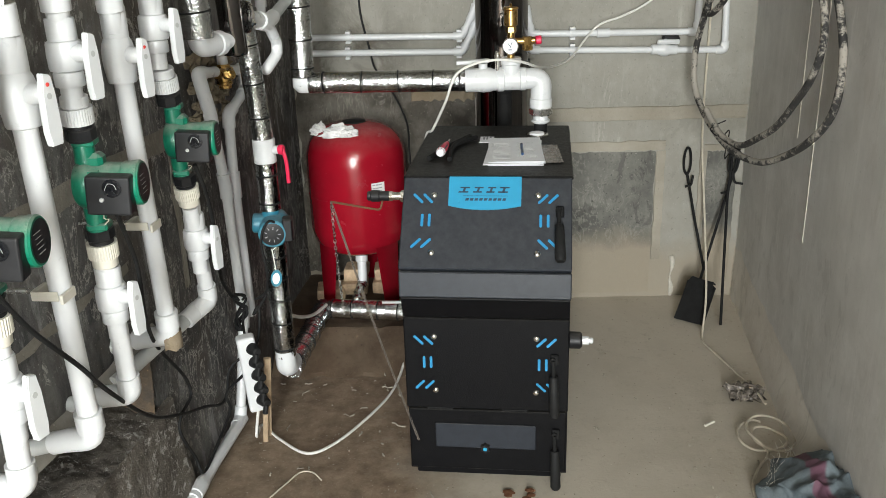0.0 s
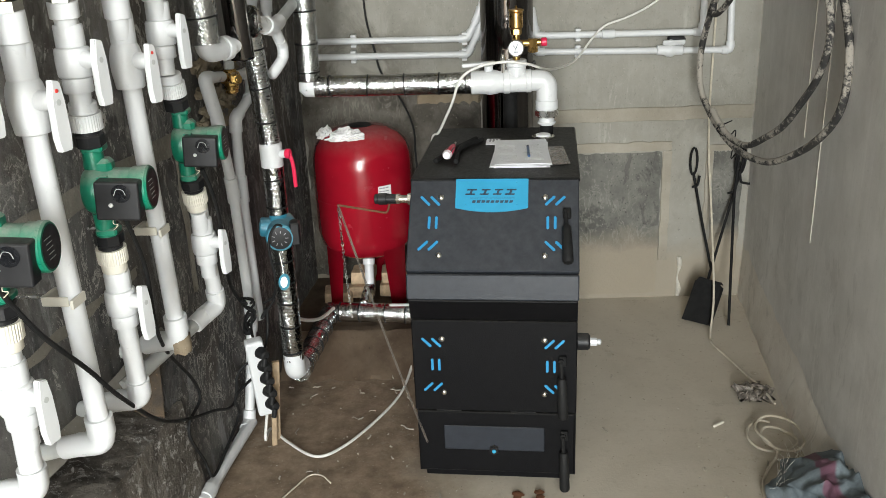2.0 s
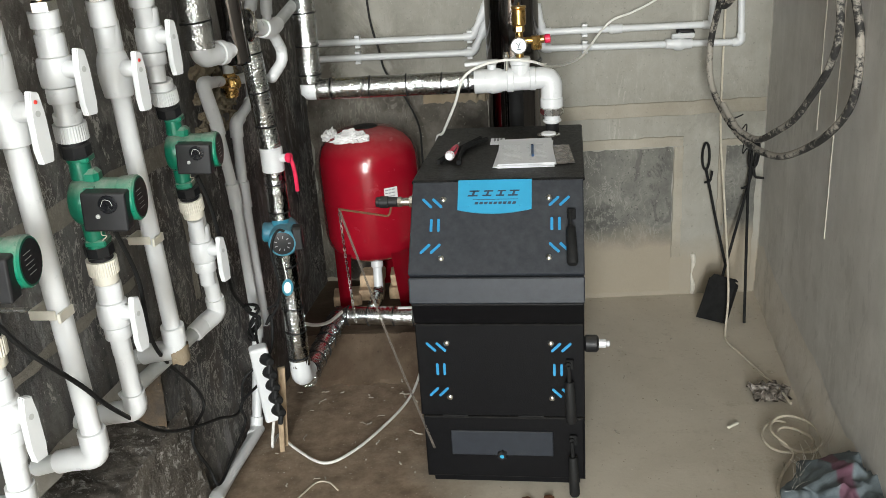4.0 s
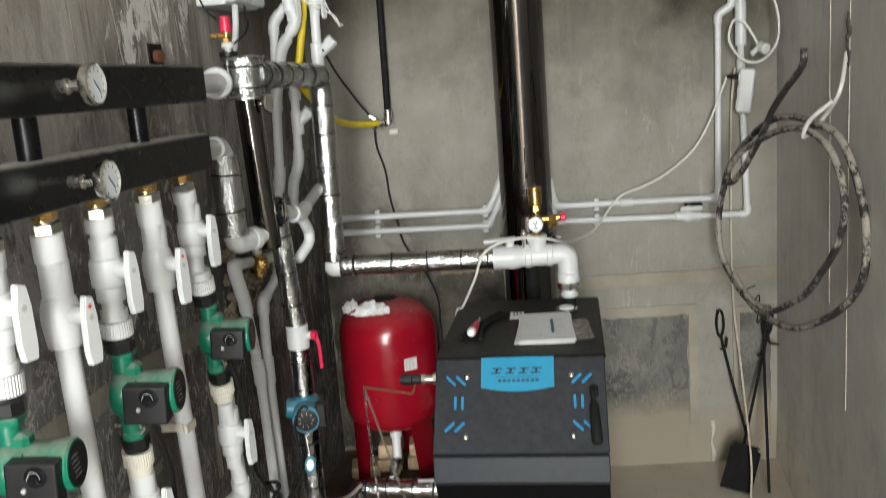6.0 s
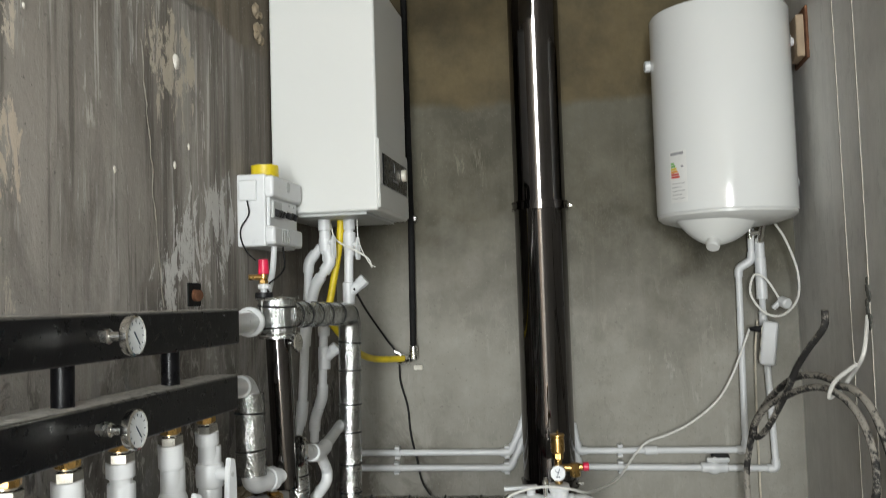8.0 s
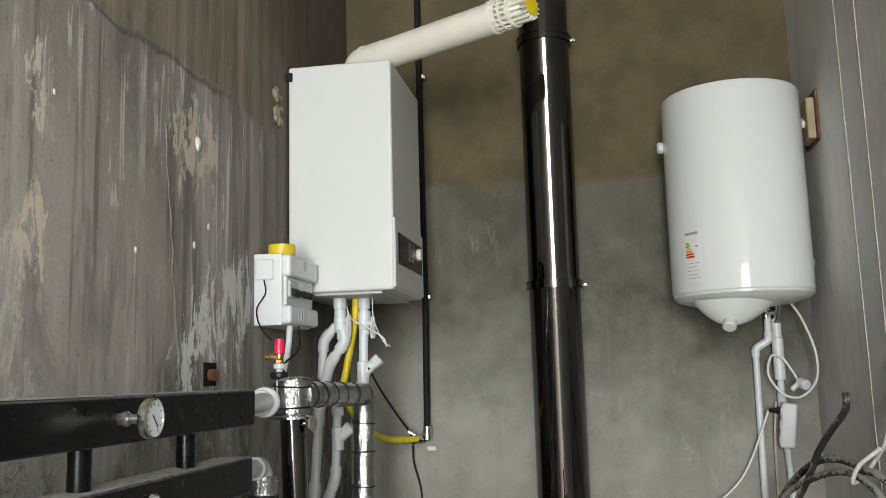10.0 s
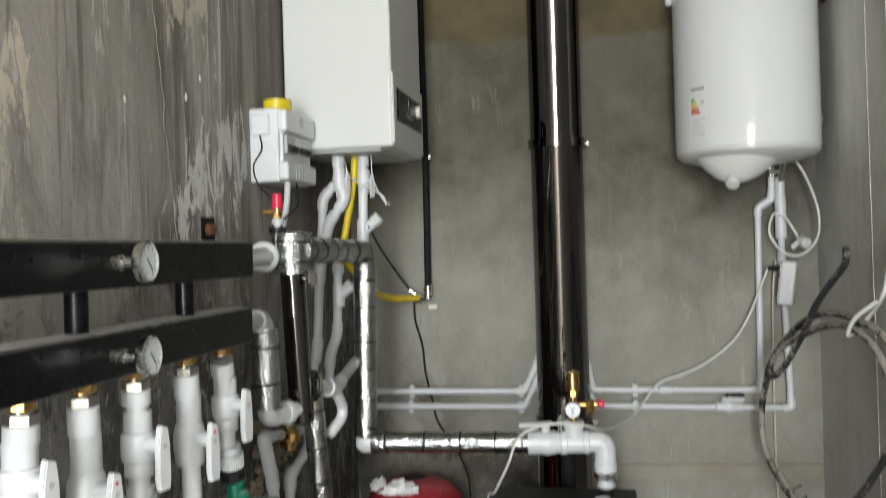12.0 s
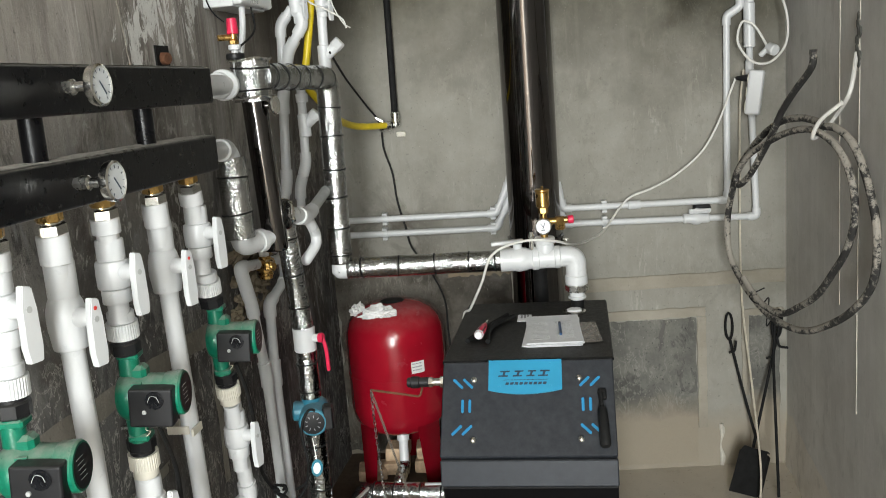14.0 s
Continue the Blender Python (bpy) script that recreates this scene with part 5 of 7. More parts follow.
rod(bm, S(-0.44, -1.19, 1.612), S(-0.395, -1.20, 1.612), 0.009, 12, 0.002)
part("body", bm, M_STEEL, dr)
bm = B()
rod(bm, S(-0.395, -1.20, 1.612), S(-0.387, -1.201, 1.612), 0.026, 24, 0.003)
part("handwheel", bm, M_NICKEL, dr)

white_pipe([S(-0.445, -1.588, 1.525), S(-0.485, -1.335, 1.512), S(-0.480, -1.325, 1.48)], 0.022, "white elbow out of the lower manifold")
foil_pipe([S(-0.480, -1.325, 1.492), S(-0.478, -1.322, 1.285)], 0.038, "short foil-wrapped drop pipe", 0.09)
ob = white_pipe([S(-0.478, -1.322, 1.29), S(-0.478, -1.322, 1.262), S(-0.435, -1.215, 1.266)], 0.0215, "white elbow into the header")
collar(ob, S(-0.452, -1.257, 1.264), S(-0.435, -1.215, 0) - S(-0.478, -1.322, 0), 0.031, 0.022)

# brass tap loop against the wall, with two thin pipes running down to the floor
TAP = (-0.570, -0.934, 1.135)
tp = thing("brass_tap", S(*TAP), "brass tap between two white elbows", "tap")
bm = B()
rod(bm, S(TAP[0], TAP[1] - 0.05, TAP[2] + 0.004), S(TAP[0], TAP[1] + 0.05, TAP[2] - 0.002), 0.0155, 8, 0.002)
rod(bm, S(TAP[0], TAP[1], TAP[2] - 0.045), S(TAP[0], TAP[1], TAP[2] + 0.026), 0.020, 8, 0.003)
rod(bm, S(TAP[0], TAP[1], TAP[2] - 0.035), S(TAP[0], TAP[1], TAP[2] - 0.022), 0.023, 16, 0.003)
box(bm, SKEW @ pose(TAP[0] + 0.03, TAP[1] - 0.045, TAP[2] + 0.006, 0, 0, 15), (0.026, 0.05, 0.028), 0.005)
rod(bm, S(TAP[0] + 0.03, TAP[1] - 0.05, TAP[2] + 0.004), S(TAP[0] + 0.05, TAP[1] - 0.06, TAP[2] + 0.004), 0.013, 8, 0.002)
part("body", bm, M_BRASS, tp)
bm = B()
rod(bm, S(TAP[0], TAP[1], TAP[2] + 0.026), S(TAP[0], TAP[1], TAP[2] + 0.052), 0.016, 12, 0.002)
part("cap", bm, M_WHITE, tp)
white_pipe([S(-0.570, -1.001, 1.150), S(-0.570, -1.131, 1.167), S(-0.570, -1.105, 1.104), S(-0.570, -1.080, 1.051), S(-0.570, -1.027, 0.818), S(-0.570, -1.007, 0.382), S(-0.585, -1.1, 0.06), S(-0.58, -1.52, 0.05)], 0.0155, "thin white pipe running down the wall to the floor", 0.022)
white_pipe([S(-0.570, -0.881, 1.133), S(-0.570, -0.753, 1.119), S(-0.570, -0.758, 1.056), S(-0.570, -0.937, 1.012), S(-0.570, -0.954, 0.796), S(-0.570, -0.938, 0.350)], 0.0155, "thin white pipe running down the wall", 0.022)
ob = white_pipe([S(-0.575, -1.10, 0.06), S(-0.572, -1.5, 0.075), S(-0.57, -2.1, 0.06)], 0.016, "white drain pipe lying along the wall foot")
collar(ob, S(-0.572, -1.5, 0.075), S(0, 1, 0) - S(0, 0, 0), 0.023, 0.05)

# ---- return pipe with valve and blue pump ----
rx, ry = -0.438, -1.03
foil_pipe([S(-0.45, ry - 0.03, 1.275), S(rx, ry, 0.955)], 0.030, "foil-wrapped vertical return pipe")
foil_pipe([S(rx, ry, 0.895), S(rx, ry, 0.745)], 0.031, "foil-wrapped vertical return pipe")
foil_pipe([S(rx, ry, 0.636), S(rx, ry, 0.255)], 0.033, "foil-wrapped return pipe above the floor", 0.075)
rv = thing("shutoff_valve", S(rx, ry, 0.925), "white plastic valve with a red lever", "valve")
bm = B()
revolve(bm, SKEW @ pose(rx, ry, 0.888), [(0.030, 0), (0.033, 0.003), (0.033, 0.07), (0.030, 0.073)], 26)
rod(bm, S(rx, ry, 0.925), S(rx + 0.05, ry - 0.01, 0.93), 0.012, 14)
part("body", bm, M_WHITE, rv)
bm = B()
rod(bm, S(rx + 0.046, ry - 0.01, 0.93), S(rx + 0.062, ry - 0.012, 0.93), 0.0145, 14, 0.003)
tube(bm, curve_points([S(rx + 0.056, ry - 0.01, 0.935), S(rx + 0.066, ry - 0.012, 0.895), S(rx + 0.068, ry - 0.012, 0.83)]), 0.006, 8)
part("lever", bm, M_REDP, rv, "red lever")
bp = thing("return_pump", S(rx, ry, 0.694), "small teal circulation pump with dark face and blue tag", "pump")
bm = B()
mp = SKEW @ Matrix.Translation((rx + 0.005, ry, 0.692)) @ pose(0, 0, 0, 90, 0, 14)
revolve(bm, mp @ pose(0, 0, -0.045), [(0.03, 0), (0.046, 0.006), (0.05, 0.03), (0.046, 0.052), (0.042, 0.06), (0.042, 0.12), (0.038, 0.125)], 28)
rod(bm, S(rx, ry, 0.747), S(rx, ry, 0.634), 0.026, 20, 0.002)
rod(bm, S(rx - 0.055, ry - 0.01, 0.704), S(rx, ry, 0.699), 0.03, 20, 0.004)
part("casing", bm, M_TEAL, bp)
bm = B()
revolve(bm, mp @ pose(0, 0, 0.0805), [(0.034, 0), (0.034, 0.002), (0.028, 0.003), (0.0, 0.0032)], 28)
part("face_plate", bm, M_BLACK, bp, "round black face plate")
bm = B()
for k in range(9):
    box(bm, mp @ pose(0.02 * math.cos(k * 0.7), 0.02 * math.sin(k * 0.7), 0.084, 0, 0, k * 40), (0.008, 0.002, 0.0006))
part("print_lines", bm, M_PRINT, bp, "pale unreadable marks")
bm = B()
box(bm, SKEW @ pose(rx + 0.062, ry - 0.045, 0.699, 0, 0, 14), (0.03, 0.045, 0.07), 0.005)
part("terminal_box", bm, M_BLACK, bp, "black terminal box")
tg = thing("paper_tag", S(rx + 0.03, ry - 0.10, 0.55), "blue and white oval tag on a string", "tag")
bm = B()
tube(bm, [S(rx + 0.022, ry - 0.09, 0.65), S(rx + 0.03, ry - 0.095, 0.58)], 0.0015, 5)
part("string", bm, M_CABLE, tg)
bm = B()
plate(bm, SKEW @ pose(rx + 0.03, ry - 0.098, 0.562, 90, 12, 0), [(0.017 * math.cos(a), 0.027 * math.sin(a)) for a in [2 * math.pi * k / 20 for k in range(20)]], 0.003)
part("card", bm, M_TEAL, tg)
bm = B()
plate(bm, SKEW @ pose(rx + 0.03, ry - 0.1015, 0.562, 90, 12, 0), [(0.011 * math.cos(a), 0.018 * math.sin(a)) for a in [2 * math.pi * k / 20 for k in range(20)]], 0.001)
part("panel", bm, M_PAPER, tg)
white_pipe([S(rx, ry, 0.262), S(rx, ry, 0.208), S(rx - 0.002, ry + 0.06, 0.20)], 0.026, "white elbow at the foot of the return pipe")
foil_pipe([S(-0.440, -0.98, 0.178), S(-0.448, -0.53, 0.178)], 0.036, "foil-wrapped return pipe on the floor", 0.08)
foil_pipe([S(-0.455, -0.52, 0.185), S(0.0, -0.535, 0.185)], 0.036, "foil-wrapped return pipe leading to the boiler", 0.09)
ob = white_pipe([S(-0.08, -0.575, 0.215), S(-0.02, -0.60, 0.21), S(-0.018, -0.62, 0.11)], 0.012, "white plastic drain pipe beside the boiler")

# white tee with steel flange at the top of the return
ft = thing("flange", S(-0.49, -1.07, 1.245), "steel flange plate on the header outlet", "flange")
bm = B()
mm, _ = frame_of(S(-0.412, -1.165, 1.318), S(-0.385, -1.135, 1.314))
revolve(bm, mm, [(0.04, 0), (0.043, 0.002), (0.043, 0.008), (0.04, 0.010)], 28)
revolve(bm, mm @ pose(0, 0, 0.010), [(0.03, 0), (0.03, 0.008), (0.026, 0.010)], 24)
part("disc", bm, M_STEEL, ft)
for k in range(4):
    bm = B()
    rod(bm, mm @ Vector((0.034 * math.cos(0.4 + k * 1.571), 0.034 * math.sin(0.4 + k * 1.571), 0.008)), mm @ Vector((0.034 * math.cos(0.4 + k * 1.571), 0.034 * math.sin(0.4 + k * 1.571), 0.017)), 0.006, 6)
    part("bolt", bm, M_STEEL, ft)
ob = white_pipe([S(-0.405, -1.155, 1.316), S(-0.40, -1.035, 1.292)], 0.021, "white tee above the return pipe")
collar(ob, S(-0.40, -1.05, 1.294), S(0.005, 0.12, -0.024) - S(0, 0, 0), 0.0255, 0.05)
white_pipe([S(-0.40, -1.04, 1.292), S(-0.40, -0.98, 1.289), S(-0.42, -0.72, 1.325)], 0.0165, "grey-white plastic branch pipe", material=M_GREYPIPE)
white_pipe([S(-0.40, -1.01, 1.288), S(-0.40, -0.985, 1.268), S(-0.40, -0.935, 1.222), S(-0.40, -0.94, 1.19), S(-0.425, -0.98, 1.15), S(-0.47, -0.8, 1.14)], 0.0125, "white loop pipe behind the foil pipe")

# pipes between gas boiler and the lower loop
def at(p, dx=0.0, dz=0.0):
    return p + V(dx, 0, dz)


G1 = [S(-0.482, -0.640, 2.013), S(-0.480, -0.640, 1.915), S(-0.463, -0.640, 1.854), S(-0.520, -0.640, 1.775), S(-0.538, -0.640, 1.710), S(-0.557, -0.640, 1.616), S(-0.574, -0.640, 1.353), S(-0.592, -0.640, 1.278)]
ob = white_pipe(G1, 0.0155, "white plastic supply pipe bent under the gas boiler")
collar(ob, at(G1[0], 0, -0.03), V(0, 0, 1), 0.021, 0.05)
collar(ob, at(G1[1], 0, -0.005), V(0, 0, 1), 0.0225, 0.045)
white_pipe([S(-0.496, -0.640, 1.906), S(-0.539, -0.640, 1.857), S(-0.547, -0.640, 1.729)], 0.0145, "white plastic branch pipe under the gas boiler")
G2 = [S(-0.408, -0.600, 2.013), S(-0.415, -0.600, 1.725)]
ob = white_pipe(G2, 0.0155, "white plastic return pipe under the gas boiler")
collar(ob, at(G2[0], 0, -0.03), V(0, 0, 1), 0.02, 0.045)
collar(ob, at(G2[0], 0, -0.085), V(0, 0, 1), 0.0215, 0.05)
G3 = [S(-0.493, -0.640, 1.652), S(-0.502, -0.640, 1.408), S(-0.530, -0.640, 1.333), S(-0.534, -0.640, 1.258)]
ob = white_pipe(G3, 0.0145, "white plastic pipe with an angled strainer")
collar(ob, at(G3[0], 0, -0.03), V(0, 0, 1), 0.02, 0.03)
for base, up_, tilt in ((at(G2[1], 0, 0.02), 0.06, 0.05), (at(G3[0], 0, -0.12), 0.05, 0.04)):
    ft = thing("strainer", base, "white plastic angled strainer", "fitting", "strainers")
    bm = B()
    rod(bm, at(base, 0, -0.035), at(base, 0, 0.04), 0.0205, 18, 0.003)
    rod(bm, base, at(base, tilt * 0.9, up_ * 0.62), 0.018, 18, 0.003)
    part("body", bm, M_WHITE, ft)
    bm = B()
    rod(bm, at(base, tilt * 0.7, up_ * 0.5), at(base, tilt * 1.15, up_ * 0.82), 0.0205, 8, 0.003)
    part("cap", bm, M_WHITE, ft)
for p in (at(G1[1], 0, 0.0), at(G2[0], 0, -0.105)):
    copy_thing(valve0, Matrix.Translation(p) @ pose(0, 0, 0, 0, 0, -30) @ Matrix.Scale(0.66, 4))
bm = B()
tube(bm, curve_points([S(-0.439, -0.590, 2.016), S(-0.446, -0.590, 1.917), S(-0.475, -0.590, 1.765), S(-0.490, -0.590, 1.670), S(-0.47, -0.50, 1.60), S(-0.455, -0.40, 1.545), S(-0.42, -0.25, 1.503), S(-0.335, -0.075, 1.49)], 10), 0.0125, 14)
single("gas_hose", bm, M_YELLOW, "yellow corrugated gas hose to the gas boiler", "hose")
gp = thing("gas_pipe", V(-0.31, 3.29, 1.5), "thin black steel gas pipe up the back wall", "pipe")
bm = B()
tube(bm, rounded([V(-0.345, 3.275, 1.485), V(-0.313, 3.285, 1.495), V(-0.308, 3.29, 2.0), V(-0.318, 3.29, 3.9)], 0.02), 0.0125, 14)
part("tube", bm, M_IRON, gp)
bm = B()
rod(bm, V(-0.375, 3.265, 1.485), V(-0.33, 3.28, 1.49), 0.018, 8, 0.003)
rod(bm, V(-0.312, 3.285, 1.485), V(-0.312, 3.285, 1.54), 0.017, 14, 0.003)
box(bm, pose(-0.37, 3.255, 1.515, 0, 30, 0), (0.035, 0.012, 0.01), 0.002)
part("gas_cock", bm, M_STEEL, gp, "nickel gas cock")
for z in (2.04, 2.95):
    bm = B()
    box(bm, pose(-0.295, 3.305, z), (0.02, 0.04, 0.02), 0.003)
    part("bracket", bm, M_STEEL, gp)
bm = B()
box(bm, pose(-0.298, 3.318, 1.452), (0.036, 0.022, 0.02), 0.003)
box(bm, pose(-0.298, 3.309, 1.452), (0.028, 0.01, 0.008), 0.002)
single("wall_clip", bm, M_CREAM, "small white plastic clip on the wall", "clip")

# ---- supply run to the boiler ----
foil_pipe([V(-0.437, 2.668, 1.062), V(0.075, 2.655, 1.060)], 0.034, "foil-wrapped horizontal supply pipe", 0.095)
white_pipe([S(-0.397, -0.70, 1.10), S(-0.397, -0.70, 1.066), V(-0.462, 2.668, 1.062), V(-0.42, 2.668, 1.062)], 0.0325, "white elbow in the supply pipe", 0.03, collars=False)
sv = thing("supply_valve", V(0.10, 2.65, 1.06), "white plastic ball valve with a flat lever on the boiler supply", "valve")
bm = B()
mm, h = frame_of(V(0.062, 2.655, 1.06), V(0.19, 2.652, 1.06))
revolve(bm, mm, [(0.030, 0), (0.037, 0.003), (0.037, 0.045), (0.040, 0.06), (0.037, 0.085), (0.034, 0.09), (0.034, 0.128)], 28)
rod(bm, V(0.12, 2.652, 1.09), V(0.12, 2.652, 1.112), 0.014, 16)
part("body", bm, M_WHITE, sv)
bm = B()
box(bm, pose(0.088, 2.652, 1.118, 0, -3, 0), (0.105, 0.024, 0.012), 0.003)
part("lever", bm, M_WHITE, sv, "flat white lever")
te = thing("supply_tee", V(0.21, 2.65, 1.06), "white plastic tee and elbow above the boiler", "fitting")
bm = B()
rod(bm, V(0.17, 2.652, 1.06), V(0.25, 2.651, 1.06), 0.034, 26, 0.003)
rod(bm, V(0.208, 2.651, 1.06), V(0.208, 2.651, 1.128), 0.029, 26, 0.003)
part("tee", bm, M_WHITE, te)
bm = B()
tube(bm, rounded([V(0.24, 2.651, 1.061), V(0.304, 2.65, 1.062), V(0.303, 2.65, 0.985)], 0.05, 10), 0.033, 26)
part("elbow", bm, M_WHITE, te)
for p, axis, r, w in ((V(0.176, 2.652, 1.06), V(1, 0, 0), 0.0375, 0.022), (V(0.245, 2.651, 1.061), V(1, 0, 0), 0.0365, 0.02), (V(0.208, 2.651, 1.118), V(0, 0, 1), 0.0325, 0.022)):
    collar(te, p, axis, r, w)
bm = B()
rod(bm, V(0.303, 2.65, 1.0), V(0.303, 2.65, 0.968), 0.0355, 26, 0.003)
part("coupling", bm, M_WHITE, te)
bm = B()
rod(bm, V(0.303, 2.65, 0.968), V(0.303, 2.65, 0.945), 0.037, 8, 0.003)
part("hex_nut", bm, M_STEEL, te, "steel hexagon nut")
bm = B()
rod(bm, V(0.303, 2.65, 0.945), V(0.303, 2.65, 0.918), 0.024, 24, 0.002)
rod(bm, V(0.303, 2.65, 0.93), V(0.303, 2.65, 0.922), 0.029, 24, 0.002)
part("neck", bm, M_WHITE, te)
bm = B()
rod(bm, V(0.303, 2.65, 0.918), V(0.303, 2.65, 0.884), 0.021, 20, 0.002)
part("boiler_stub", bm, M_IRON, te, "black threaded stub")
sg = thing("safety_group", V(0.208, 2.64, 1.13), "brass boiler safety group with gauge, air vent and red-capped valve", "safety group")
bm = B()
rod(bm, V(0.208, 2.65, 1.125), V(0.208, 2.65, 1.225), 0.012, 16)
rod(bm, V(0.208, 2.65, 1.205), V(0.208, 2.65, 1.225), 0.017, 6, 0.002)
rod(bm, V(0.208, 2.65, 1.225), V(0.208, 2.65, 1.275), 0.0215, 20, 0.003)
rod(bm, V(0.208, 2.65, 1.275), V(0.208, 2.65, 1.283), 0.0235, 20, 0.002)
rod(bm, V(0.208, 2.65, 1.283), V(0.208, 2.65, 1.293), 0.004, 8)
rod(bm, V(0.208, 2.65, 1.178), V(0.262, 2.65, 1.178), 0.011, 14)
rod(bm, V(0.26, 2.65, 1.150), V(0.26, 2.65, 1.192), 0.0165, 8, 0.002)
rod(bm, V(0.26, 2.65, 1.179), V(0.285, 2.65, 1.180), 0.0115, 14, 0.002)
part("manifold_body", bm, M_BRASS, sg, "brass body")
bm = B()
rod(bm, V(0.285, 2.65, 1.180), V(0.303, 2.65, 1.181), 0.0135, 12, 0.002)
part("relief_cap", bm, M_REDP, sg, "red ribbed cap")
bm = B()
mm, h = frame_of(V(0.208, 2.64, 1.168), V(0.204, 2.60, 1.170))
revolve(bm, mm, [(0.01, 0), (0.024, 0.018), (0.0255, 0.022), (0.0255, 0.038), (0.0225, 0.04), (0.0225, 0.037)], 28)
part("gauge_case", bm, M_STEEL, sg, "steel gauge rim")
bm = B()
revolve(bm, mm @ pose(0, 0, 0.037), [(0.0224, 0), (0.0224, 0.0006), (0, 0.0008)], 28)
gd = part("gauge_dial", bm, M_PAPER, sg, "white dial")
bm = B()
box(bm, mm @ pose(0.002, 0.003, 0.0385, 0, 0, 70), (0.02, 0.002, 0.0006))
box(bm, mm @ pose(-0.004, 0.004, 0.0385, 0, 0, 130), (0.014, 0.0016, 0.0006))
box(bm, mm @ pose(0.0, -0.011, 0.0385, 0, 0, 0), (0.012, 0.003, 0.0006))
part("needle", bm, M_INK, gd)
bm = B()
rod(bm, V(0.165, 2.64, 1.09), V(0.165, 2.635, 1.15), 0.007, 12, 0.002)
rod(bm, V(0.165, 2.637, 1.13), V(0.165, 2.637, 1.142), 0.0095, 12, 0.002)
part("drain_stub", bm, M_NICKEL, sg)

# ---- flue ----
fl = thing("flue", V(0.21, 3.2, 0.3), "glossy black chromed insulated chimney pipe with clamp rings", "chimney")
FX, FY, FR = 0.199, 3.205, 0.098
for z0, z1 in ((0.30, 1.02), (1.02, 2.06), (2.06, 3.03), (3.03, 4.38)):
    bm = B()
    revolve(bm, pose(FX, FY, z0), [(FR, 0.0), (FR, 0.004), (FR, z1 - z0 - 0.02), (FR + 0.003, z1 - z0 - 0.012), (FR + 0.003, z1 - z0 - 0.004), (FR, z1 - z0)], 64)
    part("section", bm, M_FLUE, fl, angle=50)
for z in (1.02, 2.06, 3.03):
    bm = B()
    ring(bm, V(FX, FY, z), V(0, 0, 1), FR + 0.007, 0.026, 64, 0.006)
    for dz in (-0.013, 0.013):
        ring(bm, V(FX, FY, z + dz), V(0, 0, 1), FR + 0.010, 0.005, 64, 0.006)
    cr = part("clamp_ring", bm, M_FLUE, fl)
    bm = B()
    rod(bm, V(FX + FR + 0.005, FY - 0.02, z - 0.003), V(FX + FR + 0.025, FY - 0.02, z - 0.003), 0.006, 8)
    rod(bm, V(FX + FR + 0.016, FY - 0.035, z - 0.003), V(FX + FR + 0.016, FY - 0.005, z - 0.003), 0.004, 8)
    part("clamp_bolt", bm, M_NICKEL, cr, "bright bolt")
bm = B()
rod(bm, V(FX, FY - 0.05, 0.62), V(0.20, 2.80, 0.62), 0.075, 32)
part("boiler_branch", bm, M_FLUE, fl)
bm = B()
rod(bm, V(0.20, 2.985, 0.80), V(0.20, 2.985, 0.975), 0.026, 20, 0.003)
rod(bm, V(0.20, 2.985, 0.955), V(0.20, 2.985, 0.985), 0.030, 20, 0.003)
part("sensor_tube", bm, M_IRON, fl, "dark steel stub")

# coaxial exhaust of the gas boiler, its end lying free in the room
cx = thing("coaxial_exhaust", S(-0.43, -0.56, 2.77), "white coaxial exhaust pipe with a slotted end piece", "exhaust pipe")
c0, c1 = S(-0.43, -0.56, 2.84), V(0.105, 2.42, 2.842)
bm = B()
tube(bm, rounded([S(-0.43, -0.56, 2.765), c0, c0.lerp(c1, 0.2)], 0.05), 0.052, 28)
part("bend", bm, M_COAX, cx)
bm = B()
rod(bm, c0.lerp(c1, 0.05), c0.lerp(c1, 0.90), 0.0505, 36)
part("tube", bm, M_COAX, cx)
ax = (c1 - c0).normalized()
for s in (0.06, 0.86):
    bm = B()
    ring(bm, c0.lerp(c1, s), ax, 0.055, 0.012, 36, 0.006)
    part("seal_ring", bm, M_COAX, cx)
em, _ = frame_of(c0.lerp(c1, 0.88), c1)
for k in range(18):
    a = 2 * math.pi * k / 18
    bm = B()
    rod(bm, em @ Vector((0.049 * math.cos(a), 0.049 * math.sin(a), 0)), em @ Vector((0.049 * math.cos(a), 0.049 * math.sin(a), 0.06)), 0.0035, 6)
    part("slat", bm, M_COAX, cx)
for z in (0.03, 0.06):
    bm = B()
    ring(bm, em @ Vector((0, 0, z)), ax, 0.0525, 0.008, 36, 0.006)
    part("slot_ring", bm, M_COAX, cx)
bm = B()
rod(bm, em @ Vector((0, 0, -0.01)), em @ Vector((0, 0, 0.10)), 0.031, 28, 0.0)
part("inner_tube", bm, M_COAX, cx)
for k in range(16):
    a = 2 * math.pi * k / 16
    bm = B()
    box(bm, em @ pose(0.036 * math.cos(a), 0.036 * math.sin(a), 0.095, 0, 0, math.degrees(a)), (0.018, 0.0025, 0.06))
    part("fin", bm, M_COAX, cx)
bm = B()
revolve(bm, em @ pose(0, 0, 0.122), [(0.033, 0), (0.033, 0.004), (0.015, 0.006), (0, 0.002)], 28)
part("end_cap", bm, M_YELLOW, cx, "yellowish toothed end cap")

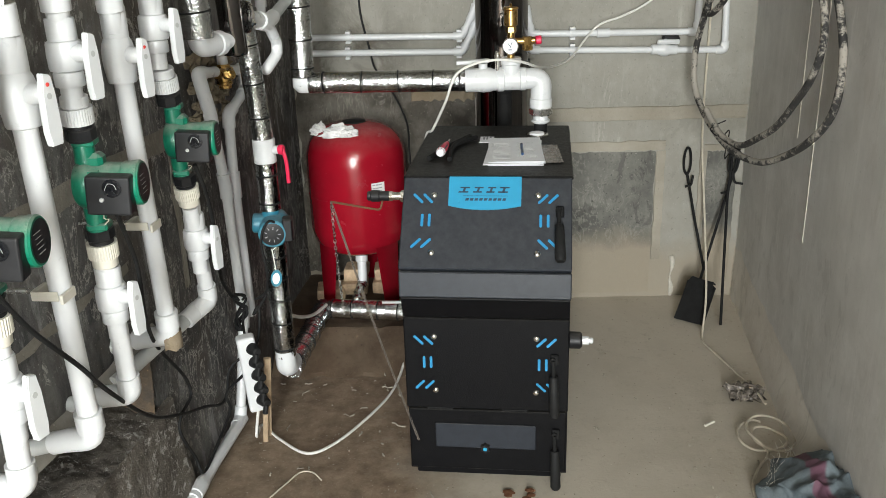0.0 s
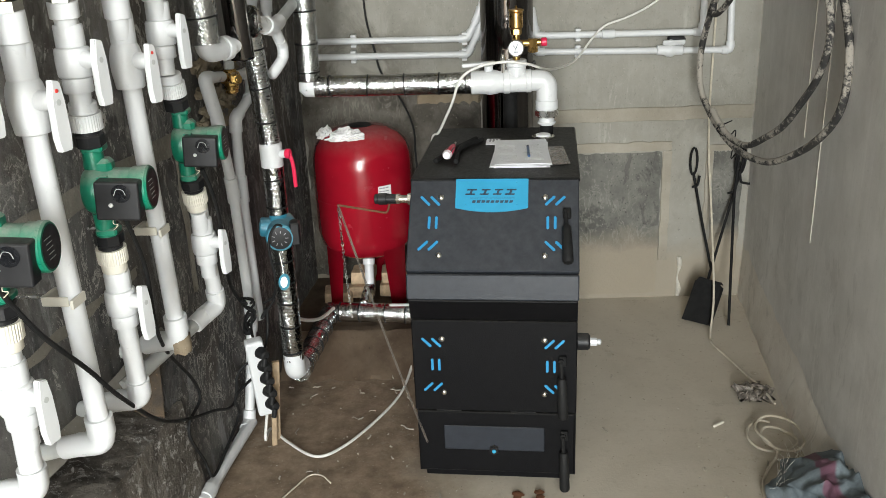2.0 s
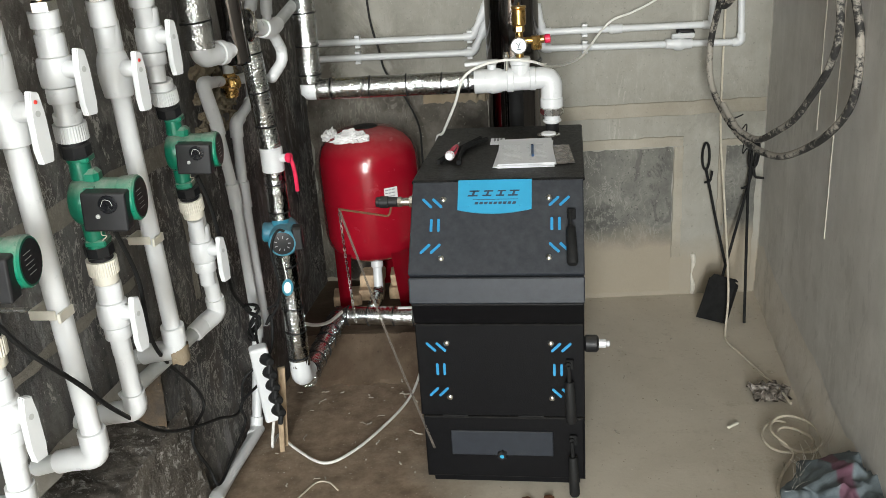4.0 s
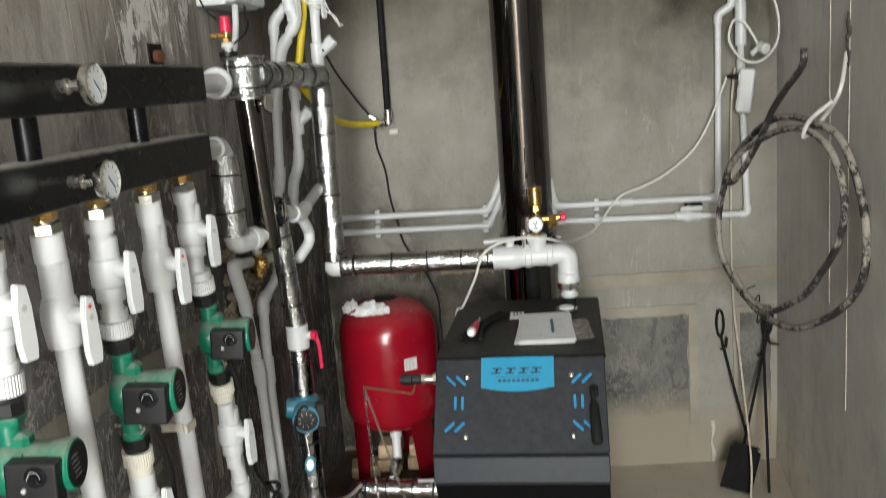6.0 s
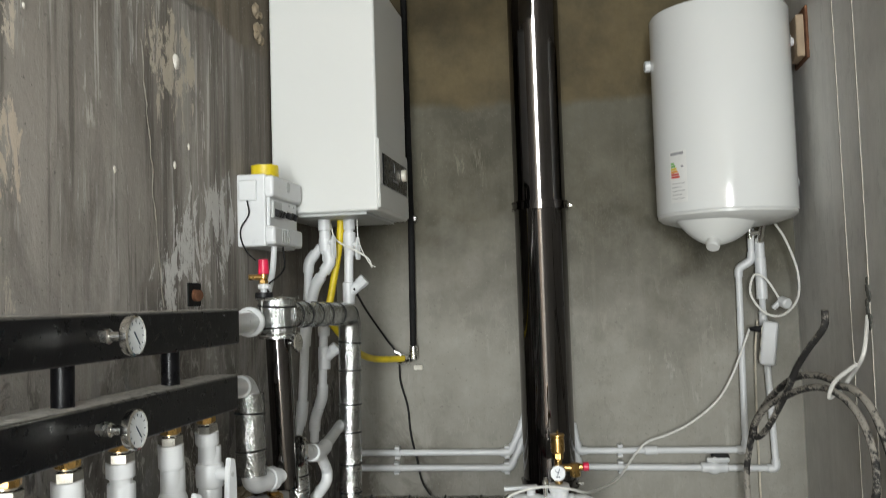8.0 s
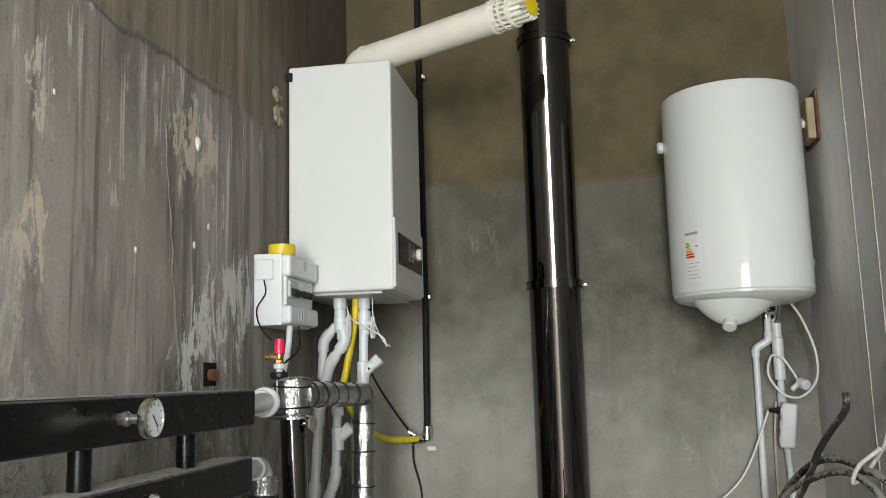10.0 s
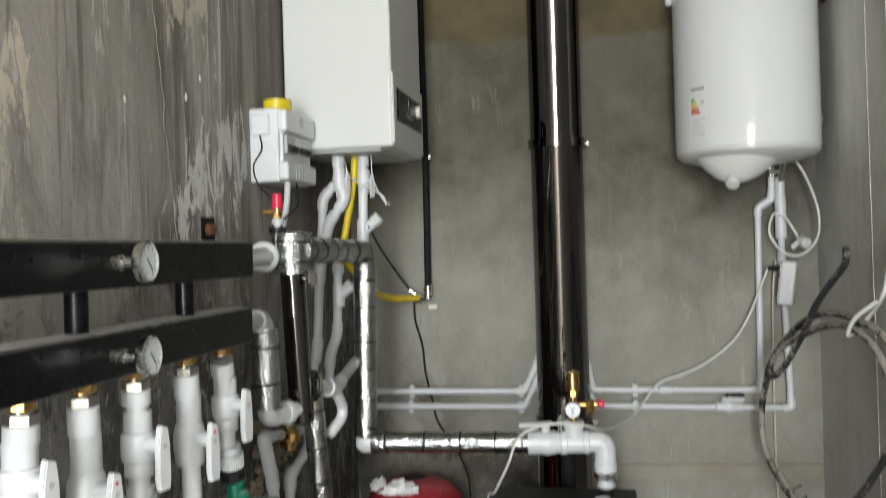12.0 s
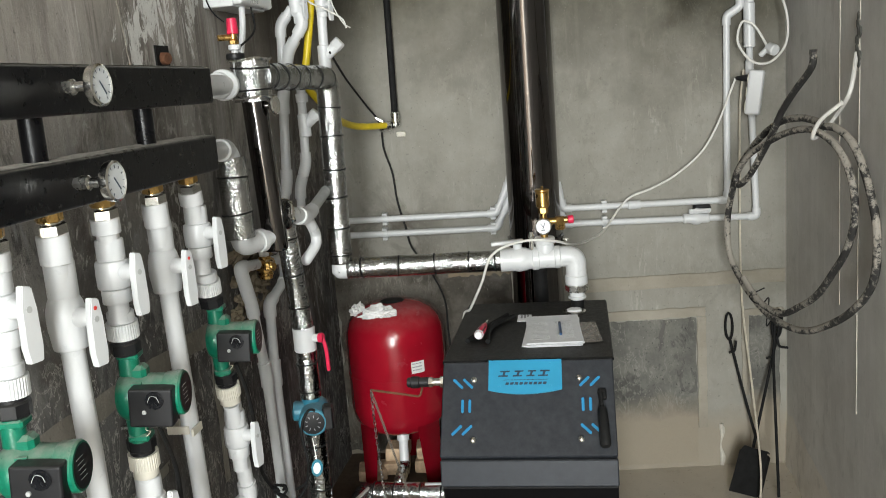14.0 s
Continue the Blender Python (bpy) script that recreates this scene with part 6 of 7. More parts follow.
# ---- gas boiler on the side wall ----
gb = thing("gas_boiler", S(-0.43, -0.557, 2.0), "white wall-hung gas boiler with a dark control panel", "gas boiler")
bm = B()
box(bm, SKEW @ pose(-0.436, -0.557, 2.385), (0.352, 0.446, 0.762), 0.010, 3)
part("case", bm, M_CASE, gb)
bm = B()
box(bm, SKEW @ pose(-0.45, -0.557, 2.001), (0.29, 0.40, 0.012), 0.002)
part("underside", bm, M_GREYPIPE, gb, "grey metal underside")
GX = -0.2595
bm = B()
box(bm, SKEW @ pose(GX, -0.557, 2.125), (0.010, 0.440, 0.225), 0.004)
cp = part("control_panel", bm, M_CASE, gb, "white lower front panel")
bm = B()
box(bm, SKEW @ pose(GX + 0.006, -0.555, 2.142), (0.006, 0.36, 0.105), 0.003)
scr = part("screen", bm, M_SCREEN, cp, "glossy black display")
bm = B()
rod(bm, S(GX + 0.008, -0.46, 2.155), S(GX + 0.026, -0.46, 2.155), 0.021, 20, 0.003)
part("knob", bm, M_CREAM, cp, "pale round knob")
bm = B()
box(bm, SKEW @ pose(GX + 0.0098, -0.56, 2.12), (0.001, 0.08, 0.006))
box(bm, SKEW @ pose(GX + 0.0098, -0.58, 2.165), (0.001, 0.006, 0.03))
part("print_bar", bm, M_PRINT, scr, "small pale marks")
bm = B()
box(bm, SKEW @ pose(GX + 0.004, -0.557, 2.09), (0.006, 0.42, 0.005), 0.001)
part("trim_line", bm, M_GREYPIPE, cp)
for z in (2.70, 2.02):
    bm = B()
    box(bm, SKEW @ pose(-0.611, -0.557, z), (0.014, 0.34, 0.04), 0.002)
    part("wall_bracket", bm, M_STEEL, gb)
bm = B()
box(bm, SKEW @ pose(-0.605, -0.783, 2.73), (0.02, 0.008, 0.03), 0.002)
part("latch", bm, M_BLACK, gb)
# wall cable rubble beside the boiler: a rough broken hole
bm = B()
for k in range(12):
    p = S(WL + 0.006, -0.87 + 0.03 * rs.uniform(-1, 1), 2.60 + 0.07 * rs.uniform(-1, 1))
    bmesh.ops.create_icosphere(bm, subdivisions=1, radius=0.012 + 0.010 * rs.random(), matrix=Matrix.Translation(p) @ Matrix.Diagonal((0.6, 0.8, 1.1, 1)))
single("broken_plaster", bm, M_STONE, "broken brown plaster beside the gas boiler", "plaster", kind="stuff", angle=20)

# breaker box with tape roll
bx = thing("breaker_box", S(-0.56, -0.925, 1.887), "white plastic breaker box on the side wall", "breaker box")
bm = B()
box(bm, SKEW @ pose(-0.574, -0.925, 1.992), (0.088, 0.26, 0.212), 0.006, 3)
part("case", bm, M_WHITE, bx)
bm = B()
box(bm, SKEW @ pose(-0.524, -0.925, 2.062), (0.036, 0.252, 0.065), 0.010, 3)
part("upper_cover", bm, M_WHITE, bx)
bm = B()
box(bm, SKEW @ pose(-0.522, -0.925, 1.918), (0.036, 0.252, 0.055), 0.010, 3)
part("lower_cover", bm, M_WHITE, bx)
bm = B()
box(bm, SKEW @ pose(-0.528, -0.925, 1.988), (0.014, 0.235, 0.085), 0.002)
part("breaker_panel", bm, M_WHITE, bx)
bm = B()
box(bm, SKEW @ pose(-0.519, -0.995, 1.995), (0.012, 0.07, 0.05), 0.002)
part("breaker_body", bm, M_GREYPIPE, bx, "grey breaker body")
for y in (-1.015, -0.995, -0.975, -0.905, -0.865):
    bm = B()
    box(bm, SKEW @ pose(-0.510, y, 1.985, 0, 25, 0), (0.022, 0.013, 0.020), 0.002)
    part("breaker_lever", bm, M_BLACK, bx, "black breaker lever")
for y in (-0.88, -0.84):
    bm = B()
    rod(bm, S(-0.520, y, 2.018), S(-0.518, y, 2.018), 0.004, 10)
    part("screw", bm, M_GREYPIPE, bx)
bm = B()
revolve(bm, SKEW @ pose(-0.506, -0.925, 2.07, 0, 90, 0), [(0.016, 0), (0.015, 0.002), (0, 0.003)], 18)
part("lock", bm, M_GREYPIPE, bx)
bm = B()
for k in range(5):
    box(bm, SKEW @ pose(-0.5035, -0.985 + 0.014 * k, 1.918), (0.002, 0.006, 0.04), 0.0)
part("vent", bm, M_GREYPIPE, bx, "grey vent slots")
bm = B()
box(bm, SKEW @ pose(-0.582, -1.058, 2.05), (0.056, 0.010, 0.062), 0.004)
part("side_socket", bm, M_WHITE, bx, "small square white cover")
bm = B()
tube(bm, curve_points([S(-0.582, -1.064, 2.02), S(-0.578, -1.063, 1.98), S(-0.603, -1.062, 1.94), S(-0.602, -1.062, 1.905), S(-0.585, -1.062, 1.87), S(-0.56, -1.06, 1.845)]), 0.0022, 6)
part("wire", bm, M_BLACK, bx, "thin dark wire")
bm = B()
tube(bm, curve_points([S(-0.53, -0.99, 1.887), S(-0.532, -1.0, 1.82), S(-0.54, -1.02, 1.75), S(-0.56, -1.03, 1.70)]), 0.009, 10)
single("conduit", bm, M_WHITE, "white cable conduit below the breaker box", "conduit")
bm = B()
tube(bm, curve_points([S(-0.51, -0.97, 1.887), S(-0.505, -0.98, 1.82), S(-0.52, -1.08, 1.77), S(-0.47, -1.2, 1.75)]), 0.003, 6)
single("cable", bm, M_RUBBER, "thin black cable from the breaker box", "cable")
tr = thing("tape_roll", S(-0.565, -0.97, 2.0985), "yellow roll of tape on the breaker box", "tape roll")
bm = B()
revolve(bm, SKEW @ pose(-0.562, -0.97, 2.0985), [(0.030, 0), (0.041, 0), (0.041, 0.034), (0.030, 0.034), (0.030, 0)], 32)
part("tape", bm, M_YELLOW, tr)
bm = B()
revolve(bm, SKEW @ pose(-0.562, -0.97, 2.0990), [(0.027, 0), (0.0299, 0), (0.0299, 0.033), (0.027, 0.033), (0.027, 0)], 32)
part("core", bm, M_BAND, tr, "card core")
rb = thing("pipe_end", S(-0.58, -1.36, 1.745), "rusty pipe end sticking out of a small hole", "pipe end")
bm = B()
rod(bm, S(WL - 0.01, -1.345, 1.748), S(WL + 0.022, -1.355, 1.745), 0.015, 14, 0.002)
part("stub", bm, M_RUST, rb)
bm = B()
box(bm, SKEW @ pose(WL + 0.001, -1.345, 1.748), (0.006, 0.07, 0.06))
part("hole", bm, M_IRON, rb, "dark hole edge")

# ---- water heater ----
WX, WY, WRAD = 0.863, 3.065, 0.245
wh = thing("water_heater", V(WX, WY, 1.9), "white enamelled electric storage water heater on the back wall", "water heater")
bm = B()
revolve(bm, pose(WX, WY, 0), [(WRAD - 0.008, 1.985), (WRAD, 1.995), (WRAD, 2.705), (WRAD - 0.006, 2.715), (WRAD - 0.03, 2.725), (WRAD - 0.14, 2.745), (0, 2.75)], 72)
part("tank", bm, M_ENAMEL, wh)
bm = B()
revolve(bm, pose(WX, WY, 0), [(0.12, 1.945), (0.17, 1.952), (0.225, 1.968), (WRAD - 0.004, 1.982), (WRAD - 0.004, 1.99)], 72)
part("bottom_cover", bm, M_CASE, wh, "white plastic bottom cover")
bm = B()
def hump(u, v):
    a = 2 * math.pi * u
    r = 0.125 * v
    k = (1 - v * v) * 0.090 + 0.012
    return V(WX - 0.055 + r * math.cos(a) * 1.15 - 0.02 * (1 - v), WY - 0.10 + r * math.sin(a) * 0.8 - 0.03 * (1 - v), 1.975 - k)


grid(bm, hump, 36, 10)
part("element_cover", bm, M_CASE, wh, "white domed cover")
bm = B()
rod(bm, V(WX - 0.085, WY - 0.155, 1.888), V(WX - 0.095, WY - 0.175, 1.864), 0.023, 20, 0.004)
kn = part("thermostat_knob", bm, M_CASE, wh, "white thermostat knob")
for s, z in ((-1, 2.55), (1, 2.60), (1, 2.10)):
    bm = B()
    rod(bm, V(WX + s * (WRAD - 0.004), WY + 0.03, z), V(WX + s * (WRAD + 0.020), WY + 0.03, z), 0.021, 20, 0.004)
    part("side_knob", bm, M_WHITE, wh, "round white side plug")
bm = B()
box(bm, pose(WX, 3.322, 2.5), (0.2, 0.03, 0.08), 0.003)
box(bm, pose(WX, 3.322, 2.15), (0.2, 0.03, 0.05), 0.003)
part("wall_bracket", bm, M_STEEL, wh)


def on_heater(bm, a0, a1, z0, z1, d, n=6):
    """A piece of the tank's skin between two angles from straight ahead, d proud of it."""
    for i in range(n):
        b0, b1 = radians(a0 + (a1 - a0) * i / n), radians(a0 + (a1 - a0) * (i + 1) / n)
        q = [V(WX + (WRAD + d) * math.sin(b), WY - (WRAD + d) * math.cos(b), z) for b, z in ((b0, z0), (b1, z0), (b1, z1), (b0, z1))]
        bm.faces.new([bm.verts.new(p) for p in q])
    bmesh.ops.remove_doubles(bm, verts=bm.verts[:], dist=0.0001)


bm = B()
on_heater(bm, -61, -43.5, 2.025, 2.205, 0.001)
st = part("energy_label", bm, M_STICK, wh, "paper energy rating label")
for k, (mt, w) in enumerate(((M_LIME, 4.0), (M_LIME, 5.0), (M_YELLOW, 6.2), (M_ORANGE, 7.2), (M_CRIM, 8.2), (M_CRIM, 9.2))):
    bm = B()
    on_heater(bm, -59.5, -59.5 + w, 2.158 - 0.0095 * k, 2.165 - 0.0095 * k, 0.002, 2)
    part("rating_bar", bm, mt, st)
for k in range(5):
    bm = B()
    on_heater(bm, -59, -46 - 3 * (k % 2), 2.09 - 0.013 * k, 2.092 - 0.013 * k, 0.002, 3)
    part("print_bar", bm, M_PRINT, st)
bm = B()
on_heater(bm, -59.5, -46, 2.19, 2.2, 0.002, 3)
part("print_bar", bm, M_PRINT, st)
bm = B()
on_heater(bm, -49, -46.5, 2.145, 2.152, 0.002, 2)
part("print_bar", bm, M_PRINT, st)

# pipes of the water heater and along the back wall
PY = 3.30
white_pipe([V(0.125, 3.325, 1.30), V(0.095, 3.32, 1.20), V(0.05, PY, 1.117), V(-0.56, PY, 1.125)], 0.0125, "white plastic pipe along the back wall", 0.02)
white_pipe([V(0.125, 3.328, 1.24), V(0.095, 3.325, 1.14), V(0.05, PY, 1.058), V(-0.56, PY, 1.066)], 0.0125, "white plastic pipe along the back wall", 0.02)
ob = white_pipe([V(0.30, 3.325, 1.22), V(0.315, PY, 1.118), V(0.945, PY, 1.111), V(0.952, PY, 1.80), V(1.0, PY - 0.01, 1.83), V(1.0, PY - 0.02, 1.95)], 0.0125, "white plastic pipe from the water heater along the back wall")
collar(ob, V(0.59, PY, 1.115), V(1, 0, 0), 0.017, 0.05)
ob = white_pipe([V(0.30, 3.325, 1.15), V(0.315, PY, 1.057), V(1.055, PY, 1.040), V(1.035, PY, 1.60), V(1.03, PY - 0.02, 1.72)], 0.0125, "white plastic cold pipe to the water heater")
collar(ob, V(1.03, PY - 0.02, 1.76), V(0, 0, 1), 0.021, 0.16)
collar(ob, V(1.03, PY - 0.02, 1.85), V(0, 0, 1), 0.018, 0.10)
sf = thing("safety_valve", V(1.03, PY - 0.02, 1.93), "nickel safety valve under the water heater", "valve")
bm = B()
rod(bm, V(1.03, PY - 0.03, 1.90), V(1.03, PY - 0.10, 1.985), 0.012, 14, 0.002)
rod(bm, V(1.035, PY - 0.05, 1.935), V(0.985, PY - 0.05, 1.93), 0.010, 12, 0.002)
rod(bm, V(0.988, PY - 0.05, 1.91), V(0.988, PY - 0.05, 1.95), 0.008, 12, 0.002)
rod(bm, V(1.03, PY - 0.025, 1.893), V(1.03, PY - 0.025, 1.912), 0.017, 6, 0.002)
part("body", bm, M_NICKEL, sf)
for x, z in ((-0.388, 1.124), (-0.392, 1.064), (0.040, 1.119), (0.038, 1.059), (0.473, 1.117), (0.473, 1.055)):
    cl = thing("pipe_clip", V(x, 3.325, z), "small white plastic pipe clip on the back wall", "clip", "wall pipe clips")
    bm = B()
    box(bm, pose(x, 3.315, z), (0.018, 0.03, 0.03), 0.003)
    part("foot", bm, M_WHITE, cl)
    bm = B()
    ring(bm, V(x, PY, z), V(1, 0, 0), 0.0165, 0.018, 20, 0.004)
    for dz in (-0.019, 0.019):
        box(bm, pose(x, 3.300, z + dz), (0.02, 0.034, 0.009), 0.0015)
    part("loop", bm, M_WHITE, cl)
wv = thing("wall_valve", V(0.83, PY, 1.05), "white plastic valve with a dark lever on the wall pipe", "valve")
bm = B()
mm, h = frame_of(V(0.775, PY, 1.048), V(0.875, PY, 1.045))
revolve(bm, mm, [(0.016, 0), (0.019, 0.003), (0.019, 0.028), (0.025, 0.04), (0.026, 0.05), (0.025, 0.06), (0.019, 0.072), (0.019, 0.097), (0.016, 0.1)], 22)
rod(bm, V(0.825, PY, 1.06), V(0.825, PY - 0.02, 1.082), 0.010, 12)
box(bm, pose(0.835, PY - 0.025, 1.078, 30, 0, 0), (0.085, 0.012, 0.02), 0.004)
part("body", bm, M_WHITE, wv)
bm = B()
box(bm, pose(0.85, PY + 0.005, 1.088, 0, 8, 0), (0.07, 0.02, 0.026), 0.009)
part("lever", bm, M_BLACK, wv, "black lever")

# extension socket and plugs beside the heater pipes
es = thing("extension_socket", V(1.03, 3.24, 1.5), "white triple extension socket hanging by its cable", "extension socket")
bm = B()
ms = Matrix.Translation((1.035, 3.235, 1.515)) @ pose(0, 0, 0, 0, 7, -20)
box(bm, ms, (0.056, 0.045, 0.165), 0.010, 3)
part("body", bm, M_WHITE, es)
for k in range(3):
    bm = B()
    revolve(bm, ms @ pose(-0.028, 0, 0.05 - 0.05 * k, 0, -90, 0), [(0.019, -0.002), (0.019, 0.002), (0.016, 0.002), (0.016, -0.001), (0, -0.001)], 20)
    part("socket", bm, M_CREAM, es)
bm = B()
rod(bm, ms @ Vector((-0.028, 0, 0.05)), ms @ Vector((-0.075, -0.004, 0.047)), 0.014, 14, 0.004, 0.007)
single("plug", bm, M_BLACK, "black plug in the extension socket", "plug")
CORD = [ms @ Vector((-0.073, -0.004, 0.047)), V(0.945, 3.265, 1.50), V(0.902, 3.28, 1.39), V(0.844, 3.285, 1.299), V(0.745, 3.285, 1.22), V(0.654, 3.285, 1.176), V(0.575, 3.28, 1.15), V(0.525, 3.26, 1.108), V(0.45, 3.15, 1.046), V(0.37, 2.95, 1.05), V(0.30, 2.72, 1.085), V(0.24, 2.61, 1.12), V(0.16, 2.60, 1.13), V(0.08, 2.60, 1.115), V(0.03, 2.60, 1.08), V(0.0, 2.62, 1.0), V(-0.045, 2.68, 0.90), V(-0.075, 2.72, 0.84), V(-0.085, 2.75, 0.5), V(-0.10, 2.72, 0.2)]
bm = B()
tube(bm, curve_points(CORD, 8), 0.0042, 8)
single("cable", bm, M_CABLE, "white cable looping from the socket across to the boiler", "cable")
bm = B()
tube(bm, curve_points([V(1.06, 3.2, 1.975), V(1.10, 3.19, 1.90), V(1.135, 3.18, 1.78), V(1.13, 3.18, 1.68), V(1.08, 3.2, 1.62), V(1.02, 3.22, 1.63), V(0.975, 3.23, 1.70), V(0.99, 3.23, 1.77), V(1.03, 3.23, 1.76), V(1.06, 3.22, 1.71), V(1.072, 3.21, 1.68)], 8), 0.0045, 8)
single("cable", bm, M_CABLE, "white heater cable coiled beside its plug", "cable")
pg = thing("plug", V(1.08, 3.19, 1.655), "white round mains plug hanging free", "plug")
bm = B()
rod(bm, V(1.075, 3.20, 1.672), V(1.09, 3.165, 1.66), 0.020, 18, 0.004)
rod(bm, V(1.07, 3.19, 1.67), V(1.045, 3.20, 1.645), 0.010, 12, 0.003)
part("body", bm, M_WHITE, pg)
bm = B()
tube(bm, curve_points([V(1.005, 3.27, 1.60), V(0.998, 3.30, 1.45), V(0.995, 3.31, 1.1), V(1.0, 3.315, 0.7), V(1.012, 3.24, 0.40), V(0.988, 3.04, 0.14), V(0.955, 2.93, 0.02), V(0.945, 2.86, 0.012), V(0.965, 2.77, 0.012), V(0.995, 2.64, 0.012), V(1.02, 2.50, 0.02), V(1.03, 2.40, 0.02)], 10), 0.0042, 8)
single("cable", bm, M_TWINE, "long dusty white cable running down the wall onto the floor", "cable")
bm = B()
pts = []
for i in range(46):
    a = 1.2 + i * 0.33
    pts.append(V(0.962 + (0.060 + 0.018 * math.sin(i * 0.21)) * math.cos(a) + 0.0012 * i * 0.4, 2.205 + (0.078 + 0.028 * math.cos(i * 0.17)) * math.sin(a), 0.012 + 0.0045 * abs(math.sin(i * 0.37)) + 0.0004 * i))
pts += [V(0.95, 2.12, 0.02), V(0.90, 2.05, 0.012), V(0.86, 1.97, 0.012), V(0.85, 1.9, 0.012)]
tube(bm, curve_points(pts, 3), 0.0042, 8)
single("cable", bm, M_TWINE, "coil of dusty white cable on the floor", "cable")

# niche with timber and plug in the right wall
nc = thing("timber_block", S(WR - 0.02, -0.2, 2.6), "pinkish timber block set in a hole of the wall", "timber")
bm = B()
box(bm, SKEW @ pose(WR - 0.012, -0.20, 2.605), (0.045, 0.12, 0.15), 0.004)
part("block", bm, M_PINK, nc)
bm = B()
box(bm, SKEW @ pose(WR - 0.003, -0.19, 2.61), (0.012, 0.19, 0.185), 0.002)
part("hole_edge", bm, M_RUST, nc, "dark edge of the hole")
ws = thing("wire_bundle", S(WR - 0.06, -0.22, 2.62), "taped white cable ends at the timber block", "wires")
for k in range(4):
    bm = B()
    rod(bm, S(WR - 0.03, -0.20 + 0.008 * k, 2.60), S(WR - 0.075, -0.235 + 0.022 * k, 2.575 + 0.028 * k), 0.013, 10, 0.004)
    part("cable_end", bm, M_PAPER, ws)

# ---- black hose coil across the corner ----
HA, HB = SKEW @ Vector((1.12, -0.85, 0)), SKEW @ Vector((0.92, -0.15, 0))
hu = (HB - HA).normalized()


def hose_point(s, z, off=0.0):
    return HA + hu * s + V(0, 0, z) + Vector((-hu.y, hu.x, 0)) * off


hose = thing("hose", hose_point(0.1, 1.44), "coil of black rubber hose mottled with cement, hanging in the corner", "hose")
OUT = [(0.12, 1.44), (0.24, 1.45), (0.37, 1.43), (0.52, 1.36), (0.65, 1.26), (0.70, 1.18), (0.745, 1.06), (0.73, 0.94), (0.64, 0.86), (0.51, 0.80), (0.38, 0.775), (0.22, 0.785), (0.08, 0.84), (-0.05, 0.92), (-0.14, 1.02), (-0.155, 1.15), (-0.12, 1.27), (-0.05, 1.38), (0.03, 1.425), (0.12, 1.43)]
bm = B()
tube(bm, curve_points([hose_point(s, z, 0.004 * i / 20) for i, (s, z) in enumerate(OUT)], 8), 0.0112, 12)
part("loop", bm, M_HOSE, hose)
INN = [(0.57, 0.885), (0.51, 0.85), (0.43, 0.82), (0.31, 0.82), (0.20, 0.87), (0.10, 0.93), (0.02, 1.01), (-0.055, 1.10), (-0.09, 1.20), (-0.07, 1.30), (0.0, 1.38), (0.12, 1.42), (0.25, 1.41), (0.39, 1.37), (0.52, 1.32), (0.61, 1.25), (0.60, 1.21), (0.52, 1.25), (0.43, 1.33), (0.36, 1.40), (0.30, 1.47), (0.22, 1.535), (0.13, 1.60), (0.12, 1.65)]
bm = B()
tube(bm, curve_points([hose_point(s, z, 0.026) for s, z in INN], 8), 0.0106, 12)
part("loop", bm, M_HOSE, hose)
bm = B()
tube(bm, curve_points([S(WR - 0.005, -0.78, 1.63), hose_point(-0.02, 1.53, 0.0), hose_point(0.08, 1.46, -0.02), hose_point(0.12, 1.41, 0.0), hose_point(0.10, 1.40, 0.04), hose_point(0.06, 1.45, 0.04), hose_point(0.0, 1.50, 0.01)], 8), 0.006, 8)
part("hanging_cord", bm, M_CABLE, hose, "white cord tied to the wall")
bm = B()
tube(bm, curve_points([hose_point(0.50, 0.86, -0.015), hose_point(0.52, 0.83, 0.03), hose_point(0.50, 0.80, 0.0), hose_point(0.47, 0.83, -0.015), hose_point(0.46, 0.74, 0.0), hose_point(0.43, 0.76, 0.0)], 6), 0.0022, 6)
part("wire_tie", bm, M_IRON, hose)
bm = B()
for k in range(7):
    p = S(WR - 0.002, -0.79 + 0.012 * rs.uniform(-1, 1), 1.60 + 0.022 * k)
    bmesh.ops.create_icosphere(bm, subdivisions=1, radius=0.010 + 0.010 * rs.random(), matrix=Matrix.Translation(p) @ Matrix.Diagonal((0.4, 1, 1.2, 1)))
single("broken_plaster", bm, M_PATCH, "small broken hole in the plaster", "plaster", kind="stuff", angle=20)

# ---- expansion tank ----
TX, TY, TR = -0.362, 3.10, 0.187
tk = thing("expansion_tank", V(TX, TY, 0.125), "red steel expansion tank on three legs", "expansion tank")
bm = B()
prof = [(0.05, 0.325), (0.10, 0.335), (0.15, 0.36), (0.178, 0.395), (TR, 0.44), (TR, 0.70), (0.184, 0.735), (0.17, 0.775), (0.14, 0.808), (0.10, 0.828), (0.05, 0.838), (0.034, 0.838), (0.032, 0.82), (0.0, 0.82)]
revolve(bm, pose(TX, TY, 0), prof, 56)
part("shell", bm, M_RED, tk)
bm = B()
ring(bm, V(TX, TY, 0.57), V(0, 0, 1), TR + 0.0015, 0.012, 56, 0.004)
part("seam", bm, M_RED, tk)
# black disc that stands in for the dark inside of the top opening
bm = B()
revolve(bm, pose(TX, TY, 0.8385), [(0.046, 0), (0.046, 0.001), (0.044, 0.002), (0, 0.002)], 24)
part("hole_disc", bm, M_RUBBER, tk, "dark disc in place of the shaded opening")
